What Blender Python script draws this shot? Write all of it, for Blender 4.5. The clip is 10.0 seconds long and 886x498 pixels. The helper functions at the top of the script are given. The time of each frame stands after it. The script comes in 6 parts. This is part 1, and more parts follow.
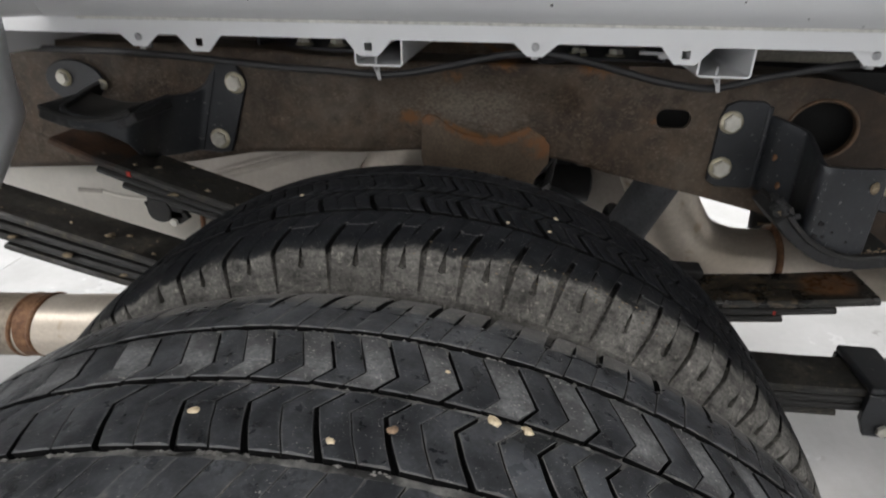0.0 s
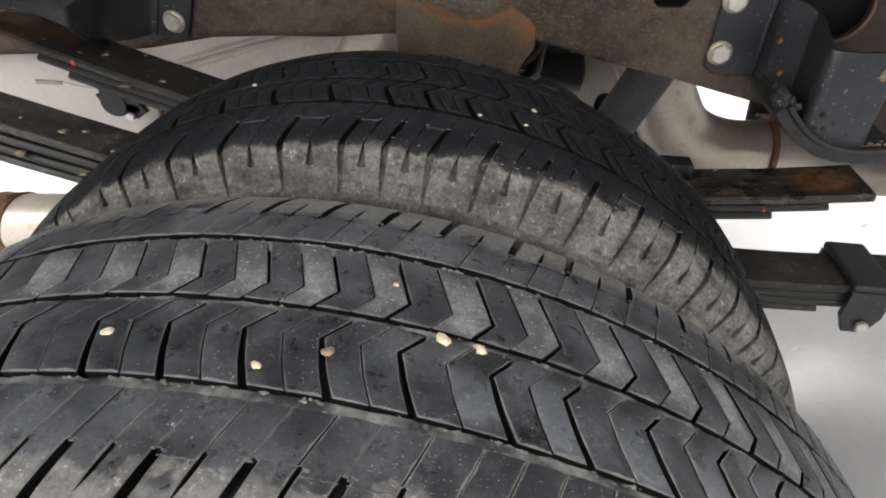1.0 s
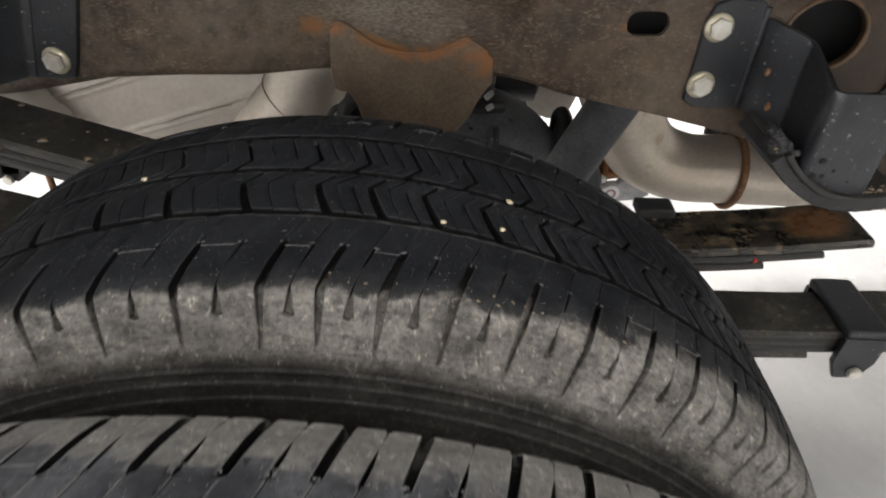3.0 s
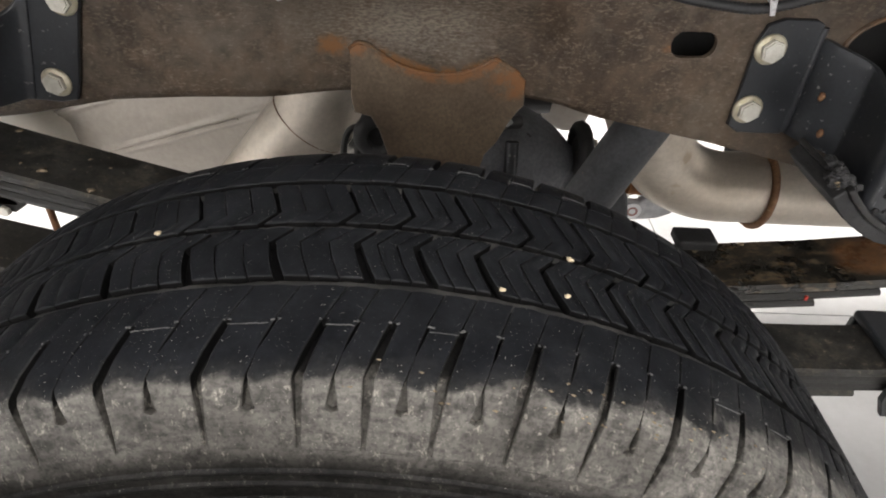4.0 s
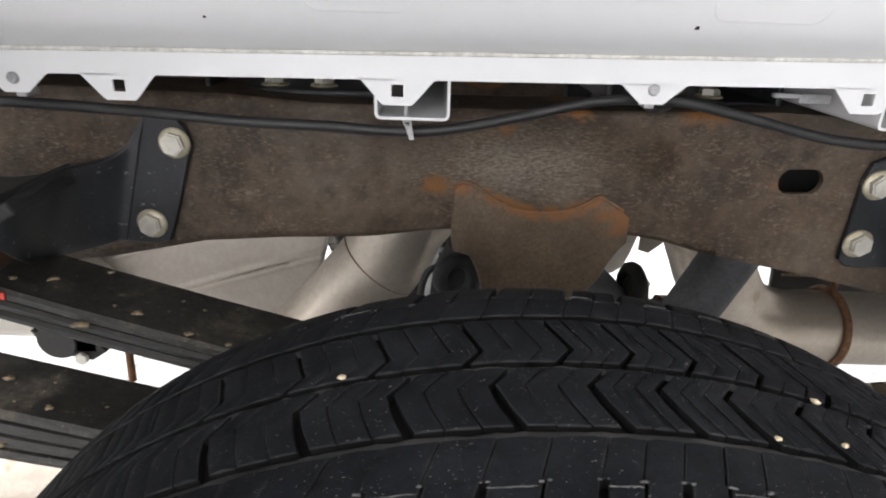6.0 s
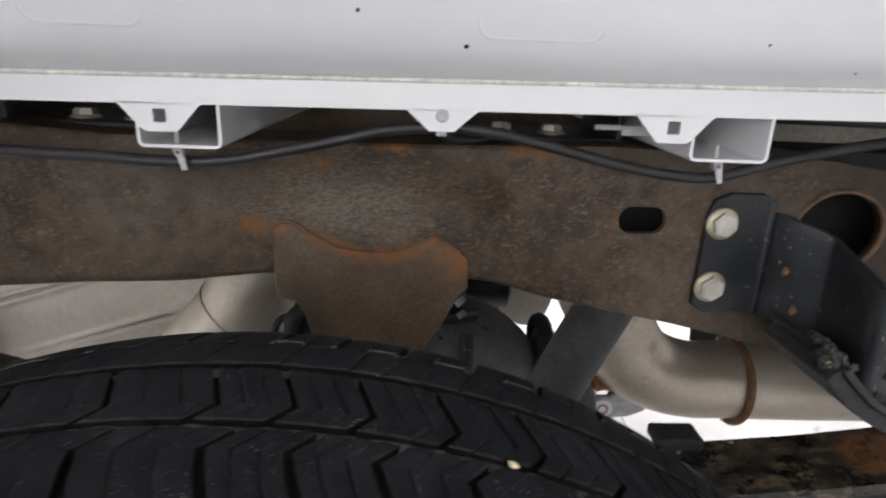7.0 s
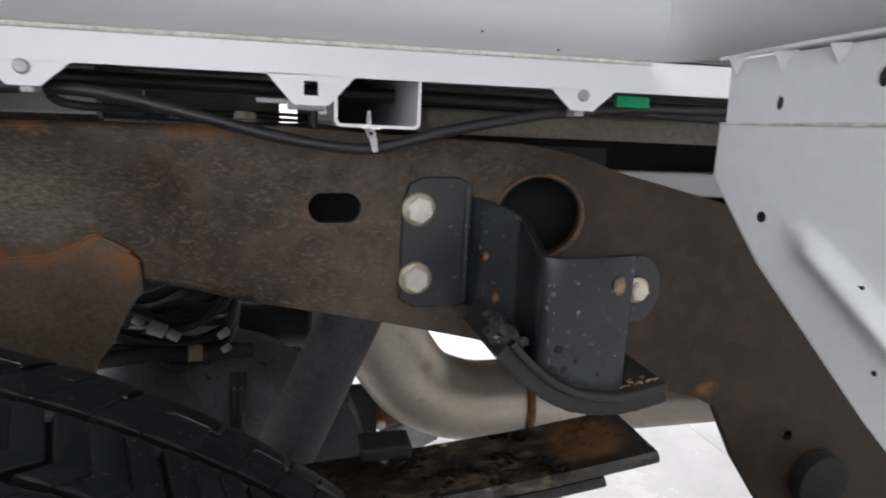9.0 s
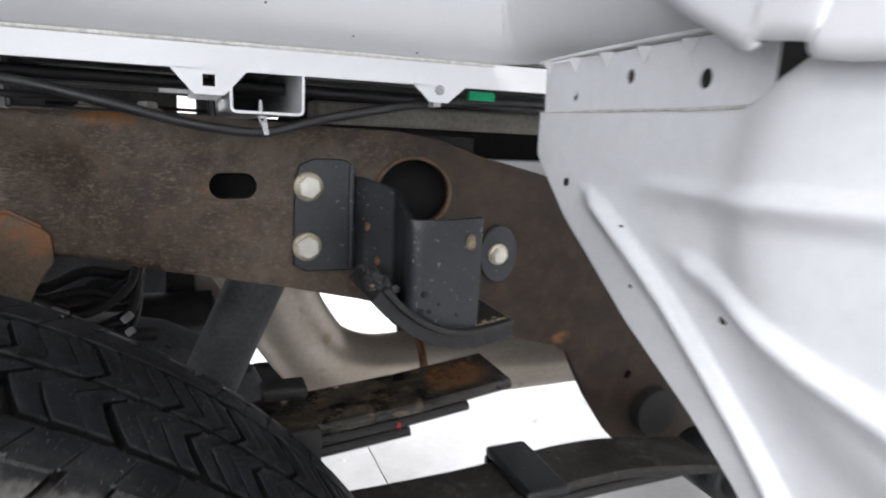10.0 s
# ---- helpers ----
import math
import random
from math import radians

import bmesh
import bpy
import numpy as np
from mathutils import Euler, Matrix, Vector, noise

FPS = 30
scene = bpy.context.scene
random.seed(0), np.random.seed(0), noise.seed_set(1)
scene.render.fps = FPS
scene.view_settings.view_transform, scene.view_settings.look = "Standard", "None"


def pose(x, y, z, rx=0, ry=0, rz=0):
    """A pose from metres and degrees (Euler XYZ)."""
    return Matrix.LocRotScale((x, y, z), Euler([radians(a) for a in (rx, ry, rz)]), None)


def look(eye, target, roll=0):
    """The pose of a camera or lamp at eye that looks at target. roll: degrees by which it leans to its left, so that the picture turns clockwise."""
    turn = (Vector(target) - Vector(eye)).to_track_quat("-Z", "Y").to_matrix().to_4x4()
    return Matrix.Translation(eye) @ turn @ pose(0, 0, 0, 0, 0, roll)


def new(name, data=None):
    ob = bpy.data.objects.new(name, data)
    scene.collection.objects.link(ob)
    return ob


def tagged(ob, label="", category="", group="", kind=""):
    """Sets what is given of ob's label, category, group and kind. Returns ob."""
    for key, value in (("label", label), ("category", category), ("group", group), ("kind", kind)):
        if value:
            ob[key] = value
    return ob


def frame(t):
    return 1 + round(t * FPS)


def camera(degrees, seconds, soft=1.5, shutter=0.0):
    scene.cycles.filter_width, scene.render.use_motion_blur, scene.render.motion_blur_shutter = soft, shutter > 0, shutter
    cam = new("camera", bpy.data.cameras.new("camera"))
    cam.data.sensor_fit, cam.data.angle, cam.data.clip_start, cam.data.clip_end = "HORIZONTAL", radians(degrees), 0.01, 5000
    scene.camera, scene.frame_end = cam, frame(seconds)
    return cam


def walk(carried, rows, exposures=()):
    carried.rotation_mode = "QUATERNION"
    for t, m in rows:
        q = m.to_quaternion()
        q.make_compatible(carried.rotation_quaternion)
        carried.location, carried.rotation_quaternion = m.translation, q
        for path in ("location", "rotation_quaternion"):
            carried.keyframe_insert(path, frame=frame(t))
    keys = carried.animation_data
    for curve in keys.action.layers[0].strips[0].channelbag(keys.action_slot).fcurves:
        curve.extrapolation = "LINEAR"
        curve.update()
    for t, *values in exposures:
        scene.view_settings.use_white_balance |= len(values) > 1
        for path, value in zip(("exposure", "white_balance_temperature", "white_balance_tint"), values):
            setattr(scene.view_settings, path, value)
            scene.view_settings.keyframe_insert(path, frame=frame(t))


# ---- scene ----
cam = camera(74.0, 10.0, 1.9, 0.4)
PATH = [
    (0, (0.103, 0.083, 1.027), (-0.116, 1.863, 0.142), 1.2),
    (0.2, (0.108, 0.103, 1.028), (-0.101, 1.837, 0.050), 1.3),
    (0.5, (0.13, 0.126, 1.015), (-0.063, 1.77, -0.108), 1.2),
    (1, (0.12, 0.118, 1.013), (-0.05, 1.717, -0.176), 1.3),
    (1.5, (0.098, 0.128, 1.014), (-0.024, 1.712, -0.2), 1.4),
    (2, (0.084, 0.136, 1.006), (0.012, 1.712, -0.223), 1.6),
    (2.3, (0.094, 0.156, 1.016), (0.054, 1.726, -0.222), 1.8),
    (2.5, (0.104, 0.181, 1.028), (0.071, 1.755, -0.206), 1.8),
    (3, (0.102, 0.256, 1.028), (0.1, 1.835, -0.2), 2.0),
    (3.2, (0.089, 0.278, 1.034), (0.089, 1.854, -0.197), 2.1),
    (4.3, (0.056, 0.318, 1.028), (0.063, 1.904, -0.192), 2.3),
    (4.5, (0.037, 0.325, 1.029), (0.05, 1.935, -0.158), 2.4),
    (5, (-0.029, 0.337, 1.022), (-0.023, 2.064, 0.014), 2.1),
    (5.2, (-0.064, 0.329, 1.016), (-0.044, 2.099, 0.085), 2.1),
    (6.3, (-0.021, 0.348, 0.992), (0.012, 2.187, 0.205), 1.7),
    (6.5, (0.021, 0.359, 0.983), (0.08, 2.204, 0.214), 2.0),
    (7, (0.102, 0.375, 0.977), (0.189, 2.276, 0.36), 2.3),
    (7.5, (0.149, 0.382, 0.942), (0.313, 2.314, 0.452), 2.4),
    (8, (0.193, 0.39, 0.941), (0.431, 2.316, 0.456), 2.4),
    (8.5, (0.236, 0.39, 0.926), (0.594, 2.307, 0.481), 2.7),
    (9, (0.276, 0.387, 0.914), (0.754, 2.287, 0.51), 2.7),
    (9.5, (0.286, 0.372, 0.901), (0.904, 2.232, 0.503), 2.8),
    (10, (0.274, 0.283, 0.903), (1.039, 2.091, 0.519), 2.9),
]
walk(cam, [(t, look(eye, target, roll)) for t, eye, target, roll in PATH], [(0,-0.95,6520,11),(0.5,-0.69,6600,12),(1.0,-0.15,6600,12),(1.5,-0.08,6620,12),(2.1,0.05,6650,12),(2.5,-0.15,6750,12),(3.2,-0.06,6800,12),(4.5,0.20,6850,13),(5.0,0.26,6750,13),(6.5,-0.06,6550,13),(7.5,-0.38,6500,14),(8.5,-0.55,6450,14),(9.5,-0.46,6350,14),(10,-0.18,6300,13)])

# ---------------------------------------------------------------- light
world = bpy.data.worlds.new("world")
scene.world = world
world.use_nodes = True
world.node_tree.nodes["Background"].inputs[0].default_value = (0.9, 0.95, 1.0, 1)
world.node_tree.nodes["Background"].inputs[1].default_value = 0.03


def area_lamp(name, at, target, sx, sy, watts, colour=(1, 0.98, 0.955)):
    lamp = bpy.data.lights.new(name, "AREA")
    lamp.shape, lamp.size, lamp.size_y, lamp.energy, lamp.color = "RECTANGLE", sx, sy, watts, colour
    ob = new(name, lamp)
    ob.matrix_world = look(at, target)
    return ob


CEIL = 4.2
LAMPS = ((-3.9, -1.2, 230), (1.6, -2.4, 110), (-0.3, -4.6, 60), (-2.6, 4.9, 430), (2.6, 4.9, 430), (5.4, 2.4, 90), (-5.4, 2.4, 120))
WIN = (-6.6, 0.4, 0.7, 3.5)     # shop window in the south wall, added unseen for light: x0, x1, z0, z1
for lx, ly, watts in LAMPS:
    area_lamp("ceiling_lamp_light", (lx, ly, CEIL - 0.12), (lx, ly, 0), 2.4, 1.2, watts)

SIDE = (-5.9, -1.6, 0.5, 3.3)    # side window in the west wall, added unseen for light: y0, y1, z0, z1
area_lamp("fill_window_light", (-7.22, (SIDE[0] + SIDE[1]) / 2, (SIDE[2] + SIDE[3]) / 2), (0, (SIDE[0] + SIDE[1]) / 2, (SIDE[2] + SIDE[3]) / 2), SIDE[1] - SIDE[0], SIDE[3] - SIDE[2], 300, (0.97, 0.985, 1.0))
area_lamp("fill_window_light", ((WIN[0] + WIN[1]) / 2, -6.42, (WIN[2] + WIN[3]) / 2), ((WIN[0] + WIN[1]) / 2, 0, (WIN[2] + WIN[3]) / 2), WIN[1] - WIN[0], WIN[3] - WIN[2], 430, (0.97, 0.985, 1.0))


# ---------------------------------------------------------------- materials
def node_material(name, rough=0.5, metal=0.0, coat=0.0, spec=0.5):
    m = bpy.data.materials.new(name)
    m.use_nodes = True
    b = m.node_tree.nodes["Principled BSDF"]
    b.inputs["Roughness"].default_value = rough
    b.inputs["Metallic"].default_value = metal
    b.inputs["Coat Weight"].default_value = coat
    b.inputs["Specular IOR Level"].default_value = spec
    return m, m.node_tree.nodes, m.node_tree.links, b


def noise_node(nodes, links, coords, scale, detail=6.0, rough=0.6, stretch=None):
    n = nodes.new("ShaderNodeTexNoise")
    n.inputs["Scale"].default_value = scale
    n.inputs["Detail"].default_value = detail
    n.inputs["Roughness"].default_value = rough
    if stretch:
        mp = nodes.new("ShaderNodeMapping")
        mp.inputs["Scale"].default_value = stretch
        links.new(coords, mp.inputs[0])
        links.new(mp.outputs[0], n.inputs["Vector"])
    else:
        links.new(coords, n.inputs["Vector"])
    return n.outputs[0]


def ramp_node(nodes, links, value, stops):
    r = nodes.new("ShaderNodeValToRGB")
    els = r.color_ramp.elements
    while len(els) < len(stops):
        els.new(0.5)
    for e, (at, c) in zip(els, stops):
        e.position, e.color = at, (*c, 1)
    links.new(value, r.inputs[0])
    return r.outputs[0]


def mix_node(nodes, links, fac, a, b, mode="MIX"):
    n = nodes.new("ShaderNodeMix")
    n.data_type, n.blend_type = "RGBA", mode
    for sock, val in ((n.inputs[0], fac), (n.inputs[6], a), (n.inputs[7], b)):
        if isinstance(val, (int, float)):
            sock.default_value = val
        elif isinstance(val, tuple):
            sock.default_value = (*val, 1)
        else:
            links.new(val, sock)
    return n.outputs[2]


def math_node(nodes, links, op, a, b=0.0, clamp=False):
    n = nodes.new("ShaderNodeMath")
    n.operation, n.use_clamp = op, clamp
    for sock, val in ((n.inputs[0], a), (n.inputs[1], b)):
        if isinstance(val, (int, float)):
            sock.default_value = val
        else:
            links.new(val, sock)
    return n.outputs[0]


def bump_node(nodes, links, bsdf, height, strength, dist):
    n = nodes.new("ShaderNodeBump")
    n.inputs["Strength"].default_value, n.inputs["Distance"].default_value = strength, dist
    links.new(height, n.inputs["Height"])
    links.new(n.outputs[0], bsdf.inputs["Normal"])


def grey(v):
    return (v, v, v)


def surface(name, low, high, scale, rough=(0.4, 0.6), metal=0.0, coat=0.0, bump=0.15, dist=0.001, fine=None, spots=None, spec=0.5, stretch=None, band=(0.35, 0.65), grain_mix=(0.72, 1.25)):
    """Two colours mixed by a coarse noise, a fine grain on top, spots of a third colour, grain bump."""
    m, nodes, links, b = node_material(name, rough[0], metal, coat, spec)
    co = nodes.new("ShaderNodeTexCoord").outputs["Object"]
    coarse = noise_node(nodes, links, co, scale, 6, 0.6, stretch)
    colour = ramp_node(nodes, links, coarse, ((band[0], low), (band[1], high)))
    grain = noise_node(nodes, links, co, fine or scale * 12, 4, 0.7)
    g = ramp_node(nodes, links, grain, ((0.3, grey(grain_mix[0])), (0.7, grey(grain_mix[1]))))
    colour = mix_node(nodes, links, 1.0, colour, g, "MULTIPLY")
    if spots:
        tint, sscale, cut = spots
        sp = noise_node(nodes, links, co, sscale, 3, 0.55)
        f = ramp_node(nodes, links, sp, ((cut, grey(0)), (cut + 0.06, grey(1))))
        colour = mix_node(nodes, links, f, colour, tint)
    links.new(colour, b.inputs["Base Color"])
    r = ramp_node(nodes, links, coarse, ((0.3, grey(rough[0])), (0.7, grey(rough[1]))))
    links.new(r, b.inputs["Roughness"])
    bump_node(nodes, links, b, grain, bump, dist)
    return m


def rubber_material(name, low, high, film, spec=0.5, rough=(0.36, 0.56), edge_at=0.0, dust_tone=1.0, speck_cut=0.69, ragged=0.020, film_tone=(0.14, 0.139, 0.136), far_dust=None):
    """Tyre rubber: two tones, a broken film of dust, pale specks, and thick dust on the buttress with a wavy upper edge."""
    m, nodes, links, b = node_material(name, 0.5, spec=spec)
    co = nodes.new("ShaderNodeTexCoord").outputs["Object"]
    sep = nodes.new("ShaderNodeSeparateXYZ")
    links.new(co, sep.inputs[0])
    x2 = math_node(nodes, links, "MULTIPLY", sep.outputs[0], sep.outputs[0])
    z2 = math_node(nodes, links, "MULTIPLY", sep.outputs[2], sep.outputs[2])
    rad = math_node(nodes, links, "SQRT", math_node(nodes, links, "ADD", x2, z2))
    # dust dimmed low on the sidewall, painting the shadow between the tyres
    sidewall_shade = ramp_node(nodes, links, math_node(nodes, links, "MULTIPLY", math_node(nodes, links, "SUBTRACT", rad, 0.36), 20.0, True), ((0.28, grey(0.24)), (0.52, grey(1.0))))
    wob = noise_node(nodes, links, co, 30, 4, 0.55)
    blot = noise_node(nodes, links, co, 85, 5, 0.65)
    turn = math_node(nodes, links, "ARCTAN2", sep.outputs[0], sep.outputs[2])
    around = nodes.new("ShaderNodeCombineXYZ")
    links.new(math_node(nodes, links, "MULTIPLY", turn, 0.08), around.inputs[0])
    links.new(sep.outputs[1], around.inputs[1])
    links.new(rad, around.inputs[2])
    streak = noise_node(nodes, links, around.outputs[0], 190, 5, 0.7)
    fine = noise_node(nodes, links, co, 330, 4, 0.75)
    speck = noise_node(nodes, links, co, 1050, 2, 0.5)
    patch = noise_node(nodes, links, co, 24, 6, 0.68)
    # the dust lies thicker and reaches higher on the forward part of the tyre
    ahead = math_node(nodes, links, "MULTIPLY", math_node(nodes, links, "ADD", sep.outputs[0], math_node(nodes, links, "ADD", 0.02, math_node(nodes, links, "MULTIPLY", math_node(nodes, links, "SUBTRACT", patch, 0.5), 0.2))), 4.0, True)
    outer = math_node(nodes, links, "MULTIPLY", math_node(nodes, links, "SUBTRACT", 0.02, sep.outputs[1]), 25.0, True)
    # dust on the buttress, with a ragged upper edge
    edge = math_node(nodes, links, "ADD", rad, math_node(nodes, links, "MULTIPLY", wob, ragged))
    edge = math_node(nodes, links, "ADD", edge, math_node(nodes, links, "MULTIPLY", blot, 0.005))
    edge = math_node(nodes, links, "SUBTRACT", edge, math_node(nodes, links, "MULTIPLY", math_node(nodes, links, "MULTIPLY", ahead, 0.0062), outer))
    side = ramp_node(nodes, links, math_node(nodes, links, "MULTIPLY", math_node(nodes, links, "SUBTRACT", edge, 0.4045 + 0.5 * ragged + edge_at), 40.0, True), ((0.32, grey(1)), (0.36, grey(0.62)), (0.41, grey(0.10)), (0.55, grey(0))))
    side = mix_node(nodes, links, 1.0, side, ramp_node(nodes, links, blot, ((0.34, grey(0.52)), (0.52, grey(1.0)))), "MULTIPLY")
    side = mix_node(nodes, links, 1.0, side, ramp_node(nodes, links, streak, ((0.36, grey(0.62)), (0.56, grey(1.0)))), "MULTIPLY")
    side = mix_node(nodes, links, 1.0, side, ramp_node(nodes, links, fine, ((0.32, grey(0.45)), (0.55, grey(1.0)))), "MULTIPLY")
    side = mix_node(nodes, links, 1.0, side, sidewall_shade, "MULTIPLY")
    top = ramp_node(nodes, links, patch, ((0.43, grey(0)), (0.62, grey(film))))
    top = mix_node(nodes, links, 1.0, top, ramp_node(nodes, links, fine, ((0.35, grey(0.35)), (0.65, grey(1)))), "MULTIPLY")
    rubber = ramp_node(nodes, links, blot, ((0.3, low), (0.7, high)))
    dust = ramp_node(nodes, links, wob, ((0.35, tuple(c * dust_tone for c in (0.196, 0.188, 0.173))), (0.7, tuple(c * dust_tone for c in (0.39, 0.376, 0.346)))))
    dust = mix_node(nodes, links, 1.0, dust, ramp_node(nodes, links, ahead, ((0.0, grey(0.86)), (0.9, grey(1.12)))), "MULTIPLY")
    col = mix_node(nodes, links, top, rubber, film_tone)
    col = mix_node(nodes, links, side, col, dust)
    if far_dust:
        # dust on both shoulders, with a wavy edge
        w = math_node(nodes, links, "ADD", math_node(nodes, links, "ABSOLUTE", sep.outputs[1]), math_node(nodes, links, "MULTIPLY", math_node(nodes, links, "SUBTRACT", wob, 0.5), 0.055))
        w = math_node(nodes, links, "ADD", w, math_node(nodes, links, "MULTIPLY", math_node(nodes, links, "SUBTRACT", blot, 0.5), 0.012))
        fd = ramp_node(nodes, links, math_node(nodes, links, "MULTIPLY", math_node(nodes, links, "SUBTRACT", w, far_dust), 60.0, True), ((0.0, grey(0)), (0.12, grey(0.7)), (0.6, grey(0.9))))
        fd = mix_node(nodes, links, 1.0, fd, ramp_node(nodes, links, fine, ((0.3, grey(0.25)), (0.6, grey(1)))), "MULTIPLY")
        fd = mix_node(nodes, links, 1.0, fd, ramp_node(nodes, links, streak, ((0.36, grey(0.5)), (0.56, grey(1)))), "MULTIPLY")
        col = mix_node(nodes, links, fd, col, (0.185, 0.177, 0.162))
        side = mix_node(nodes, links, 1.0, side, fd, "ADD")
    # dried flakes and scuffs on the dusty shoulder
    flake = noise_node(nodes, links, co, 230, 5, 0.8, (1.0, 1.0, 0.45))
    flake = ramp_node(nodes, links, flake, ((0.58, grey(0)), (0.64, grey(0.8))))
    flake = mix_node(nodes, links, 1.0, flake, side, "MULTIPLY")
    col = mix_node(nodes, links, flake, col, (0.46, 0.43, 0.38))
    dots = ramp_node(nodes, links, speck, ((speck_cut, grey(0)), (speck_cut + 0.03, grey(0.8))))
    dots = mix_node(nodes, links, 1.0, dots, ramp_node(nodes, links, wob, ((0.40, grey(0.25)), (0.56, grey(1)))), "MULTIPLY")
    col = mix_node(nodes, links, dots, col, (0.56, 0.54, 0.49))
    links.new(col, b.inputs["Base Color"])
    rr = mix_node(nodes, links, side, ramp_node(nodes, links, blot, ((0.3, grey(rough[0])), (0.7, grey(rough[1])))), grey(0.85))
    links.new(rr, b.inputs["Roughness"])
    bump_node(nodes, links, b, mix_node(nodes, links, 0.5, fine, blot), 0.45, 0.0009)
    return m


def seam_stain(nodes, links, co, wide, x0, x1, spots):
    """Rust bled from the curved weld of the gusset and round a few spots (x, z, radius), broken up by noise."""
    sep = nodes.new("ShaderNodeSeparateXYZ")
    links.new(co, sep.inputs[0])
    dx = math_node(nodes, links, "SUBTRACT", sep.outputs[0], 0.064)
    seam = math_node(nodes, links, "ADD", math_node(nodes, links, "MULTIPLY", math_node(nodes, links, "MULTIPLY", dx, dx), 5.0), 0.799)
    d = math_node(nodes, links, "ABSOLUTE", math_node(nodes, links, "SUBTRACT", sep.outputs[2], seam))
    m = math_node(nodes, links, "SUBTRACT", 1.0, math_node(nodes, links, "DIVIDE", d, wide), True)
    n = noise_node(nodes, links, co, 60, 6, 0.72)
    n = ramp_node(nodes, links, n, ((0.34, grey(0)), (0.66, grey(1))))
    along = math_node(nodes, links, "DIVIDE", math_node(nodes, links, "SUBTRACT", sep.outputs[0], x0), x1 - x0)
    edge = ramp_node(nodes, links, along, ((0.0, grey(0)), (0.2, grey(1)), (0.9, grey(1)), (1.0, grey(0))))
    m = math_node(nodes, links, "MULTIPLY", m, edge)
    for cx, cz, r in spots:
        ex = math_node(nodes, links, "SUBTRACT", sep.outputs[0], cx)
        ez = math_node(nodes, links, "MULTIPLY", math_node(nodes, links, "SUBTRACT", sep.outputs[2], cz), 1.5)
        q = math_node(nodes, links, "SQRT", math_node(nodes, links, "ADD", math_node(nodes, links, "MULTIPLY", ex, ex), math_node(nodes, links, "MULTIPLY", ez, ez)))
        m = math_node(nodes, links, "MAXIMUM", m, math_node(nodes, links, "SUBTRACT", 1.0, math_node(nodes, links, "DIVIDE", q, r), True))
    return ramp_node(nodes, links, math_node(nodes, links, "MULTIPLY", m, n), ((0.06, grey(0)), (0.42, grey(0.85))))


def rust_rail_material():
    """Wax-coated brown frame steel with pale grit in level streaks, orange rust along the weld of the gusset, and shade
    painted on its front part.
    """
    m, nodes, links, b = node_material("frame_steel", 0.5, spec=0.28)
    co = nodes.new("ShaderNodeTexCoord").outputs["Object"]
    big = noise_node(nodes, links, co, 6, 6, 0.7)
    mid = noise_node(nodes, links, co, 38, 6, 0.7)
    fine = noise_node(nodes, links, co, 480, 4, 0.72, (0.38, 1, 1))
    streak = noise_node(nodes, links, co, 40, 6, 0.72, (0.45, 1, 1))
    col = ramp_node(nodes, links, big, ((0.32, (0.027, 0.0174, 0.0113)), (0.5, (0.056, 0.0375, 0.0250)), (0.68, (0.094, 0.0670, 0.0460))))
    col = mix_node(nodes, links, 1.0, col, ramp_node(nodes, links, mid, ((0.3, grey(0.5)), (0.7, grey(1.45)))), "MULTIPLY")
    grit = ramp_node(nodes, links, fine, ((0.51, grey(0)), (0.69, grey(0.6))))
    grit = mix_node(nodes, links, 1.0, grit, ramp_node(nodes, links, streak, ((0.44, grey(0.06)), (0.62, grey(1)))), "MULTIPLY")
    col = mix_node(nodes, links, grit, col, (0.27, 0.225, 0.17))
    fleck = ramp_node(nodes, links, noise_node(nodes, links, co, 270, 3, 0.6, (0.55, 1, 1)), ((0.59, grey(0)), (0.73, grey(0.30))))
    col = mix_node(nodes, links, fleck, col, (0.30, 0.26, 0.20))
    chip = ramp_node(nodes, links, noise_node(nodes, links, co, 85, 4, 0.65), ((0.675, grey(0)), (0.73, grey(0.3))))
    col = mix_node(nodes, links, chip, col, (0.30, 0.25, 0.18))
    lichen = ramp_node(nodes, links, noise_node(nodes, links, co, 13, 6, 0.75), ((0.46, grey(0)), (0.68, grey(0.50))))
    col = mix_node(nodes, links, lichen, col, (0.160, 0.134, 0.106))
    # a scuffed pale patch above the gusset, broken up by the streaks
    sq = nodes.new("ShaderNodeSeparateXYZ")
    links.new(co, sq.inputs[0])
    qx = math_node(nodes, links, "MULTIPLY", math_node(nodes, links, "SUBTRACT", sq.outputs[0], 0.03), 0.75)
    qz = math_node(nodes, links, "MULTIPLY", math_node(nodes, links, "SUBTRACT", sq.outputs[2], 0.85), 2.2)
    q = math_node(nodes, links, "SQRT", math_node(nodes, links, "ADD", math_node(nodes, links, "MULTIPLY", qx, qx), math_node(nodes, links, "MULTIPLY", qz, qz)))
    q = math_node(nodes, links, "SUBTRACT", 1.0, math_node(nodes, links, "DIVIDE", q, 0.11), True)
    q = math_node(nodes, links, "MULTIPLY", q, ramp_node(nodes, links, fine, ((0.36, grey(0.12)), (0.62, grey(0.85)))))
    col = mix_node(nodes, links, q, col, (0.27, 0.235, 0.195))
    # smooth coat without grit on the kicked-down part, darkened as the end panel's shade
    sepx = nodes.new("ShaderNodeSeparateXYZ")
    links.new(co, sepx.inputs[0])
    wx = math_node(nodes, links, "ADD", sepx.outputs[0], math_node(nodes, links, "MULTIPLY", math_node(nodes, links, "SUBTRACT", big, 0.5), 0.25))
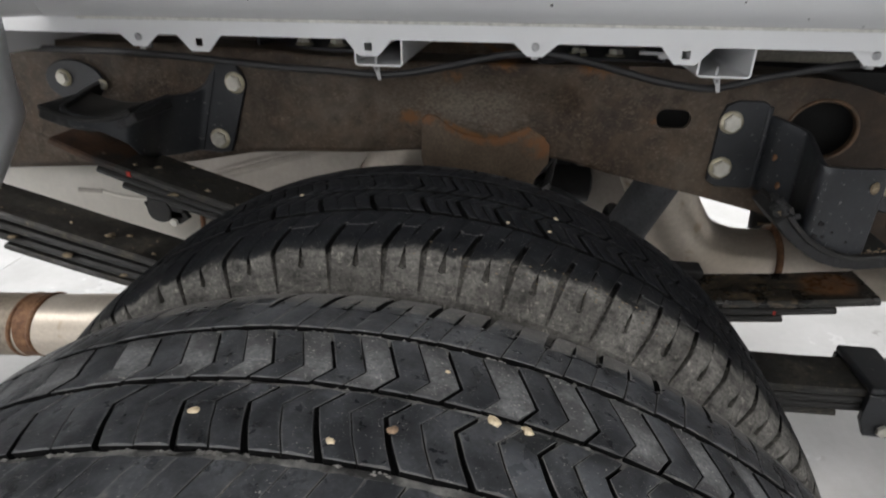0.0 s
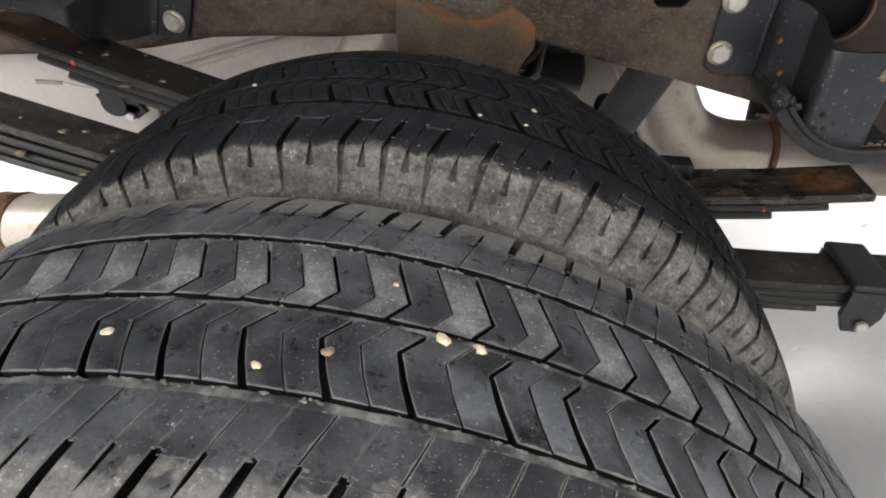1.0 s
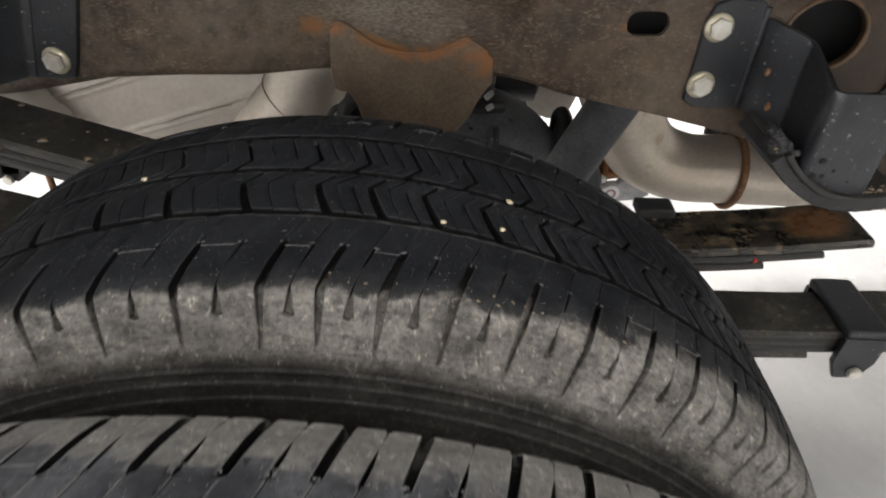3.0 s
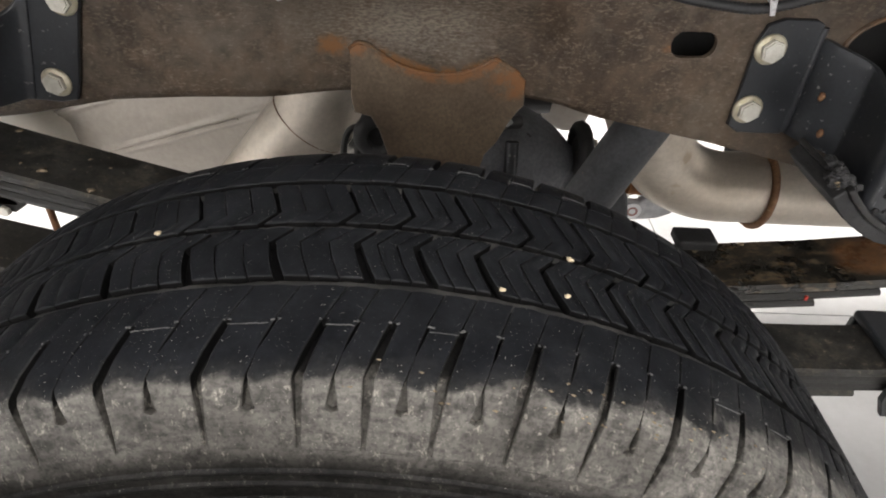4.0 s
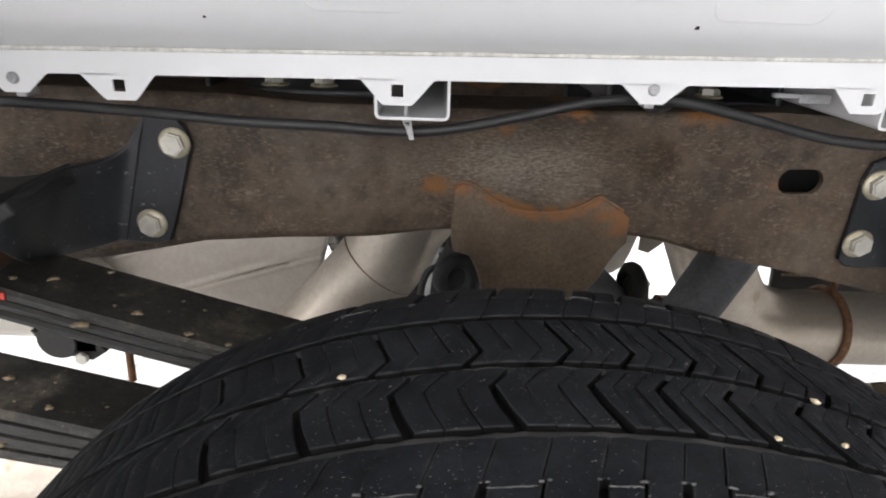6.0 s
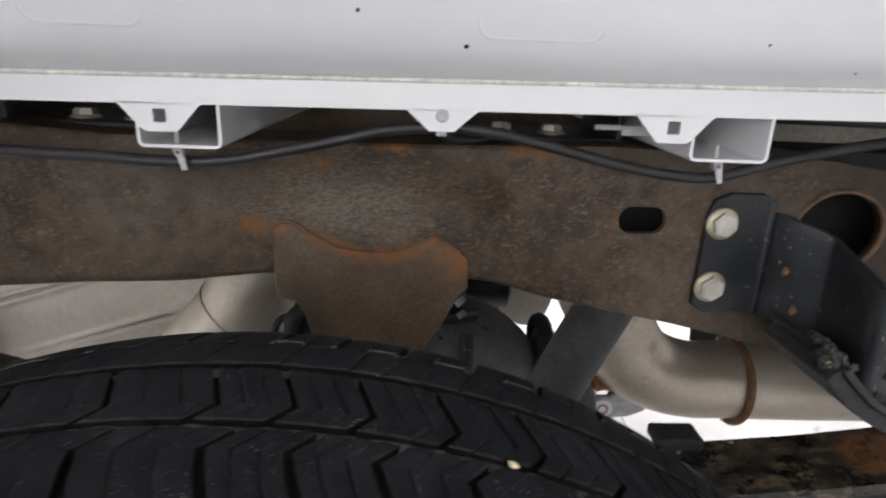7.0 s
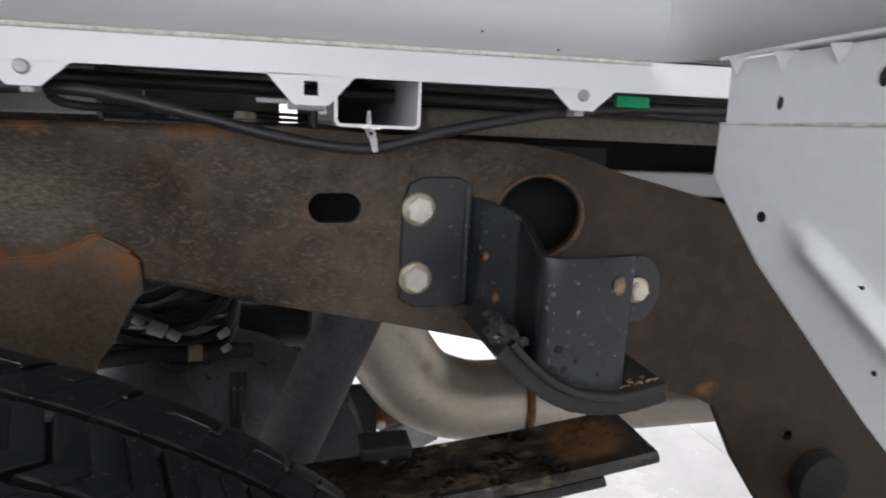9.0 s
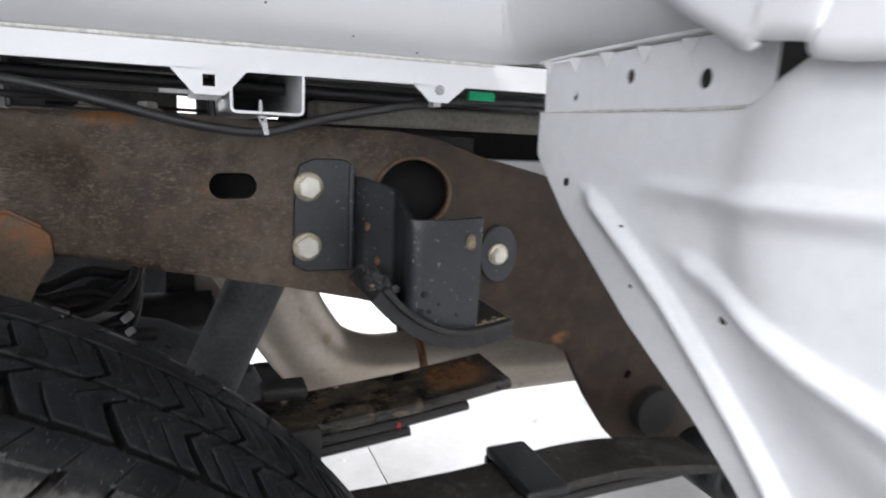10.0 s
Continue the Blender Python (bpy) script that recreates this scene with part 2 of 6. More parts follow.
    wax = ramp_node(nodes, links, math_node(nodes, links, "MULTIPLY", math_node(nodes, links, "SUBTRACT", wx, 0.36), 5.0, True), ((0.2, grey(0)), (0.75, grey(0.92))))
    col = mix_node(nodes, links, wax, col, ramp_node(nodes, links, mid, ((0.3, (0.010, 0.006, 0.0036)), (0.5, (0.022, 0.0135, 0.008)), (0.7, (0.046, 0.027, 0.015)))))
    rs = noise_node(nodes, links, co, 9, 6, 0.65)
    rf = ramp_node(nodes, links, rs, ((0.63, grey(0)), (0.76, grey(0.25))))
    col = mix_node(nodes, links, rf, col, (0.13, 0.05, 0.018))
    col = mix_node(nodes, links, seam_stain(nodes, links, co, 0.010, -0.02, 0.125, ((-0.047, 0.825, 0.024), (0.012, 0.886, 0.018), (0.20, 0.905, 0.03), (0.08, 0.905, 0.025), (0.70, 0.655, 0.018), (0.283, 0.840, 0.010))), col, (0.20, 0.088, 0.026))
    links.new(col, b.inputs["Base Color"])
    links.new(ramp_node(nodes, links, mid, ((0.3, grey(0.36)), (0.7, grey(0.6)))), b.inputs["Roughness"])
    bump_node(nodes, links, b, mix_node(nodes, links, 0.5, mid, fine), 0.6, 0.002)
    return m


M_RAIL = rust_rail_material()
def dusty_block_material():
    """Chevron pieces with a film of pale road dust."""
    m, nodes, links, b = node_material("dust_filmed_rubber", 0.7)
    co = nodes.new("ShaderNodeTexCoord").outputs["Object"]
    fine = noise_node(nodes, links, co, 420, 4, 0.75)
    mid = noise_node(nodes, links, co, 45, 5, 0.6)
    speck = noise_node(nodes, links, co, 650, 2, 0.5)
    col = ramp_node(nodes, links, fine, ((0.3, (0.092, 0.095, 0.099)), (0.7, (0.27, 0.275, 0.275))))
    big = noise_node(nodes, links, co, 26, 4, 0.6)
    sep = nodes.new("ShaderNodeSeparateXYZ")
    links.new(co, sep.inputs[0])
    across = math_node(nodes, links, "ADD", math_node(nodes, links, "MULTIPLY", sep.outputs[1], 20.0), math_node(nodes, links, "MULTIPLY", math_node(nodes, links, "SUBTRACT", big, 0.5), 0.7))
    bare = ramp_node(nodes, links, across, ((0.05, grey(0.55)), (0.22, grey(0.0)), (0.55, grey(0.12)), (0.88, grey(0.85))))
    col = mix_node(nodes, links, ramp_node(nodes, links, mid, ((0.38, grey(0.75)), (0.60, grey(0)))), col, (0.036, 0.036, 0.038))
    col = mix_node(nodes, links, bare, col, (0.020, 0.0208, 0.0228))
    col = mix_node(nodes, links, ramp_node(nodes, links, speck, ((0.65, grey(0)), (0.70, grey(0.55)))), col, (0.58, 0.56, 0.52))
    links.new(col, b.inputs["Base Color"])
    bump_node(nodes, links, b, fine, 0.4, 0.0006)
    return m


M_DUSTBLOCK = dusty_block_material()
def sheen_material():
    """Smooth shiny rubber; a grey sheen is painted in towards the outer end of each block."""
    m, nodes, links, b = node_material("painted_sheen_rubber", 0.3, spec=0.5)
    co = nodes.new("ShaderNodeTexCoord").outputs["Object"]
    sep = nodes.new("ShaderNodeSeparateXYZ")
    links.new(co, sep.inputs[0])
    big = noise_node(nodes, links, co, 30, 4, 0.55)
    fine = noise_node(nodes, links, co, 330, 4, 0.7)
    speck = noise_node(nodes, links, co, 900, 2, 0.5)
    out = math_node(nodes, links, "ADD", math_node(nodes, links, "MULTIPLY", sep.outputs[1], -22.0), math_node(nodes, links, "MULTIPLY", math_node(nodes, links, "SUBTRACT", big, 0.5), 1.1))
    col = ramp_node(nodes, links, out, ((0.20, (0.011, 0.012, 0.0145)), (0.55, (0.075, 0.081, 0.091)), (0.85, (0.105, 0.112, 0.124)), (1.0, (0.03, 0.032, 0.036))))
    col = mix_node(nodes, links, 1.0, col, ramp_node(nodes, links, fine, ((0.3, grey(0.75)), (0.7, grey(1.2)))), "MULTIPLY")
    col = mix_node(nodes, links, ramp_node(nodes, links, speck, ((0.69, grey(0)), (0.73, grey(0.8)))), col, (0.4, 0.38, 0.34))
    links.new(col, b.inputs["Base Color"])
    links.new(ramp_node(nodes, links, big, ((0.3, grey(0.22)), (0.7, grey(0.36)))), b.inputs["Roughness"])
    bump_node(nodes, links, b, fine, 0.2, 0.0006)
    return m


M_SHEEN = sheen_material()
M_GROOVE = surface("groove_dirt", (0.030, 0.030, 0.030), (0.25, 0.246, 0.235), 60, (0.4, 0.6), bump=0.6, fine=260, band=(0.42, 0.66))
M_FLASH = surface("pale_rubber_flash", (0.03, 0.031, 0.033), (0.13, 0.13, 0.127), 300, (0.5, 0.7), bump=0.1)
M_CRUMB = surface("dry_road_crumbs", (0.07, 0.069, 0.066), (0.34, 0.33, 0.31), 70, (0.8, 0.9), bump=0.4, fine=500)
M_GROOVE_DARK = surface("dark_groove_dirt", (0.014, 0.014, 0.014), (0.05, 0.048, 0.045), 60, (0.6, 0.8), bump=0.3, fine=400)
# inner and far tyres: the arch's shade is put into a darker, duller rubber
M_TREAD_SHADED = rubber_material("shaded_tyre_rubber", (0.0050, 0.0055, 0.0068), (0.0118, 0.0128, 0.0156), 0.06, 0.06, (0.42, 0.62), 0.0030, 0.72, 0.708, 0.016, (0.12, 0.127, 0.14))
M_TREAD_EDGE = rubber_material("worn_tread_edge", (0.008, 0.0087, 0.010), (0.022, 0.0235, 0.026), 0.12, 0.07, (0.5, 0.65), 0.0030, 0.68, 0.708)
# rubber below the tread tops, with the grooves' shade put into its colour
M_TREAD_WALL_SHADE = rubber_material("shaded_groove_rubber", (0.003, 0.003, 0.0034), (0.007, 0.007, 0.0074), 0.03, 0.1, (0.7, 0.85), -0.001, 0.62, 0.76)
M_TREAD_OUT = rubber_material("tyre_rubber_dusty", (0.007, 0.0077, 0.0096), (0.023, 0.0255, 0.030), 0.62, 0.44, (0.22, 0.46), 0.0050, 0.66, 0.688, 0.010, (0.115, 0.122, 0.133), 0.076)
M_TREAD_OUT_EDGE = rubber_material("worn_dusty_edge", (0.026, 0.0275, 0.030), (0.095, 0.098, 0.102), 0.8, 0.4, (0.36, 0.56), 0.0102, 0.7, 0.69, 0.010)
def gusset_material():
    m, nodes, links, b = node_material("gusset_steel", 0.5)
    co = nodes.new("ShaderNodeTexCoord").outputs["Object"]
    big = noise_node(nodes, links, co, 16, 6, 0.65)
    fine = noise_node(nodes, links, co, 300, 3, 0.7)
    col = ramp_node(nodes, links, big, ((0.32, (0.078, 0.055, 0.037)), (0.68, (0.145, 0.106, 0.071))))
    col = mix_node(nodes, links, 1.0, col, ramp_node(nodes, links, fine, ((0.3, grey(0.7)), (0.7, grey(1.3)))), "MULTIPLY")
    col = mix_node(nodes, links, seam_stain(nodes, links, co, 0.012, -0.02, 0.16, ((0.140, 0.795, 0.040), (-0.022, 0.824, 0.018))), col, (0.215, 0.088, 0.028))
    links.new(col, b.inputs["Base Color"])
    bump_node(nodes, links, b, fine, 0.3, 0.001)
    return m


M_GUSSET = gusset_material()
M_RUST = surface("orange_rust", (0.12, 0.045, 0.014), (0.30, 0.115, 0.03), 60, (0.7, 0.9), bump=0.5, fine=500)
M_BLACK = surface("black_chassis_paint", (0.014, 0.0155, 0.018), (0.026, 0.0285, 0.033), 14, (0.32, 0.52), bump=0.12, fine=240, spots=((0.17, 0.165, 0.16), 150, 0.655), grain_mix=(0.8, 1.2))
M_BLACK_DULL = surface("dull_black_paint", (0.012, 0.012, 0.012), (0.026, 0.025, 0.023), 14, (0.5, 0.7), bump=0.2, fine=220, spots=((0.15, 0.12, 0.085), 80, 0.69))
def leaf_material():
    """Black spring paint under caked road dirt, with tan flecks and rubbed streaks."""
    m, nodes, links, b = node_material("dirty_leaf_paint", 0.4)
    co = nodes.new("ShaderNodeTexCoord").outputs["Object"]
    mid = noise_node(nodes, links, co, 17, 8, 0.72)
    fine = noise_node(nodes, links, co, 105, 6, 0.75)
    grain = noise_node(nodes, links, co, 420, 3, 0.6)
    col = ramp_node(nodes, links, fine, ((0.35, (0.010, 0.0098, 0.0093)), (0.65, (0.030, 0.0285, 0.025))))
    cake = ramp_node(nodes, links, mid, ((0.50, grey(0)), (0.60, grey(0.75))))
    cake = mix_node(nodes, links, 1.0, cake, ramp_node(nodes, links, fine, ((0.38, grey(0.05)), (0.58, grey(1)))), "MULTIPLY")
    col = mix_node(nodes, links, cake, col, (0.085, 0.074, 0.056))
    fleck = ramp_node(nodes, links, fine, ((0.63, grey(0)), (0.68, grey(0.85))))
    col = mix_node(nodes, links, fleck, col, (0.25, 0.205, 0.14))
    dots = ramp_node(nodes, links, grain, ((0.68, grey(0)), (0.72, grey(0.7))))
    col = mix_node(nodes, links, dots, col, (0.26, 0.24, 0.20))
    links.new(col, b.inputs["Base Color"])
    links.new(ramp_node(nodes, links, mid, ((0.35, grey(0.28)), (0.6, grey(0.75)))), b.inputs["Roughness"])
    bump_node(nodes, links, b, mix_node(nodes, links, 0.6, fine, mid), 0.6, 0.0015)
    return m


M_LEAF = leaf_material()
def chipped_leaf_material():
    """Oily black spring paint, tan chips that grow towards the tip, and one oval of bare rust."""
    m, nodes, links, b = node_material("chipped_leaf_paint", 0.3)
    co = nodes.new("ShaderNodeTexCoord").outputs["Object"]
    sep = nodes.new("ShaderNodeSeparateXYZ")
    links.new(co, sep.inputs[0])
    mid = noise_node(nodes, links, co, 34, 6, 0.7)
    fine = noise_node(nodes, links, co, 75, 7, 0.72, (0.6, 1, 1))
    col = ramp_node(nodes, links, mid, ((0.35, (0.007, 0.0068, 0.0064)), (0.65, (0.026, 0.0235, 0.019))))
    tip = math_node(nodes, links, "SUBTRACT", 0.16, math_node(nodes, links, "ABSOLUTE", math_node(nodes, links, "SUBTRACT", sep.outputs[0], 0.42)), True)
    chips = ramp_node(nodes, links, math_node(nodes, links, "ADD", math_node(nodes, links, "ADD", fine, tip), math_node(nodes, links, "MULTIPLY", mid, 0.25)), ((0.76, grey(0)), (0.90, grey(0.85))))
    col = mix_node(nodes, links, chips, col, (0.175, 0.128, 0.078))
    ex = math_node(nodes, links, "SUBTRACT", sep.outputs[0], 0.512)
    ey = math_node(nodes, links, "MULTIPLY", math_node(nodes, links, "SUBTRACT", sep.outputs[1], 0.80), 1.15)
    q = math_node(nodes, links, "SQRT", math_node(nodes, links, "ADD", math_node(nodes, links, "MULTIPLY", ex, ex), math_node(nodes, links, "MULTIPLY", ey, ey)))
    q = math_node(nodes, links, "ADD", q, math_node(nodes, links, "MULTIPLY", mid, 0.02))
    bare = ramp_node(nodes, links, math_node(nodes, links, "MULTIPLY", q, 20.0, True), ((0.72, grey(0.95)), (1.0, grey(0))))
    rust = ramp_node(nodes, links, fine, ((0.35, (0.07, 0.032, 0.014)), (0.65, (0.22, 0.105, 0.043))))
    col = mix_node(nodes, links, bare, col, rust)
    links.new(col, b.inputs["Base Color"])
    links.new(ramp_node(nodes, links, mid, ((0.3, grey(0.16)), (0.7, grey(0.42)))), b.inputs["Roughness"])
    bump_node(nodes, links, b, mix_node(nodes, links, 0.5, mid, fine), 0.6, 0.0025)
    return m


M_LEAF_RUST = chipped_leaf_material()
M_CAST = surface("dull_grey_cast_paint", (0.045, 0.047, 0.052), (0.085, 0.088, 0.095), 10, (0.5, 0.7), bump=0.2, fine=160, spots=((0.16, 0.14, 0.12), 60, 0.70))
M_DIFF = surface("dusty_grey_casting", (0.110, 0.116, 0.127), (0.170, 0.177, 0.190), 12, (0.5, 0.7), bump=0.25, fine=150, spots=((0.02, 0.02, 0.02), 40, 0.68))
M_TANK = surface("cream_tank_shell", (0.72, 0.685, 0.615), (0.79, 0.755, 0.69), 4, (0.45, 0.6), bump=0.03, fine=60, grain_mix=(0.95, 1.04))
M_LIP = surface("dark_rusty_lip", (0.035, 0.021, 0.012), (0.13, 0.072, 0.036), 45, (0.5, 0.7), bump=0.3, fine=300)
M_LEAF_TIP = surface("rusty_leaf_tip", (0.018, 0.014, 0.012), (0.095, 0.048, 0.025), 13, (0.6, 0.8), bump=0.3, fine=200, band=(0.40, 0.58))
M_CHIP = surface("bare_steel_chip", (0.06, 0.062, 0.066), (0.16, 0.163, 0.17), 200, (0.5, 0.6), bump=0.1)
M_PAD = surface("rubber_pad", (0.014, 0.014, 0.015), (0.03, 0.03, 0.031), 25, (0.6, 0.8), bump=0.5, dist=0.003, fine=90)
M_DUSTLINE = surface("sandy_dirt", (0.12, 0.09, 0.055), (0.30, 0.24, 0.16), 120, (0.85, 0.95), bump=0.6, fine=500)
M_ZINC = surface("zinc_bolt", (0.50, 0.48, 0.42), (0.66, 0.64, 0.58), 90, (0.38, 0.5), 0.55, bump=0.1, fine=400, grain_mix=(0.93, 1.05))
M_WASHER = surface("chromated_flange", (0.36, 0.32, 0.22), (0.54, 0.50, 0.39), 80, (0.4, 0.55), 0.45, bump=0.1, fine=400, grain_mix=(0.93, 1.05))
M_WHITE = surface("white_body_paint", (0.785, 0.79, 0.80), (0.815, 0.82, 0.825), 3, (0.30, 0.36), coat=0.2, bump=0.012, fine=60, spots=((0.40, 0.39, 0.37), 90, 0.80), grain_mix=(0.985, 1.0))
M_SEAL_SHADE = surface("sealer_and_crease_shade", (0.66, 0.65, 0.60), (0.75, 0.74, 0.69), 30, (0.5, 0.7), bump=0.2, fine=150)
M_GREYWHITE = surface("grey_white_undercoat", (0.80, 0.81, 0.83), (0.85, 0.86, 0.875), 4, (0.38, 0.46), coat=0.1, bump=0.02, fine=90, spots=((0.2, 0.19, 0.18), 85, 0.78), grain_mix=(0.96, 1.02))
M_ALU = surface("aluminised_exhaust", (0.50, 0.435, 0.355), (0.68, 0.62, 0.54), 9, (0.33, 0.50), 0.55, bump=0.08, fine=130, spots=((0.42, 0.34, 0.25), 14, 0.64), stretch=(0.35, 1, 1), grain_mix=(0.88, 1.06))
M_TAIL = surface("weathered_exhaust", (0.20, 0.165, 0.125), (0.34, 0.29, 0.23), 9, (0.5, 0.65), 0.35, bump=0.08, fine=130)
M_SHIELD = surface("heat_shield_metal", (0.32, 0.292, 0.258), (0.43, 0.394, 0.352), 5, (0.42, 0.56), 0.45, bump=0.06, fine=90, grain_mix=(0.9, 1.06))
M_CLAMP = surface("rusty_clamp", (0.12, 0.052, 0.024), (0.27, 0.145, 0.075), 60, (0.5, 0.7), 0.4, bump=0.2, fine=300)
M_PLASTIC = surface("black_plastic", (0.014, 0.014, 0.015), (0.024, 0.024, 0.026), 50, (0.42, 0.55), bump=0.05, fine=300)
M_CLIP = surface("grey_clip", (0.34, 0.34, 0.35), (0.5, 0.5, 0.51), 60, (0.35, 0.5), 0.2, bump=0.05)
M_GREEN = surface("green_tape", (0.0, 0.24, 0.10), (0.0, 0.33, 0.14), 60, (0.35, 0.45), bump=0.05)
M_TAN = surface("tan_tape", (0.36, 0.30, 0.2), (0.48, 0.41, 0.29), 60, (0.5, 0.6), bump=0.05)
M_RED = surface("red_paint_mark", (0.45, 0.03, 0.015), (0.6, 0.05, 0.03), 80, (0.5, 0.6), bump=0.05)
M_LABEL = surface("faded_red_print", (0.30, 0.14, 0.12), (0.42, 0.24, 0.22), 200, (0.5, 0.6), bump=0.05)
M_STONE = surface("pale_gravel", (0.48, 0.38, 0.24), (0.72, 0.62, 0.45), 130, (0.7, 0.9), bump=0.5, fine=400)
M_STONE_DARK = surface("brown_gravel", (0.16, 0.10, 0.06), (0.34, 0.24, 0.16), 130, (0.7, 0.9), bump=0.5, fine=400)
M_TILE = surface("floor_tile_glaze", (0.46, 0.465, 0.47), (0.58, 0.59, 0.60), 2.2, (0.18, 0.30), bump=0.01, fine=45, spots=((0.36, 0.357, 0.35), 9, 0.68), grain_mix=(0.96, 1.03))
M_GROUT = surface("grout", (0.30, 0.30, 0.30), (0.40, 0.40, 0.39), 20, (0.8, 0.9), bump=0.2)
M_WALL = surface("wall_paint", (0.72, 0.72, 0.71), (0.78, 0.78, 0.77), 1.2, (0.7, 0.8), bump=0.03, fine=80, grain_mix=(0.93, 1.05))
M_CEIL = surface("ceiling_paint", (0.68, 0.68, 0.68), (0.74, 0.74, 0.74), 1.2, (0.8, 0.9), bump=0.03, fine=80, grain_mix=(0.93, 1.05))
# near-black for tar, chips and rubber, and for shade painted behind openings
M_SHADE_BLACK = surface("shade_and_black_marks", (0.012, 0.012, 0.012), (0.02, 0.02, 0.02), 30, (0.8, 0.9), bump=0.02)
M_SILL = surface("dull_beige_primer", (0.17, 0.155, 0.13), (0.25, 0.23, 0.195), 12, (0.5, 0.65), bump=0.1, fine=160)
M_UNDER = surface("underbody_sealer", (0.10, 0.10, 0.10), (0.17, 0.17, 0.165), 10, (0.6, 0.75), bump=0.15, fine=160)


# ---------------------------------------------------------------- mesh helpers
def mesh_ob(name, verts, faces, mat, parent=None, label="", smooth=False):
    me = bpy.data.meshes.new(name)
    me.from_pydata([tuple(map(float, v)) for v in verts], [], faces)
    me.update()
    bm = bmesh.new()
    bm.from_mesh(me)
    bmesh.ops.recalc_face_normals(bm, faces=bm.faces)
    bm.to_mesh(me)
    bm.free()
    if smooth:
        me.polygons.foreach_set("use_smooth", [True] * len(me.polygons))
    me.materials.append(mat)
    ob = new(name, me)
    if parent:
        ob.parent = parent
    if label:
        ob["label"] = label
    return ob


def part(name, bm, mat, parent=None, label="", smooth=False):
    bmesh.ops.recalc_face_normals(bm, faces=bm.faces)
    me = bpy.data.meshes.new(name)
    bm.to_mesh(me)
    bm.free()
    if smooth:
        me.polygons.foreach_set("use_smooth", [True] * len(me.polygons))
    me.materials.append(mat)
    ob = new(name, me)
    if parent:
        ob.parent = parent
    if label:
        ob["label"] = label
    return ob


def thing(name, label, category, group="", kind=""):
    return tagged(new(name), label, category, group, kind)


def angle_smooth(ob, deg=40):
    ob.data.set_sharp_from_angle(angle=radians(deg))
    return ob


def box_bm(x0, x1, y0, y1, z0, z1, bev=0.0):
    bm = bmesh.new()
    bmesh.ops.create_cube(bm, size=1)
    for v in bm.verts:
        v.co = Vector(((x0 + x1) / 2 + v.co.x * (x1 - x0), (y0 + y1) / 2 + v.co.y * (y1 - y0), (z0 + z1) / 2 + v.co.z * (z1 - z0)))
    if bev:
        bmesh.ops.bevel(bm, geom=bm.edges[:], offset=bev, segments=2, affect="EDGES", profile=0.5)
    return bm


def plate_bm(poly, y0, y1, bev=0.0, holes=()):
    """A plate cut to the outline poly (x, z), from y0 to y1, with holes through it."""
    bm = bmesh.new()
    loops = [poly, *holes]
    edges = []
    for lp in loops:
        vs = [bm.verts.new((x, y0, z)) for x, z in lp]
        edges += [bm.edges.new((vs[i], vs[(i + 1) % len(vs)])) for i in range(len(vs))]
    bmesh.ops.triangle_fill(bm, use_beauty=True, use_dissolve=False, edges=edges)
    ret = bmesh.ops.extrude_face_region(bm, geom=bm.faces[:])
    for v in ret["geom"]:
        if isinstance(v, bmesh.types.BMVert):
            v.co.y = y1
    bmesh.ops.recalc_face_normals(bm, faces=bm.faces)
    if bev:
        sharp = [e for e in bm.edges if len(e.link_faces) == 2 and e.calc_face_angle() > 0.6 and abs(e.verts[0].co.y - e.verts[1].co.y) < 1e-6]
        bmesh.ops.bevel(bm, geom=sharp, offset=bev, segments=1, affect="EDGES")
    return bm


def catmull(points, n):
    """n points a span on a smooth line through the points."""
    p = [Vector(q) for q in points]
    p = [2 * p[0] - p[1], *p, 2 * p[-1] - p[-2]]
    out = []
    for i in range(1, len(p) - 2):
        for k in range(n):
            t = k / n
            a, b, c, d = p[i - 1], p[i], p[i + 1], p[i + 2]
            out.append(0.5 * ((2 * b) + (c - a) * t + (2 * a - 5 * b + 4 * c - d) * t * t + (3 * b - a - 3 * c + d) * t ** 3))
    return out + [p[-2]]


def tube_geo(path, radius, sides=16, cap=True):
    """Vertices and faces of a tube along path; radius may be a function of the place in the list."""
    verts, faces = [], []
    up = Vector((0.13, 0.31, 0.94)).normalized()
    for i, q in enumerate(path):
        tan = (path[min(i + 1, len(path) - 1)] - path[max(i - 1, 0)]).normalized()
        side = tan.cross(up).normalized()
        up = side.cross(tan).normalized()
        r = radius(i) if callable(radius) else radius
        for k in range(sides):
            a = 2 * math.pi * k / sides
            verts.append(q + side * (r * math.cos(a)) + up * (r * math.sin(a)))
    for i in range(len(path) - 1):
        for k in range(sides):
            a, b = i * sides + k, i * sides + (k + 1) % sides
            faces.append((a, b, b + sides, a + sides))
    if cap:
        faces += [tuple(range(sides)), tuple(range((len(path) - 1) * sides, len(path) * sides))]
    return verts, faces


def tube(name, path, radius, mat, parent=None, label="", sides=16):
    v, f = tube_geo([Vector(p) for p in path], radius, sides)
    return angle_smooth(mesh_ob(name, v, f, mat, parent, label, True), 50)


def lathe_y(profile, n, a0=0.0, a1=2 * math.pi, cx=0.0, cz=0.0):
    """profile of (y, r) turned about an axis along y."""
    closed = abs(a1 - a0 - 2 * math.pi) < 1e-6
    m = n if closed else n + 1
    verts, faces = [], []
    for i in range(m):
        a = a0 + (a1 - a0) * i / n
        for y, r in profile:
            verts.append((cx + r * math.sin(a), y, cz + r * math.cos(a)))
    k = len(profile)
    for i in range(n):
        for j in range(k - 1):
            p, q = i * k + j, ((i + 1) % m) * k + j
            faces.append((p, p + 1, q + 1, q))
    return verts, faces


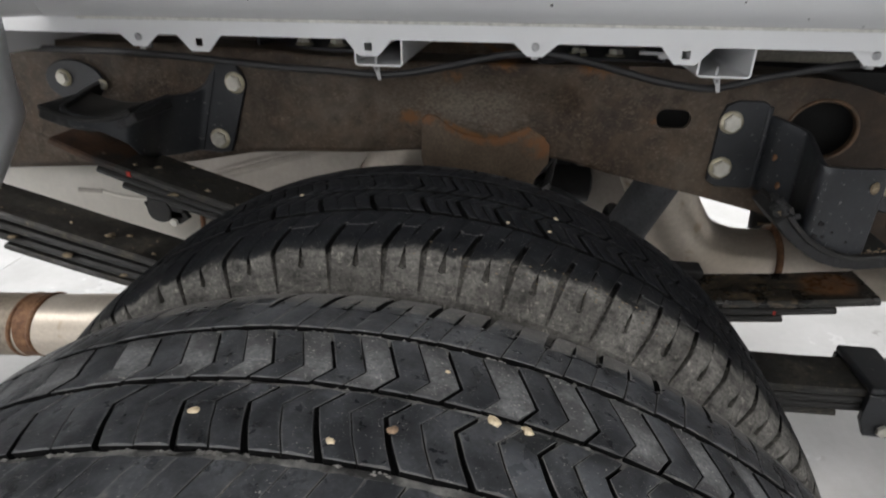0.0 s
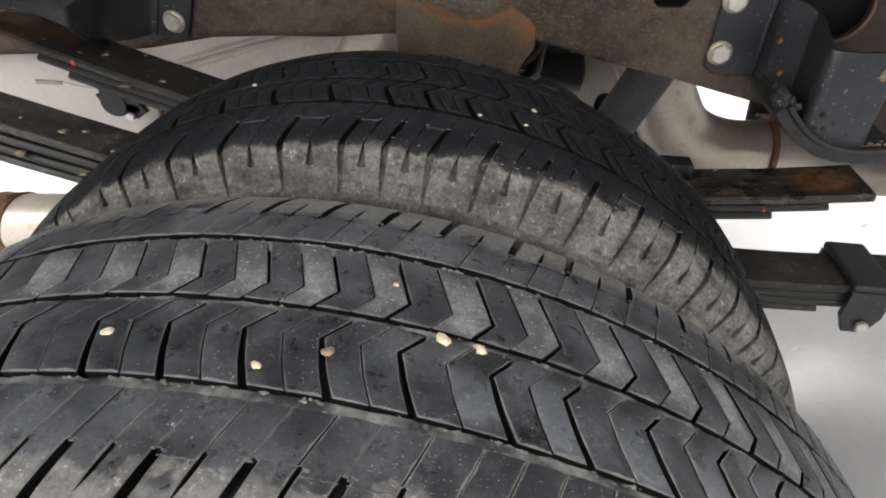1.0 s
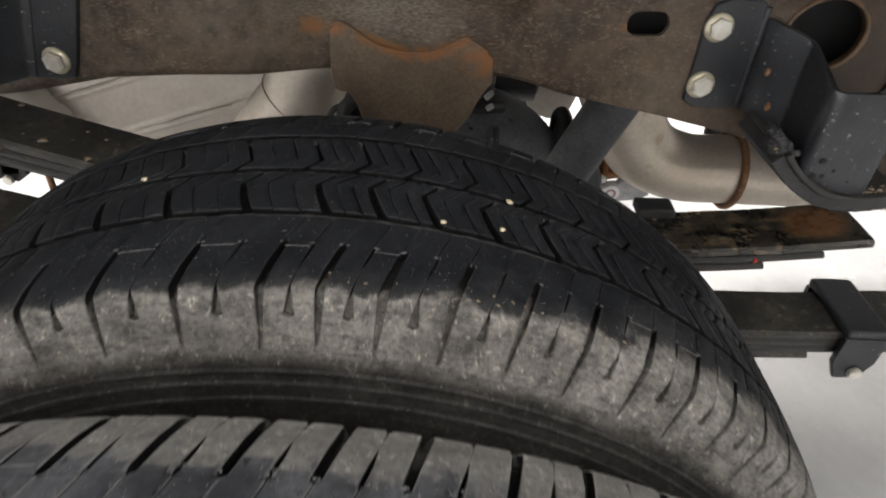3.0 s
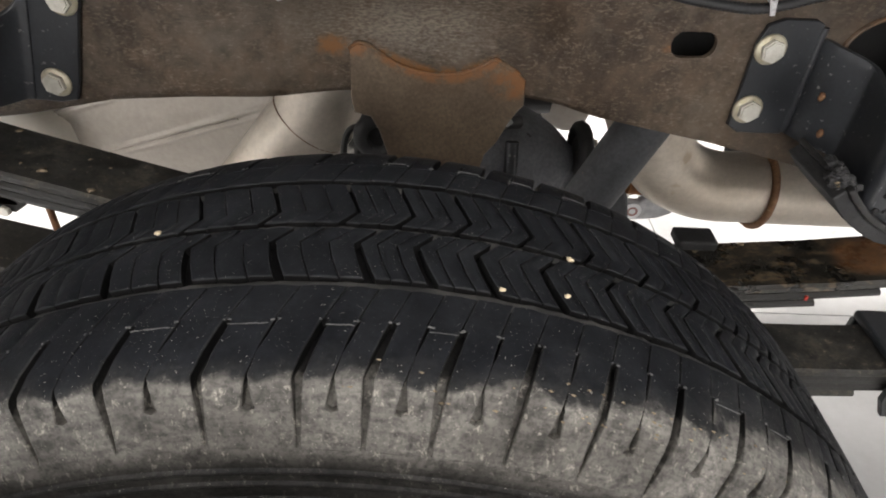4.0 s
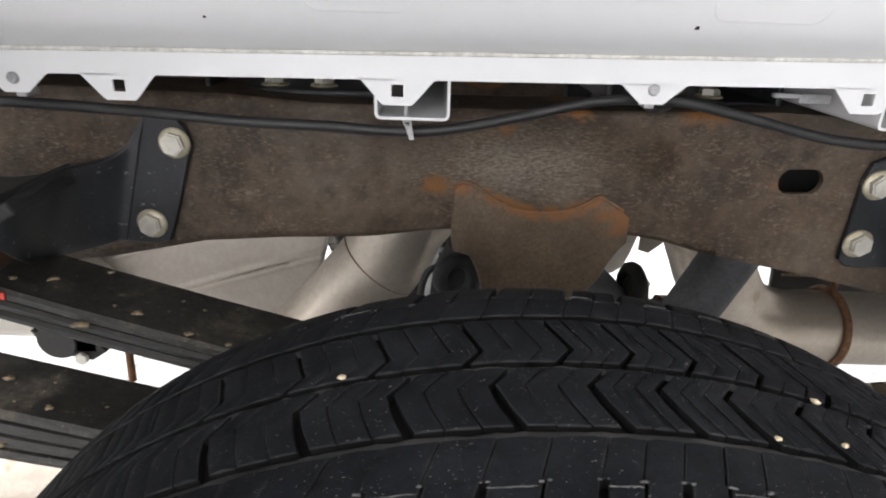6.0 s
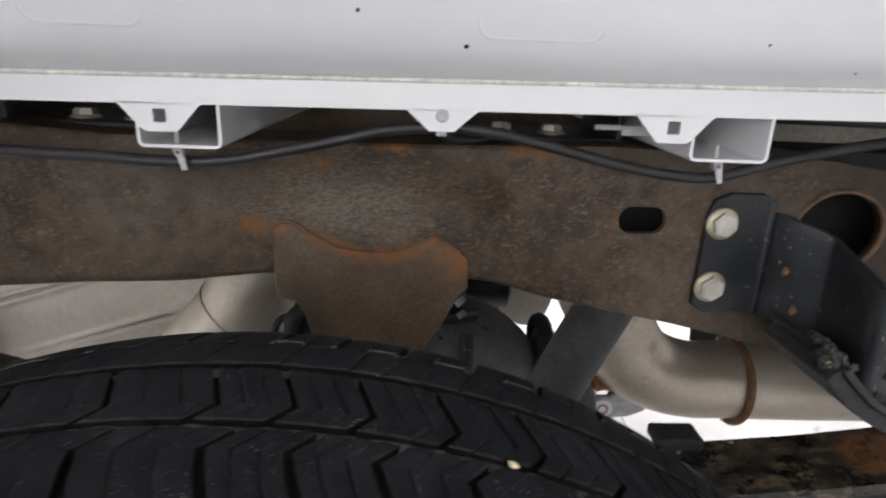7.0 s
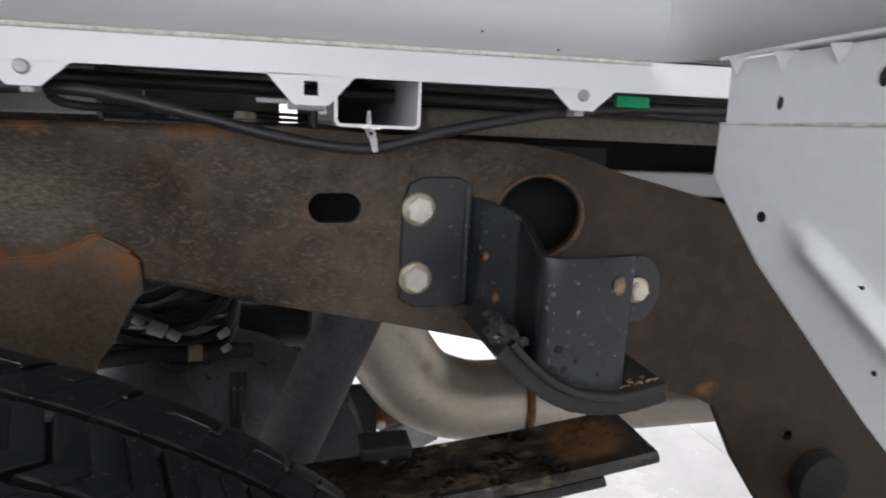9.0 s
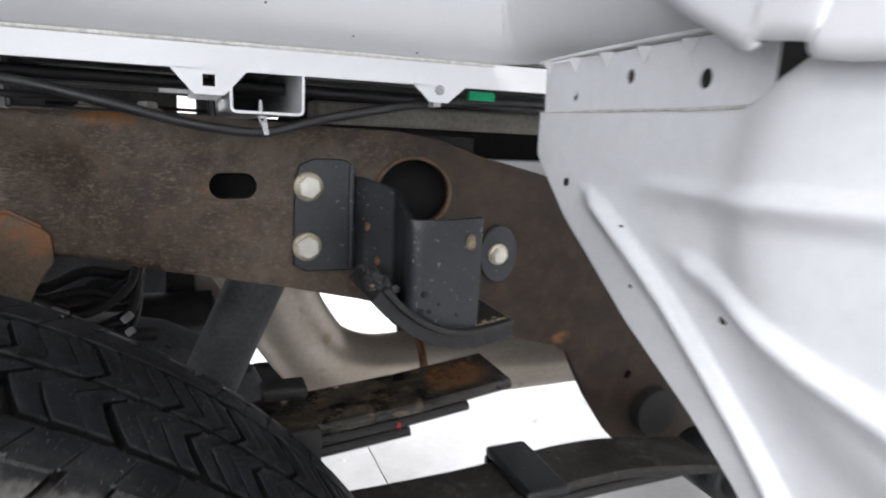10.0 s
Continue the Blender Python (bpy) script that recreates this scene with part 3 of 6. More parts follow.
def hex_bolt(at, normal, size, parent, washer=True, turn=0.0):
    """A hexagon head with a flange, on the surface at that place."""
    m = Vector(normal).to_track_quat("Z", "Y").to_matrix().to_4x4()
    m = Matrix.Translation(at) @ m @ Matrix.Rotation(turn, 4, "Z")
    bm = bmesh.new()
    bmesh.ops.create_cone(bm, cap_ends=True, segments=6, radius1=size, radius2=size, depth=size * 0.72)
    bmesh.ops.translate(bm, verts=bm.verts, vec=(0, 0, size * 0.50))
    top = [e for e in bm.edges if all(v.co.z > size * 0.8 for v in e.verts)]
    bmesh.ops.bevel(bm, geom=top, offset=size * 0.14, segments=2, affect="EDGES")
    bmesh.ops.transform(bm, matrix=m, verts=bm.verts)
    head = part("bolt", bm, M_ZINC, parent, "pale zinc-plated hexagon bolt")
    if washer:
        prof = [(0.0, 0.0), (size * 1.32, 0.0), (size * 1.34, size * 0.10), (size * 1.18, size * 0.22), (size * 0.8, size * 0.34)]
        verts, faces = [], []
        n = 28
        for i in range(n):
            a = 2 * math.pi * i / n
            verts += [m @ Vector((r * math.cos(a), r * math.sin(a), z)) for r, z in prof]
        for i in range(n):
            for j in range(len(prof) - 1):
                p, q = i * 5 + j, ((i + 1) % n) * 5 + j
                faces.append((p, p + 1, q + 1, q))
        mesh_ob("washer", verts, faces, M_WASHER, head, "yellowish bolt flange", True)
    return head


# ---------------------------------------------------------------- room
FX0, FX1, FY0, FY1 = -7.2, 7.2, -6.4, 7.2
floor = tagged(part("floor", box_bm(FX0, FX1, FY0, FY1, -0.12, -0.004), M_GROUT), "pale glossy tiled workshop floor", "floor", kind="structure")
for nm, b in (("wall_north", (FX0, FX1, FY1, FY1 + 0.15, 0, CEIL)), 
              ("wall_east", (FX1, FX1 + 0.15, FY0 - 0.15, FY1 + 0.15, 0, CEIL))):
    tagged(part(nm, box_bm(*b), M_WALL), "plain white painted wall", "wall", kind="structure")
w0, w1, h0, h1 = WIN
tagged(part("wall_south", plate_bm([(FX0, 0), (FX1, 0), (FX1, CEIL), (FX0, CEIL)], FY0 - 0.15, FY0, 0.0, ([(w0, h0), (w1, h0), (w1, h1), (w0, h1)],)), M_WALL), "white painted wall with an added wide shop window", "wall", kind="structure")
win = tagged(new("fill_window_1"), "wide shop window with a white frame, added unseen for light", "window", kind="structure")
for k in range(5):
    xk = w0 + 0.03 + (w1 - w0 - 0.06) * k / 4
    part("window_frame", box_bm(xk - 0.03, xk + 0.03, FY0 - 0.012, FY0 + 0.03, h0, h1, 0.004), M_WALL, win)
for zk in (h0 + 0.025, h1 - 0.025):
    part("window_frame", box_bm(w0 + 0.06, w1 - 0.06, FY0 - 0.010, FY0 + 0.028, zk - 0.025, zk + 0.025, 0.004), M_WALL, win)
y0, y1, h0, h1 = SIDE
bm = plate_bm([(FY0 - 0.15, 0), (FY1 + 0.15, 0), (FY1 + 0.15, CEIL), (FY0 - 0.15, CEIL)], -FX0, 0.15 - FX0, 0.0, ([(y0, h0), (y1, h0), (y1, h1), (y0, h1)],))
bmesh.ops.rotate(bm, verts=bm.verts, matrix=Matrix.Rotation(radians(90), 3, "Z"))
tagged(part("wall_west", bm, M_WALL), "white painted wall with an added side window", "wall", kind="structure")
win = tagged(new("fill_window_2"), "side window with a white frame, added unseen for light", "window", kind="structure")
for k in range(4):
    yk = y0 + 0.03 + (y1 - y0 - 0.06) * k / 3
    part("window_frame", box_bm(FX0 - 0.012, FX0 + 0.03, yk - 0.03, yk + 0.03, h0, h1, 0.004), M_WALL, win)
for zk in (h0 + 0.025, h1 - 0.025):
    part("window_frame", box_bm(FX0 - 0.010, FX0 + 0.028, y0 + 0.06, y1 - 0.06, zk - 0.025, zk + 0.025, 0.004), M_WALL, win)
tagged(part("ceiling", box_bm(FX0 - 0.15, FX1 + 0.15, FY0 - 0.15, FY1 + 0.15, CEIL, CEIL + 0.15), M_CEIL), "plain white ceiling", "ceiling", kind="structure")

# ---------------------------------------------------------------- tyres
AX, AZ = 0.018, 0.413          # axle line
RAW = [(0.0, 0.4255), (0.03, 0.4252), (0.055, 0.4243), (0.072, 0.4228), (0.084, 0.4206), (0.093, 0.4178), (0.0985, 0.4150), (0.1018, 0.4105), (0.1065, 0.400), (0.1115, 0.388),
       (0.1155, 0.374), (0.1175, 0.355), (0.1175, 0.325), (0.113, 0.290), (0.105, 0.258), (0.096, 0.236), (0.088, 0.226)]
PROF = [Vector((v, r, 0)) for v, r in RAW]
PROF = catmull(PROF, 6)
ARC = np.concatenate(([0], np.cumsum([(PROF[i + 1] - PROF[i]).length for i in range(len(PROF) - 1)])))
PV, PR = np.array([p.x for p in PROF]), np.array([p.y for p in PROF])


def prof_at(s, depth):
    """Offset from the tyre's middle and radius at arc length s, sunk by depth."""
    a = abs(s)
    v, r = np.interp(a, ARC, PV), np.interp(a, ARC, PR)
    h = 0.0015
    tv, tr = np.interp(a + h, ARC, PV) - np.interp(a - h, ARC, PV), np.interp(a + h, ARC, PR) - np.interp(a - h, ARC, PR)
    ln = math.hypot(tv, tr)
    nv, nr = -tr / ln, tv / ln
    v, r = v - nv * depth, r - nr * depth
    return (v if s >= 0 else -v), r


TREAD_RND = random.Random(4)


def tread_piece(verts, faces, ss, left, right, depth, inset=0.0007, cols=4, kinds=None, ends=(True, True), fade=None, wear=1.0):
    """A block between two lines left(s), right(s), in radians, over the arc lengths ss; its top is crowned by wear."""
    base = len(verts)
    if wear:
        ss = [ss[0]] + [a + (b - a) * k / 2 for a, b in zip(ss, ss[1:]) for k in (1, 2)]
    s0, s1 = ss[0], ss[-1]
    sg = 1 if s1 > s0 else -1
    rows = len(ss)
    tilt, crown = TREAD_RND.uniform(-0.0001, 0.0005) * wear, TREAD_RND.uniform(0.0002, 0.0008) * wear
    phase = TREAD_RND.uniform(0, 90)
    chew = lambda p, q: 0.0011 * wear * max(0.0, noise.noise(Vector((p, q, phase))) + 0.12)
    keep = lambda s, side: fade[1](s) if fade and fade[0] == side else 1.0
    kinds = [] if kinds is None else kinds

    def add(s, a, d):
        v, r = prof_at(s, d)
        verts.append((r * math.sin(a), v, r * math.cos(a)))

    for s in ss:                               # sunk outline, raised outline, top
        for k in (0, cols):
            a = left(s) if k == 0 else right(s)
            add(s, a, depth(s))
            add(s, a, inset * 1.1 * keep(s, k > 0) + crown + (tilt if k else 0.0))
    for i, s in enumerate(ss):
        l, r = left(s) + (inset * keep(s, False) + chew(s * 300, 1)) / 0.42, right(s) - (inset * keep(s, True) + chew(s * 300, 5)) / 0.42
        for k in range(cols + 1):
            u = k / cols
            t = s + sg * (inset + chew(k * 0.9, 11)) if i == 0 and ends[0] else (s - sg * (inset + chew(k * 0.9, 17)) if i == rows - 1 and ends[1] else s)
            add(t, l + (r - l) * u, crown * (2 * u - 1) ** 2 + tilt * u * u)
    tb = base + rows * 4
    w = cols + 1
    for i in range(rows - 1):
        q, n = base + i * 4, base + (i + 1) * 4
        faces += [(q, n, n + 1, q + 1), (q + 2, q + 3, n + 3, n + 2)]
        a, b = tb + i * w, tb + (i + 1) * w
        faces += [(q + 1, n + 1, b, a), (q + 3, a + cols, b + cols, n + 3)]
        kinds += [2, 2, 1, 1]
        for k in range(cols):
            faces.append((a + k, b + k, b + k + 1, a + k + 1))
            kinds.append(0)
    for e, i in enumerate((0, rows - 1)):
        q, a = base + i * 4, tb + i * w
        faces.append((q, q + 1, q + 3, q + 2))
        faces.append((q + 1, *(a + k for k in range(w)), q + 3))
        kinds += [2, 1 if ends[e] else 0]


def deg(m):
    return m / 0.4255


LUG_END = float(np.interp(-0.384, -PR, ARC))


FAR_SHIFT = {2: -0.0012, 3: -0.0070}    # the far row against the near one, by tyre


def groove_line(row, s, cuts):
    """How far a groove between two blocks is shifted, in radians, along its row."""
    a = abs(s)
    if row == "far":
        return deg(np.interp(s, [0.002, 0.014, 0.044], [-0.0085, 0.0, -0.011])) + FAR_SHIFT[cuts]
    if row == "near":
        return deg(np.interp(-s, [0.002, 0.015, 0.03, 0.044], [0.011, 0.0, 0.0045, 0.0105]))
    if row in ("rib_far", "rib_near"):
        return deg(np.interp(s, [-0.07, -0.046, 0.046, 0.07], [-0.008, 0.001, -0.002, 0.006]))
    if row == "lug_near":
        return deg(np.interp(a, [0.067, 0.097, 0.15], [-0.0059, -0.0152, -0.0162]))
    return deg(np.interp(a, [0.07, 0.10, 0.15], [0.006, 0.0145, 0.0155]))


# row: arc lengths, pieces in a pitch, width of the groove between pitches
ROWS_OF = {
    "far": ([0.0024, 0.008, 0.014, 0.024, 0.034, 0.0432], 3, 0.0046),
    "near": ([-0.0024, -0.008, -0.015, -0.023, -0.033, -0.0426], 3, 0.0050),
    "rib_far": ([0.0482, 0.055, 0.062, 0.0699], 2, 0.0008),
    "rib_near": ([-0.0488, -0.055, -0.062, -0.0699], 2, 0.0008),
    "lug_far": ([0.0700, 0.0707, 0.076, 0.080, 0.088, 0.0985, 0.102, 0.108, 0.114, 0.1155, 0.122, LUG_END], 1, 0.0046),
    "lug_near": ([-0.0700, -0.0707, -0.076, -0.080, -0.088, -0.0985, -0.102, -0.108, -0.114, -0.1155, -0.122, -LUG_END], 1, 0.0046),
}


def tread_depth(s):
    return float(np.interp(abs(s), [0.0, 0.07, 0.105, LUG_END - 0.004, LUG_END], [0.0062, 0.0065, 0.0065, 0.0022, 0.0006]))


def tread_block(row, a0, a1, verts, faces, kinds, cuts):
    ss, _, gap = ROWS_OF[row]
    g = gap / 0.4255 * (0.57 if cuts == 2 else 0.92)
    n = 2 if row.startswith("rib") else cuts
    sipe = 0.0007 / 0.4255
    groove = lambda s: g * float(np.interp(abs(s), [0.0, 0.013, 0.02, 0.044], [0.9, 0.75, 0.95, 1.3] if row == "near" else [1.0, 0.8, 0.6, 0.8]))
    if row.startswith("lug"):
        # the notch in the middle of each lug: a slot by the rib, then a drop-shaped pocket on the buttress
        mid = lambda s: (a0 + a1) / 2 + groove_line(row, s, cuts)
        slot = 0.0010 if cuts == 2 else 0.0007
        half = lambda s: deg(np.interp(abs(s), [0.07, 0.0707, 0.080, 0.088, 0.0985, 0.102, 0.108, 0.114, 0.1155], [0.0001, slot, slot, 0.0, 0.0003, 0.0010, 0.0019, 0.0030, 0.0]))
        open_at = lambda s: min(1.0, half(s) / deg(0.0004))
        wide = lambda s: deg(np.interp(abs(s), [0.07, 0.0707, 0.10, 0.112, LUG_END], [0.0004, 0.0020, 0.0026, 0.0020, 0.0007]))
        tread_piece(verts, faces, ss, lambda s: a0 + groove_line(row, s, cuts) + wide(s), lambda s: mid(s) - half(s), tread_depth, 0.0006, 4, kinds, (False, True), (True, open_at), 0.0)
        tread_piece(verts, faces, ss, lambda s: mid(s) + half(s), lambda s: a1 + groove_line(row, s, cuts) - wide(s), tread_depth, 0.0006, 4, kinds, (False, True), (False, open_at), 0.0)
        return
    for k in range(n):
        f0, f1 = k / n, (k + 1) / n
        tread_piece(verts, faces, ss, lambda s, f=f0, k=k: a0 + (a1 - a0) * f + (groove(s) / 2 if k == 0 else sipe / 2) + groove_line(row, s, cuts),
                    lambda s, f=f1, k=k: a0 + (a1 - a0) * f - (groove(s) / 2 if k == n - 1 else sipe / 2) + groove_line(row, s, cuts), tread_depth, 0.0003, 4, kinds, (True, not row.startswith("rib")))


def pitch_lines(known):
    """Angles of the grooves round the tyre: the known ones, then an even pitch for the rest."""
    left = 360 - (known[-1] - known[0])
    n = round(left / 5.1)
    return [radians(a) for a in known] + [radians(known[-1] + left * (i + 1) / n) for i in range(n)]


def tread_mesh(name, vs, fs, ks, mats):
    me = bpy.data.meshes.new(name)
    me.from_pydata(vs, [], fs)
    for mt in (mats[0], mats[1], mats[2], M_DUSTBLOCK, M_SHEEN):
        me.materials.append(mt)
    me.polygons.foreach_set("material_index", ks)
    me.polygons.foreach_set("use_smooth", [True] * len(ks))
    me.set_sharp_from_angle(angle=radians(25))
    return me


def wheel(name, yc, zc, known, mats, label, lean, cuts, dusty_row="", fine=True):
    root = thing(name, label, "tyre", "dual rear wheels")
    root.location = (AX, yc, zc)
    mat = mats[0]
    half = [prof_at(s, tread_depth(s) + 0.0002 if s < LUG_END else 0.0) for s in np.concatenate((np.linspace(0, LUG_END, 26), np.linspace(LUG_END + 0.004, ARC[-1], 26)))]
    prof = [(-v, r) for v, r in reversed(half)] + half[1:]
    prof += [(0.07, 0.222), (-0.07, 0.222), prof[0]]
    v, f = lathe_y(prof, 160)
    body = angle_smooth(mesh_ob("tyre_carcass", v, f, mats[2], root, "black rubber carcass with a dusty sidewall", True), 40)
    # dirt packed in the grooves that run round
    for sc in (-0.0458, 0.0, 0.0458):
        ring = [prof_at(sc + d, e) for d, e in ((-0.0040, 0.0044), (-0.0020, 0.0037), (0.0018, 0.0036), (0.0034, 0.0042))] if sc else [(-0.0032, 0.4218), (0.0, 0.4224), (0.0032, 0.4218)]
        v, f = lathe_y(ring, 420 if fine else 120)
        v = [Vector(p) for p in v]
        for p in v:
            n = noise.noise(p * 95) + 0.8 * noise.noise(p * 260)
            p.x, p.y, p.z = p.x * (1 + 0.0026 * n), p.y + 0.0007 * noise.noise(p * 210), p.z * (1 + 0.0026 * n)
        mesh_ob("groove_floor", v, f, mats[3], body, "dirt-filled groove", True)
    # fine moulded rings on the sidewall
    for sgn in (-1, 1):
        for r0 in (0.372, 0.3635, 0.352):
            vv = float(np.interp(-r0, -PR[60:], PV[60:]))
            ring = [(sgn * (vv - 0.001), r0 - 0.0022), (sgn * (vv + 0.0012), r0 - 0.001), (sgn * (vv + 0.0012), r0 + 0.001), (sgn * (vv - 0.001), r0 + 0.0022)]
            v, f = lathe_y(ring, 120)
            mesh_ob("sidewall_ring", v, f, mat, body, "", True)
    rim = [(-0.088, 0.226), (-0.092, 0.236), (-0.084, 0.238), (-0.07, 0.215), (-0.02, 0.205), (0.0, 0.16), (lean, 0.10), (lean, 0.0)]
    v, f = lathe_y(rim, 64)
    r = mesh_ob("rim", v, f, M_BLACK, root, "dark steel wheel disc", True)
    sol = r.modifiers.new("thick", "SOLIDIFY")
    sol.thickness = 0.006
    lines = pitch_lines(known)
    rest_v, rest_f, rest_k = [], [], []
    for i in range(len(lines)):
        a0 = lines[i]
        a1 = lines[(i + 1) % len(lines)] + (2 * math.pi if i == len(lines) - 1 else 0)
        mid = math.degrees((a0 + a1) / 2)
        mid = (mid + 180) % 360 - 180
        for row in ROWS_OF:
            if fine and -62 < mid < 68:
                vs, fs, ks = [], [], []
                tread_block(row, a0, a1, vs, fs, ks, cuts)
                if dusty_row and row == dusty_row:
                    ks = [3 if k == 0 and q >= len(ks) // 2 else k for q, k in enumerate(ks)]
                # near-row tops that carry the painted sheen
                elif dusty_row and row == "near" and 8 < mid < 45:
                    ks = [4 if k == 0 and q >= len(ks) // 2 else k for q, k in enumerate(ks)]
                ob = new("tread_block", tread_mesh("tread_block", vs, fs, ks, mats))
                ob.parent = root
            else:
                tread_block(row, a0, a1, rest_v, rest_f, rest_k, cuts)
    if fine:
        # pale rubber flash at the heads of the lug grooves, and broken lengths of the mould line between them
        rnd = random.Random(cuts * 7)
        verts, faces = [], []

        def flake(s, a, w, h):
            b = len(verts)
            for da, ds, d in ((-w, -h, 0.0), (w, -h, 0.0), (w, h, 0.0), (-w, h, 0.0), (0.0, 0.0, -0.0007)):
                v, r = prof_at(s + ds, d - 0.0001)
                verts.append((r * math.sin(a + da), v, r * math.cos(a + da)))
            faces.extend([(b, b + 1, b + 4), (b + 1, b + 2, b + 4), (b + 2, b + 3, b + 4), (b + 3, b, b + 4)])

        for i in range(len(lines) - 1):
            a0, a1 = lines[i], lines[i + 1]
            if not -30 < math.degrees(a0) < 45:
                continue
            for row, sg in (("lug_near", -1), ("lug_far", 1)):
                at = groove_line(row, sg * 0.0705, cuts)
                for f in (0.0, 0.5):
                    for _ in range(rnd.randint(1, 3)):
                        flake(sg * (0.0712 + rnd.uniform(-0.0006, 0.0006)), a0 + (a1 - a0) * f + at + rnd.uniform(-0.006, 0.006), deg(rnd.uniform(0.0004, 0.0011)), rnd.uniform(0.0003, 0.0007))
                half = (a1 - a0) / 2
                if rnd.random() < 0.75:
                    u0 = rnd.choice((0.03, 0.53))
                    for k in range(12):
                        flake(sg * (0.0735 + 0.0004 * rnd.random()), a0 + at + (a1 - a0) * (u0 + 0.035 * k), (a1 - a0) * 0.0185, rnd.uniform(0.00015, 0.0004))
        rnd = random.Random(91)
        cv, cf = [], []
        for k in range(900 if dusty_row else 46):
            if dusty_row:
                sc = rnd.choice((-0.0458, -0.0458, 0.0458, 0.0458, 0.0)) + rnd.choice((-1, 1)) * rnd.uniform(0.0012, 0.0034)
                a, sink = radians(rnd.uniform(-32, 46) // 5 * 5 + abs(rnd.gauss(0, 2.4))), 0.0032
                w, h = rnd.uniform(0.0005, 0.0022), rnd.uniform(0.0004, 0.0010)
            else:
                sc, a, sink = rnd.uniform(-0.108, -0.088), radians(rnd.triangular(-4, 36, 17)), 0.0
                w, h = rnd.uniform(0.0004, 0.0015), rnd.uniform(0.0003, 0.0007)
            v, r = prof_at(sc, sink)
            b = len(cv)
            for da, dv, dr in ((-1.2, 0.1, 0), (0.2, -1, 0), (1.1, 0.2, 0), (-0.1, 0.9, 0), (rnd.uniform(-0.4, 0.4), rnd.uniform(-0.4, 0.4), 1.0)):
                q, ang = r + dr * h * 1.6 - (0.0006 if dusty_row else 0.0), a + da * w / 0.42
                cv.append((q * math.sin(ang), v + dv * w * 0.6, q * math.cos(ang)))
            cf += [(b, b + 1, b + 4), (b + 1, b + 2, b + 4), (b + 2, b + 3, b + 4), (b + 3, b, b + 4)]
        tagged(mesh_ob("dried_dirt", cv, cf, M_CRUMB if dusty_row else M_DUSTLINE, root, "dry crumbs of dirt in the grooves" if dusty_row else "pale crumbs of dried dirt"), kind="stuff")
        flash = tagged(mesh_ob("mould_flash", verts, faces, M_FLASH, root, "pale rubber flash at the groove heads"), kind="stuff")
    ob = tagged(new("tread_rest", tread_mesh("tread_rest", rest_v, rest_f, rest_k, mats)), kind="stuff")
    ob.parent = root
    return root


OUT_Y, IN_Y = 0.294, 0.573
OUT_Z, IN_Z = AZ + 0.008, AZ + 0.002
wheel("outer_dual_wheel", OUT_Y, OUT_Z, [-25.5, -19.1, -12.9, -7.85, -3.55, 0.73, 5.0, 9.27, 14.4, 18.7, 23.9, 28.9, 33.7, 38.6], (M_TREAD_OUT, M_TREAD_OUT_EDGE, M_TREAD_WALL_SHADE, M_GROOVE), "black truck tyre, outer of a dual pair, dusty tread with gravel", 0.03, 2, "far")
wheel("inner_dual_wheel", IN_Y, IN_Z, [-30.2, -24.0, -17.65, -11.5, -5.15, 0.98, 5.2, 9.6, 14.6, 19.9, 25.2, 30.7], (M_TREAD_SHADED, M_TREAD_EDGE, M_TREAD_WALL_SHADE, M_GROOVE_DARK), "black all-season truck tyre, inner of a dual pair, dusty grey shoulder", -0.03, 3)

FARMID = 1.335
for yc, nm in ((2 * FARMID - OUT_Y, "far_outer_wheel"), (2 * FARMID - IN_Y, "far_inner_wheel")):
    wheel(nm, yc, AZ, [-10.0, -5.0, 0.0, 5.0], (M_TREAD_SHADED, M_TREAD_EDGE, M_TREAD_WALL_SHADE, M_GROOVE_DARK), "black truck tyre on the far side of the axle", 0.0, 3, "", False)


# gravel caught in the tread
def pebble(ang, y, yc, zc, size, mat, label, seed, lift=0.0):
    v, size = y - yc, size * 0.56
    r = float(np.interp(abs(v), PV, PR)) + lift
    a = radians(ang)
    bm = bmesh.new()
    bmesh.ops.create_icosphere(bm, subdivisions=2, radius=1)
    rnd = random.Random(seed)
    off = Vector((rnd.random() * 9, rnd.random() * 9, rnd.random() * 9))
    for w in bm.verts:
        k = 1 + 0.55 * noise.noise(w.co * 1.5 + off) + 0.15 * noise.noise(w.co * 4.0 + off)
        w.co = Vector((w.co.x * size * 1.25 * k, w.co.y * size * 0.85 * k, w.co.z * size * 0.62 * k))
    bmesh.ops.rotate(bm, verts=bm.verts, matrix=Matrix.Rotation(rnd.uniform(-0.6, 0.6), 3, "Z"))
    bmesh.ops.rotate(bm, verts=bm.verts, matrix=Matrix.Rotation(a, 3, "Y"))
    ob = tagged(part("pebble", bm, mat, None, "", False), label, "pebble", "gravel in the tyre tread")
    ob.location = (AX + r * math.sin(a), y, zc + r * math.cos(a))
    return ob


PALE, DARK = "small pale gravel stone stuck in the tyre tread", "small brown gravel stone stuck in the tyre tread"
pebble(11.5, 0.2905, OUT_Y, OUT_Z, 0.0052, M_STONE, PALE, 1)
pebble(13.65, 0.2905, OUT_Y, OUT_Z, 0.0046, M_STONE, PALE, 2)
pebble(-6.6, 0.271, OUT_Y, OUT_Z, 0.0042, M_STONE, PALE, 3)
pebble(2.4, 0.260, OUT_Y, OUT_Z, 0.0036, M_STONE, PALE, 4)
pebble(5.6, 0.272, OUT_Y, OUT_Z, 0.0042, M_STONE_DARK, DARK, 5)
pebble(8.1, 0.318, OUT_Y, OUT_Z, 0.0022, M_STONE, PALE, 6)
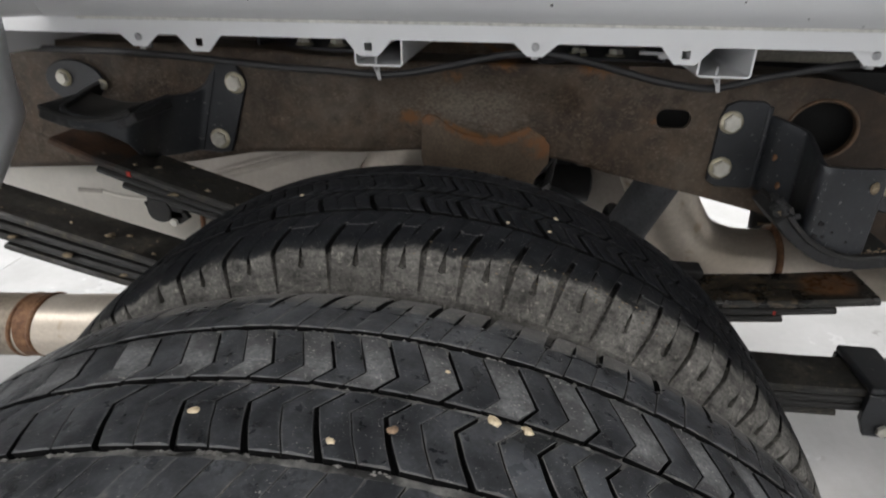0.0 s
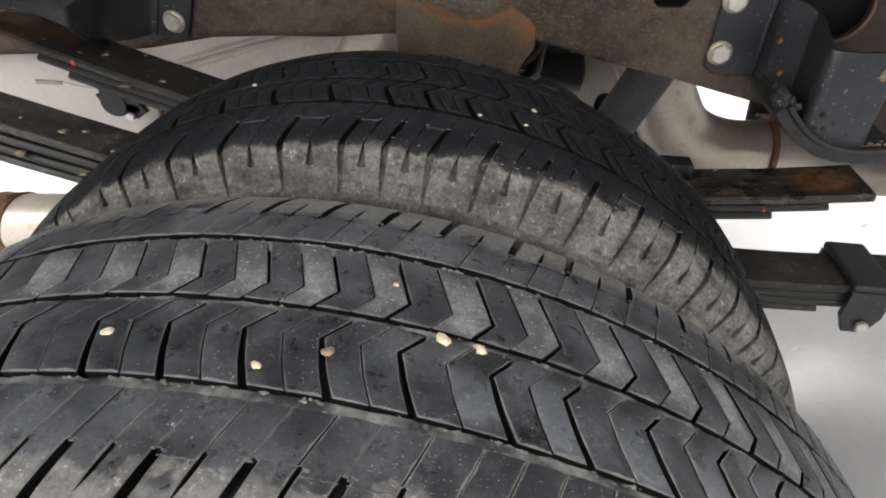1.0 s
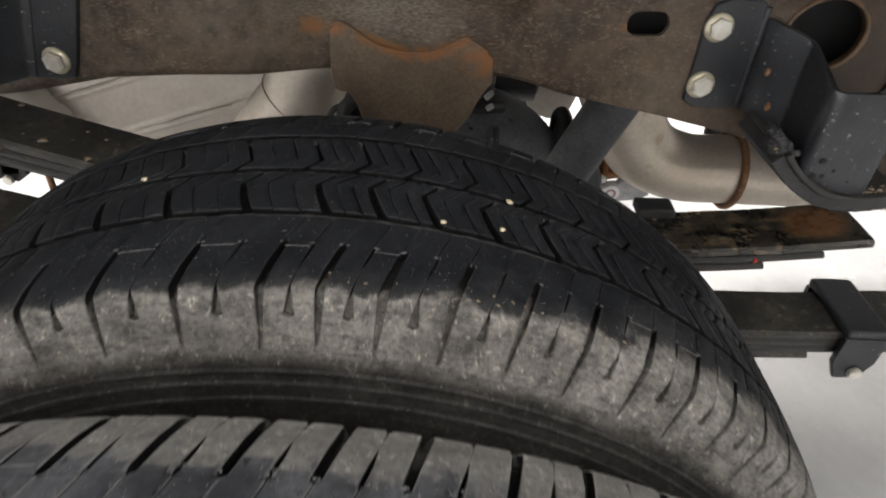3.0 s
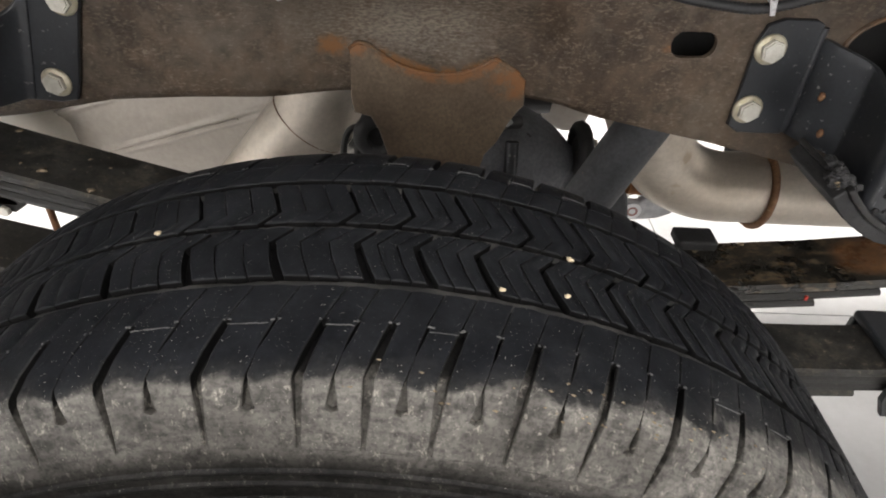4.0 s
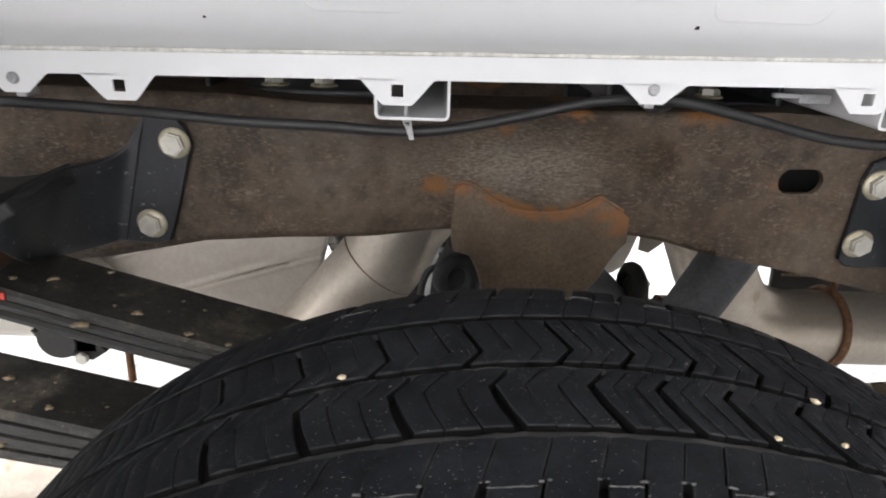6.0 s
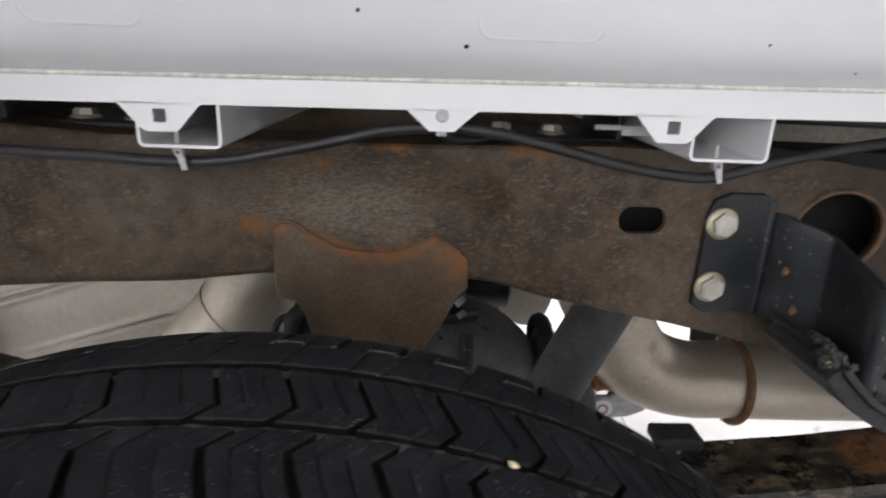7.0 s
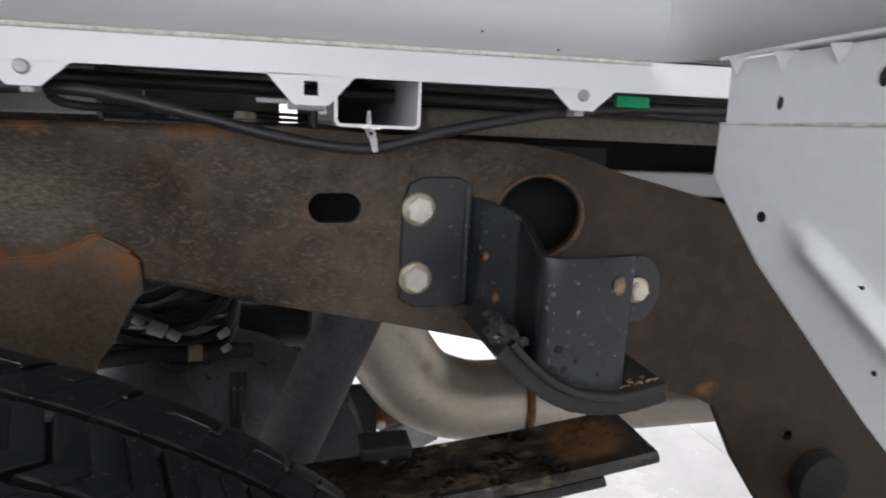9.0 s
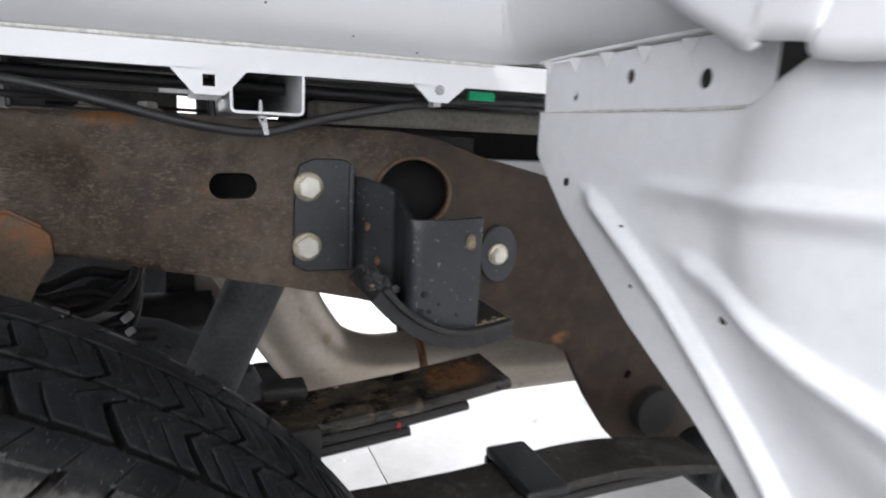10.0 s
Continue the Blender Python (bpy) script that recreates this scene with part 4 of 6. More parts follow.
pebble(17.1, 0.573, IN_Y, IN_Z, 0.0034, M_STONE, PALE, 7)
pebble(11.3, 0.534, IN_Y, IN_Z, 0.0028, M_STONE, PALE, 8)
pebble(16.2, 0.540, IN_Y, IN_Z, 0.0028, M_STONE, PALE, 9)
pebble(-15.0, 0.578, IN_Y, IN_Z, 0.0036, M_STONE, PALE, 10)

# ---------------------------------------------------------------- frame rail
WEB = 0.886
rail = thing("frame_rail", "brown wax-coated steel truck frame rail with light rust", "frame rail")
TOP = [(-1.6, 0.905), (-0.7, 0.912), (-0.4, 0.914), (-0.24, 0.911), (-0.16, 0.905), (0.0, 0.904), (0.15, 0.906), (0.27, 0.909), (0.4, 0.904), (0.47, 0.903), (0.52, 0.896), (0.573, 0.879), (0.665, 0.858), (0.75, 0.838), (0.9, 0.79), (1.1, 0.70), (1.4, 0.62), (2.2, 0.60)]
BOT = [(-1.6, 0.70), (-0.7, 0.715), (-0.45, 0.735), (-0.376, 0.745), (-0.28, 0.765), (-0.2, 0.771), (-0.035, 0.777), (0.145, 0.776), (0.187, 0.773), (0.227, 0.765), (0.288, 0.753), (0.345, 0.742), (0.434, 0.722), (0.55, 0.688), (0.638, 0.658), (0.69, 0.644), (0.712, 0.632), (0.748, 0.567), (0.788, 0.512), (0.85, 0.45), (0.95, 0.41), (1.2, 0.38), (2.2, 0.37)]


def ring2(cx, cz, rx, rz, n=28, flat=0.0):
    """A round or slotted hole outline."""
    return [(cx + rx * math.cos(2 * math.pi * i / n) + (flat if math.cos(2 * math.pi * i / n) >= 0 else -flat), cz + rz * math.sin(2 * math.pi * i / n)) for i in range(n)]


SLOT = ring2(0.306, 0.8435, 0.012, 0.0128, 24, 0.010)
HOLE = ring2(0.491, 0.838, 0.040, 0.036, 36)
HOLE2 = ring2(0.815, 0.590, 0.0065, 0.0065, 16)
def smooth_step(a, b, x):
    t = min(1.0, max(0.0, (x - a) / (b - a)))
    return t * t * (3 - 2 * t)


def dish(x, z):
    """How far the web is set back where the gusset is welded on."""
    return 0.019 * smooth_step(-0.13, -0.03, x) * (1 - smooth_step(0.15, 0.235, x)) * (1 - smooth_step(0.83, 0.90, z))


def line_at(line, x):
    return float(np.interp(x, [p[0] for p in line], [p[1] for p in line]))


CUT = 0.24
right_of = lambda line: [(CUT, line_at(line, CUT))] + [p for p in line if p[0] > CUT]
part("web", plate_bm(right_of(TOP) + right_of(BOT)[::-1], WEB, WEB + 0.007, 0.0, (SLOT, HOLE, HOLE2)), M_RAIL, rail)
xs = [-1.6, -1.2, -0.9, -0.7, -0.55] + [-0.45 + 0.01 * k for k in range(70)]
verts, faces = [], []
for x in xs:
    zb, zt = line_at(BOT, x), line_at(TOP, x)
    for k in range(17):
        z = zb + (zt - zb) * k / 16
        verts += [(x, WEB + dish(x, z), z), (x, WEB + 0.007 + dish(x, z), z)]
for i in range(len(xs) - 1):
    for k in range(16):
        a, b = i * 34 + k * 2, (i + 1) * 34 + k * 2
        faces += [(a, b, b + 2, a + 2), (a + 1, a + 3, b + 3, b + 1)]
    for k in (0, 32):
        a, b = i * 34 + k, (i + 1) * 34 + k
        faces.append((a, a + 1, b + 1, b))
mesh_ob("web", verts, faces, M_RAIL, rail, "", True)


def strip(name, line, y0, y1, thick, mat, parent, up=1):
    verts, faces = [], []
    for x, z in line:
        y = y0 + dish(x, z)
        verts += [(x, y, z), (x, y1, z), (x, y1, z - up * thick), (x, y, z - up * thick)]
    for i in range(len(line) - 1):
        a, b = i * 4, i * 4 + 4
        for k in range(4):
            faces.append((a + k, a + (k + 1) % 4, b + (k + 1) % 4, b + k))
    faces += [(0, 1, 2, 3), tuple(range(len(verts) - 4, len(verts)))]
    return mesh_ob(name, verts, faces, mat, parent)


dense = lambda line, x1: [(x, line_at(line, x)) for x in sorted({-1.6, -0.9, *(round(-0.5 + 0.02 * k, 3) for k in range(int((x1 + 0.5) / 0.02) + 1)), *(p[0] for p in line if p[0] <= x1)})]
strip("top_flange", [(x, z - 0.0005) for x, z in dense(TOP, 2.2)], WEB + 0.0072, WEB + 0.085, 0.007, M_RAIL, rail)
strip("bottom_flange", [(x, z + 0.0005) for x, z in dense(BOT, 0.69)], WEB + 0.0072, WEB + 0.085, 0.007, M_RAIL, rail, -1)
# rounded outer corners of the pressing
for nm, line, sg in (("top_bend", TOP, 1), ("bottom_bend", BOT, -1)):
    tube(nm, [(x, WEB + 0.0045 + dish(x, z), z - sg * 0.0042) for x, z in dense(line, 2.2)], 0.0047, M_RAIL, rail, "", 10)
# rolled lip of the big hole, and a black sheet as shade behind both holes
v, f = [], []
for i in range(36):
    a = 2 * math.pi * i / 36
    for rr, yy in ((1.0, 0.007), (1.0, -0.001), (1.04, -0.0035), (1.10, -0.0030), (1.14, 0.001)):
        v.append((0.491 + 0.040 * rr * math.cos(a), WEB + yy, 0.838 + 0.036 * rr * math.sin(a)))
for i in range(36):
    for j in range(4):
        p, q = i * 5 + j, ((i + 1) % 36) * 5 + j
        f.append((p, p + 1, q + 1, q))
mesh_ob("hole_lip", v, f, M_LIP, rail, "rusty rolled lip of the round opening", True)
part("hole_shade_sheet", box_bm(0.25, 0.60, WEB + 0.086, WEB + 0.092, 0.770, 0.900), M_SHADE_BLACK, rail)

# dark plate added as the shade inside the small hole
part("hole_shade_plate", box_bm(0.79, 0.84, WEB + 0.012, WEB + 0.016, 0.57, 0.635), M_BLACK_DULL, rail)

# gusset plate welded over the rail
gusset = thing("gusset_plate", "brown steel gusset welded to the frame rail, rusty seam", "gusset plate")
GUS = [(-0.031, 0.822), (-0.022, 0.829), (-0.012, 0.827), (0.004, 0.815), (0.022, 0.805), (0.040, 0.800), (0.062, 0.7985), (0.086, 0.801), (0.104, 0.809), (0.116, 0.816), (0.124, 0.813), (0.143, 0.802), (0.150, 0.796), (0.151, 0.769), (0.145, 0.762), (0.136, 0.747), (0.126, 0.725), (0.113, 0.708), (0.102, 0.66), (0.008, 0.66), (0.004, 0.708), (-0.004, 0.735), (-0.012, 0.750), (-0.029, 0.754), (-0.032, 0.768)]
GY = WEB + 0.0125               # the gusset's front face
part("plate", plate_bm(GUS, GY, GY + 0.0055, 0.0012), M_GUSSET, gusset)
bead = catmull([(x, GY + 0.002 - 0.4 * max(0.0, z - 0.822), z + 0.001) for x, z in GUS[:12]], 8)
rnd = random.Random(4)
jit = [1 + 0.45 * rnd.random() for _ in bead]
tube("weld_bead", bead, lambda i: 0.0015 * jit[i], M_GUSSET, gusset, "thin rusty weld bead", 8)


# ---------------------------------------------------------------- spring stop brackets
def stop_bracket(name, fl, cols, tops, bots, pad, bolts, label, ear=None, back=0.0, lean=0.0):
    """fl: outline of the bolted flange. cols: (x, y) of the folded plate, with top and bottom heights."""
    root = thing(name, label, "bracket", "spring stop brackets on the frame rail")
    part("flange", plate_bm(fl, WEB - 0.007, WEB - 0.0008, 0.001), M_BLACK, root)
    xr = max(p[0] for p in fl)
    if cols[0][0] > 0:
        tube("rolled_edge", catmull([(xr - 0.0012, WEB - 0.0052, z) for z in (0.760, 0.79, 0.83, 0.858, 0.866)], 4), 0.0040, M_BLACK, root, "rolled flange edge", 12)
    line = catmull([(x, y, 0) for x, y in cols], 5)
    tt = catmull([(i, z, 0) for i, z in enumerate(tops)], 5)
    bb = catmull([(i, z, 0) for i, z in enumerate(bots)], 5)
    verts, faces = [], []
    nz = 8
    for p, a, b in zip(line, tt, bb):
        for k in range(nz + 1):
            z = b.y + (a.y - b.y) * k / nz
            verts.append((p.x + lean * (z - 0.83), p.y, z))
    w = nz + 1
    for i in range(len(line) - 1):
        for k in range(nz):
            faces.append((i * w + k, i * w + k + 1, (i + 1) * w + k + 1, (i + 1) * w + k))
    sheet = angle_smooth(mesh_ob("folded_plate", verts, faces, M_BLACK, root, "black painted folded plate", True), 60)
    sol = sheet.modifiers.new("thick", "SOLIDIFY")
    sol.thickness, sol.offset = 0.006, 0.0
    bev = sheet.modifiers.new("edge", "BEVEL")
    bev.width, bev.segments, bev.limit_method = 0.0012, 2, "ANGLE"
    # curved shoe and rubber pad below
    path = catmull([(x, 0, z) for x, z in pad], 12)
    for nm, mat, up, th, y0, y1, lab in (("rubber_pad", M_PAD, 0.004, 0.0125, 0.750, 0.838, "worn black rubber bump pad"), ("shoe_plate", M_BLACK_DULL, 0.0165, 0.006, 0.746, 0.845, "curved black steel shoe")):
        y0 += back
        verts, faces = [], []
        for i, p in enumerate(path):
            t = path[min(i + 1, len(path) - 1)] - path[max(i - 1, 0)]
            n = Vector((-t.z, 0, t.x)).normalized()
            if n.z < 0:
                n = -n
            lo, hi = p + n * up, p + n * (up + th)
            if nm == "rubber_pad":
                w1, w2 = (noise.noise(Vector((p.x * 160, p.z * 90, k))) for k in (1.5, 7.5))
                lo, hi = lo + n * (0.0012 * w1), hi
                verts += [(lo.x, y0 + 0.001 * w2, lo.z), (lo.x, y1, lo.z), (hi.x, y1, hi.z), (hi.x, y0 + 0.001 * w1, hi.z)]
                continue
            verts += [(lo.x, y0, lo.z), (lo.x, y1, lo.z), (hi.x, y1, hi.z), (hi.x, y0, hi.z)]
        for i in range(len(path) - 1):
            for k in range(4):
                a, b = i * 4 + k, i * 4 + (k + 1) % 4
                faces.append((a, b, b + 4, a + 4))
        faces += [(0, 1, 2, 3), tuple(range(len(verts) - 4, len(verts)))]
        ob = mesh_ob(nm, verts, faces, mat, root, lab)
        bev = ob.modifiers.new("edge", "BEVEL")
        bev.width, bev.segments = 0.002, 2
    if not back:
        # caked black dirt at the foot of the plate
        ends = path[3:18] if pad[0][0] > 0 else path[-18:-4]
        ends = [ends[k // 3].lerp(ends[k // 3 + 1], k % 3 / 3) for k in range(3 * (len(ends) - 1))]
        rnd = random.Random(11)
        bm = bmesh.new()
        for k in range(110):
            p = ends[rnd.randrange(len(ends))]
            c = Vector((p.x + rnd.uniform(-0.004, 0.006), 0.7575 + rnd.random() ** 2 * 0.022, p.z + 0.020 + rnd.random() ** 1.6 * 0.014))
            r = rnd.uniform(0.0016, 0.0046)
            for w in bmesh.ops.create_icosphere(bm, subdivisions=2, radius=r)["verts"]:
                w.co = w.co * (1 + 0.55 * noise.noise(w.co * 330 + c * 900)) + c
        part("caked_dirt", bm, M_PAD, root, "caked black dirt")
        # grit lying on the shoe along the plate's foot
        rnd = random.Random(len(name))
        verts, faces = [], []
        for i in range(90):
            p = path[rnd.randrange(6, len(path) - 4)]
            c = Vector((p.x + rnd.uniform(-0.004, 0.004), 0.7545 + rnd.random() * rnd.random() * 0.012, p.z + 0.0235))
            s = rnd.uniform(0.0006, 0.0019)
            b = len(verts)
            verts += [c + Vector(d) * s for d in ((1.6, 0, 0), (-1.6, 0.2, 0), (0, 1, 0), (0, -1, 0.1), (0.2, 0, 0.9), (0, 0, -0.9))]
            faces += [(b + i0, b + j0, b + k0) for i0, j0, k0 in ((0, 2, 4), (2, 1, 4), (1, 3, 4), (3, 0, 4), (2, 0, 5), (1, 2, 5), (3, 1, 5), (0, 3, 5))]
        tagged(mesh_ob("grit", verts, faces, M_DUSTLINE, root, "sandy grit"), kind="stuff")
    if ear:
        part("ear", plate_bm(ear, WEB - 0.0062, WEB - 0.0009, 0.001), M_BLACK, root, "rounded black ear")
    for (x, z), sz, tw in bolts:
        hex_bolt((x, WEB - 0.0072, z), (0, -1, 0), sz, root, True, tw)
    return root


FR = [(0.362, 0.765), (0.374, 0.757), (0.419, 0.757), (0.422, 0.762), (0.422, 0.860), (0.419, 0.869), (0.412, 0.8725), (0.382, 0.8725), (0.368, 0.866), (0.363, 0.850)]
front_stop = stop_bracket("spring_stop_bracket", FR, [(0.427, 0.8835), (0.430, 0.876), (0.436, 0.865), (0.449, 0.851), (0.4565, 0.842), (0.4575, 0.834), (0.4545, 0.815), (0.449, 0.785), (0.4455, 0.766), (0.450, 0.7585), (0.478, 0.757), (0.506, 0.757), (0.5115, 0.762), (0.515, 0.79), (0.53, 0.84)],
             [0.855, 0.855, 0.853, 0.849, 0.845, 0.842, 0.838, 0.833, 0.830, 0.8285, 0.8285, 0.830, 0.828, 0.806, 0.77], [0.757, 0.757, 0.756, 0.755, 0.753, 0.751, 0.748, 0.744, 0.741, 0.740, 0.731, 0.7235, 0.723, 0.728, 0.735],
             [(0.405, 0.757), (0.418, 0.743), (0.440, 0.7245), (0.470, 0.7095), (0.503, 0.7045), (0.530, 0.7075), (0.551, 0.7125)],
             [((0.3765, 0.8445), 0.0112, 0.2), ((0.3755, 0.7835), 0.0112, 0.05), ((0.596, 0.768), 0.0095, 0.4)],
             "black painted spring stop bracket on the frame rail, rubber pad below",
             ring2(0.598, 0.768, 0.024, 0.034, 24))
FL = [(-0.278, 0.864), (-0.281, 0.877), (-0.290, 0.890), (-0.300, 0.894), (-0.317, 0.893), (-0.333, 0.872), (-0.352, 0.838), (-0.366, 0.765), (-0.330, 0.763), (-0.313, 0.766), (-0.305, 0.785)]
stop_bracket("spring_stop_bracket", FL, [(-0.336, 0.8805), (-0.346, 0.8785), (-0.355, 0.871), (-0.364, 0.859), (-0.372, 0.846), (-0.377, 0.832), (-0.379, 0.815), (-0.377, 0.785), (-0.379, 0.766), (-0.388, 0.758), (-0.425, 0.756), (-0.462, 0.757), (-0.478, 0.764), (-0.486, 0.79), (-0.500, 0.84), (-0.508, 0.88)],
             [0.885, 0.866, 0.855, 0.852, 0.852, 0.853, 0.853, 0.852, 0.850, 0.846, 0.841, 0.845, 0.850, 0.853, 0.857, 0.860], [0.766, 0.766, 0.765, 0.765, 0.766, 0.768, 0.773, 0.784, 0.799, 0.811, 0.824, 0.828, 0.833, 0.836, 0.838, 0.838],
             [(-0.364, 0.8345), (-0.388, 0.8235), (-0.428, 0.8175), (-0.469, 0.8215), (-0.503, 0.8325)],
             [((-0.293, 0.866), 0.0112, 0.25), ((-0.327, 0.785), 0.0112, 0.1), ((-0.554, 0.862), 0.0090, 0.2), ((-0.495, 0.855), 0.0055, 0.5)],
             "black painted spring stop bracket on the rail's rear part", ring2(-0.540, 0.858, 0.045, 0.030, 20), 0.004, 0.30)
for x, z, r in ((0.4575, 0.762, 0.0032), (0.4545, 0.7455, 0.0036), (0.463, 0.746, 0.0024), (0.472, 0.752, 0.0016), (0.490, 0.741, 0.0018)):
    bm = bmesh.new()
    bmesh.ops.create_icosphere(bm, subdivisions=2, radius=1)
    for w in bm.verts:
        k = 1 + 0.5 * noise.noise(w.co * 1.5 + Vector((x * 90, z * 70, 3)))
        w.co = Vector((x + w.co.x * r * k, 0.7538 + w.co.y * 0.0006, z + w.co.z * r * k))
    part("tar_spot", bm, M_SHADE_BLACK, front_stop, "black tar spot", True)
rnd = random.Random(57)
cv, cf = [], []
for k in range(34):
    z = 0.733 + 0.095 * rnd.random()
    if rnd.random() < 0.6:
        x, y = 0.4482 + rnd.uniform(-0.0025, 0.006), 0.7551
    else:
        x, y = rnd.uniform(0.452, 0.508), 0.7538
    w, h, b = rnd.uniform(0.0003, 0.0011), rnd.uniform(0.0004, 0.0026), len(cv)
    cv += [(x - w, y, z), (x + 0.2 * w, y - 0.0002, z - h), (x + w, y, z + 0.3 * h), (x - 0.2 * w, y - 0.0002, z + h)]
    cf.append((b, b + 1, b + 2, b + 3))
tagged(mesh_ob("paint_chips", cv, cf, M_CHIP, front_stop, "small pale chips in the paint"), kind="stuff")
# clay stuck on the front bracket
for x, y, z, s in ((0.4995, 0.7525, 0.8085, 0.0062), (0.4337, 0.8619, 0.806, 0.0040), (0.4422, 0.8527, 0.772, 0.0042)):
    bm = bmesh.new()
    bmesh.ops.create_icosphere(bm, subdivisions=2, radius=1)
    for w in bm.verts:
        k = 1 + 0.4 * noise.noise(w.co * 1.6 + Vector((x * 90, y * 70, z * 50)))
        w.co = Vector((w.co.x * s * 0.8 * k, w.co.y * 0.0018, w.co.z * s * 1.15 * k))
    if y > 0.8:
        bmesh.ops.rotate(bm, verts=bm.verts, matrix=Matrix.Rotation(radians(-47), 3, "Z"))
    ob = tagged(part("clay_clod", bm, M_DUSTLINE if s > 0.006 else M_CLAMP, None, "", True), "dried clay splash stuck on the black bracket", "clay")
    ob.location = (x, y, z)


# ---------------------------------------------------------------- leaf springs
def leaf(name, line, y0, y1, thick, mat, parent, label=""):
    """One spring leaf: a bar along line (x, z of its top face), with rounded edges."""
    path = catmull([(x, 0, z) for x, z in line], 8)
    verts, faces = [], []
    c = min(0.003, thick * 0.35)
    for i, p in enumerate(path):
        t = (path[min(i + 1, len(path) - 1)] - path[max(i - 1, 0)]).normalized()
        n = Vector((-t.z, 0, t.x))
        if n.z < 0:
            n = -n
        for y, d in ((y0 + c, 0), (y1 - c, 0), (y1, c), (y1, thick - c), (y1 - c, thick), (y0 + c, thick), (y0, thick - c), (y0, c)):
            q = p - n * d
            verts.append((q.x, y, q.z))
    for i in range(len(path) - 1):
        for k in range(8):
            a, b = i * 8 + k, i * 8 + (k + 1) % 8
            faces.append((a, b, b + 8, a + 8))
    faces += [tuple(range(8)), tuple(range(len(verts) - 8, len(verts)))]
    return angle_smooth(mesh_ob(name, verts, faces, mat, parent, label, True), 35)


def off(line, d, x0, x1):
    """The line lowered by d and cut to x0..x1."""
    xs, zs = [p[0] for p in line], [p[1] for p in line]
    n = 12
    return [(x0 + (x1 - x0) * i / n, float(np.interp(x0 + (x1 - x0) * i / n, xs, zs)) - d) for i in range(n + 1)]


def spread(line, d, x0, x1):
    """A lower leaf, which stands further off the pack towards its rear end."""
    return [(x, z - 0.45 * d * min(1.0, max(0.0, (-x - 0.22) / 0.25))) for x, z in off(line, d, x0, x1)]


SY0, SY1 = 0.759, 0.836
OVER = [(-0.500, 0.809), (-0.45, 0.788), (-0.343, 0.754), (-0.25, 0.7265), (-0.17, 0.704), (-0.08, 0.678), (0.02, 0.657), (0.14, 0.642), (0.26, 0.639), (0.375, 0.6465), (0.46, 0.6545), (0.556, 0.6675)]
over = thing("overload_spring", "black overload leaf spring pack, rusty bare patch at its tip", "leaf spring")
def fine_off(line, d, x0, x1):
    return [(x, z) for k in range(3) for x, z in off(line, d, x0 + (x1 - x0) * k / 3, x0 + (x1 - x0) * (k + 1) / 3)[(1 if k else 0):]]


leaf("leaf", fine_off(OVER, 0, -0.500, -0.4152), SY0, SY1, 0.011, M_LEAF_TIP, over, "rusty bare rear tip")
leaf("leaf", fine_off(OVER, 0, -0.415, 0.20), SY0, SY1, 0.011, M_LEAF, over)
leaf("leaf", fine_off(OVER, 0, 0.2002, 0.556), SY0, SY1, 0.011, M_LEAF_RUST, over, "oily black leaf end with chips and rust")
leaf("leaf", off(OVER, 0.0125, -0.442, 0.511), SY0, SY1, 0.009, M_BLACK_DULL, over)
leaf("leaf", off(OVER, 0.0228, -0.41, 0.452), SY0, SY1, 0.009, M_BLACK_DULL, over)
for xx in (0.345,):
    zt = float(np.interp(xx, [p[0] for p in OVER], [p[1] for p in OVER]))
    clip = part("rebound_clip", box_bm(xx - 0.022, xx + 0.022, SY0 - 0.009, SY0 - 0.001, zt - 0.045, zt + 0.004, 0.002), M_BLACK_DULL, over, "black rebound clip")
    part("clip_bar", box_bm(xx - 0.022, xx + 0.022, SY0 - 0.009, SY1 + 0.008, zt - 0.044, zt - 0.0345, 0.002), M_BLACK_DULL, clip)
    if xx > 0:
        part("clip_block", box_bm(xx - 0.021, xx + 0.022, SY1 - 0.018, SY1 + 0.012, zt + 0.0005, zt + 0.0125, 0.003), M_PAD, clip, "black rubber block")
part("paint_mark", box_bm(0.4385, 0.4415, SY0 - 0.0012, SY0 + 0.001, 0.6335, 0.6385), M_RED, over, "red paint mark")
part("paint_mark", box_bm(-0.4005, -0.3955, SY0 - 0.0012, SY0 + 0.001, 0.7625, 0.7690), M_RED, over, "red paint mark")

MAIN = [(-1.15, 0.80), (-0.95, 0.775), (-0.66, 0.709), (-0.42, 0.645), (-0.25, 0.603), (-0.10, 0.573), (0.05, 0.552), (0.20, 0.538), (0.35, 0.529), (0.48, 0.526), (0.60, 0.531), (0.70, 0.537), (0.80, 0.535), (0.875, 0.515)]
mains = thing("main_leaf_spring", "black main leaf spring pack with clamps above the axle", "leaf spring")
leaf("leaf", off(MAIN, 0, -1.15, 0.875), SY0, SY1, 0.012, M_LEAF, mains)
leaf("leaf", spread(MAIN, 0.0128, -0.80, 0.80), SY0, SY1, 0.011, M_BLACK_DULL, mains)
leaf("leaf", spread(MAIN, 0.0246, -0.70, 0.66), SY0, SY1, 0.011, M_BLACK_DULL, mains)
leaf("leaf", spread(MAIN, 0.0364, -0.62, 0.556), SY0, SY1, 0.010, M_LEAF, mains, "shortest leaf")
eye = [(SY0, 0.024), (SY0, 0.036), (SY1, 0.036), (SY1, 0.024), (SY0, 0.024)]
v, f = lathe_y(eye, 32, cx=0.895, cz=0.490)
mesh_ob("spring_eye", v, f, M_BLACK, mains, "rolled eye", True)
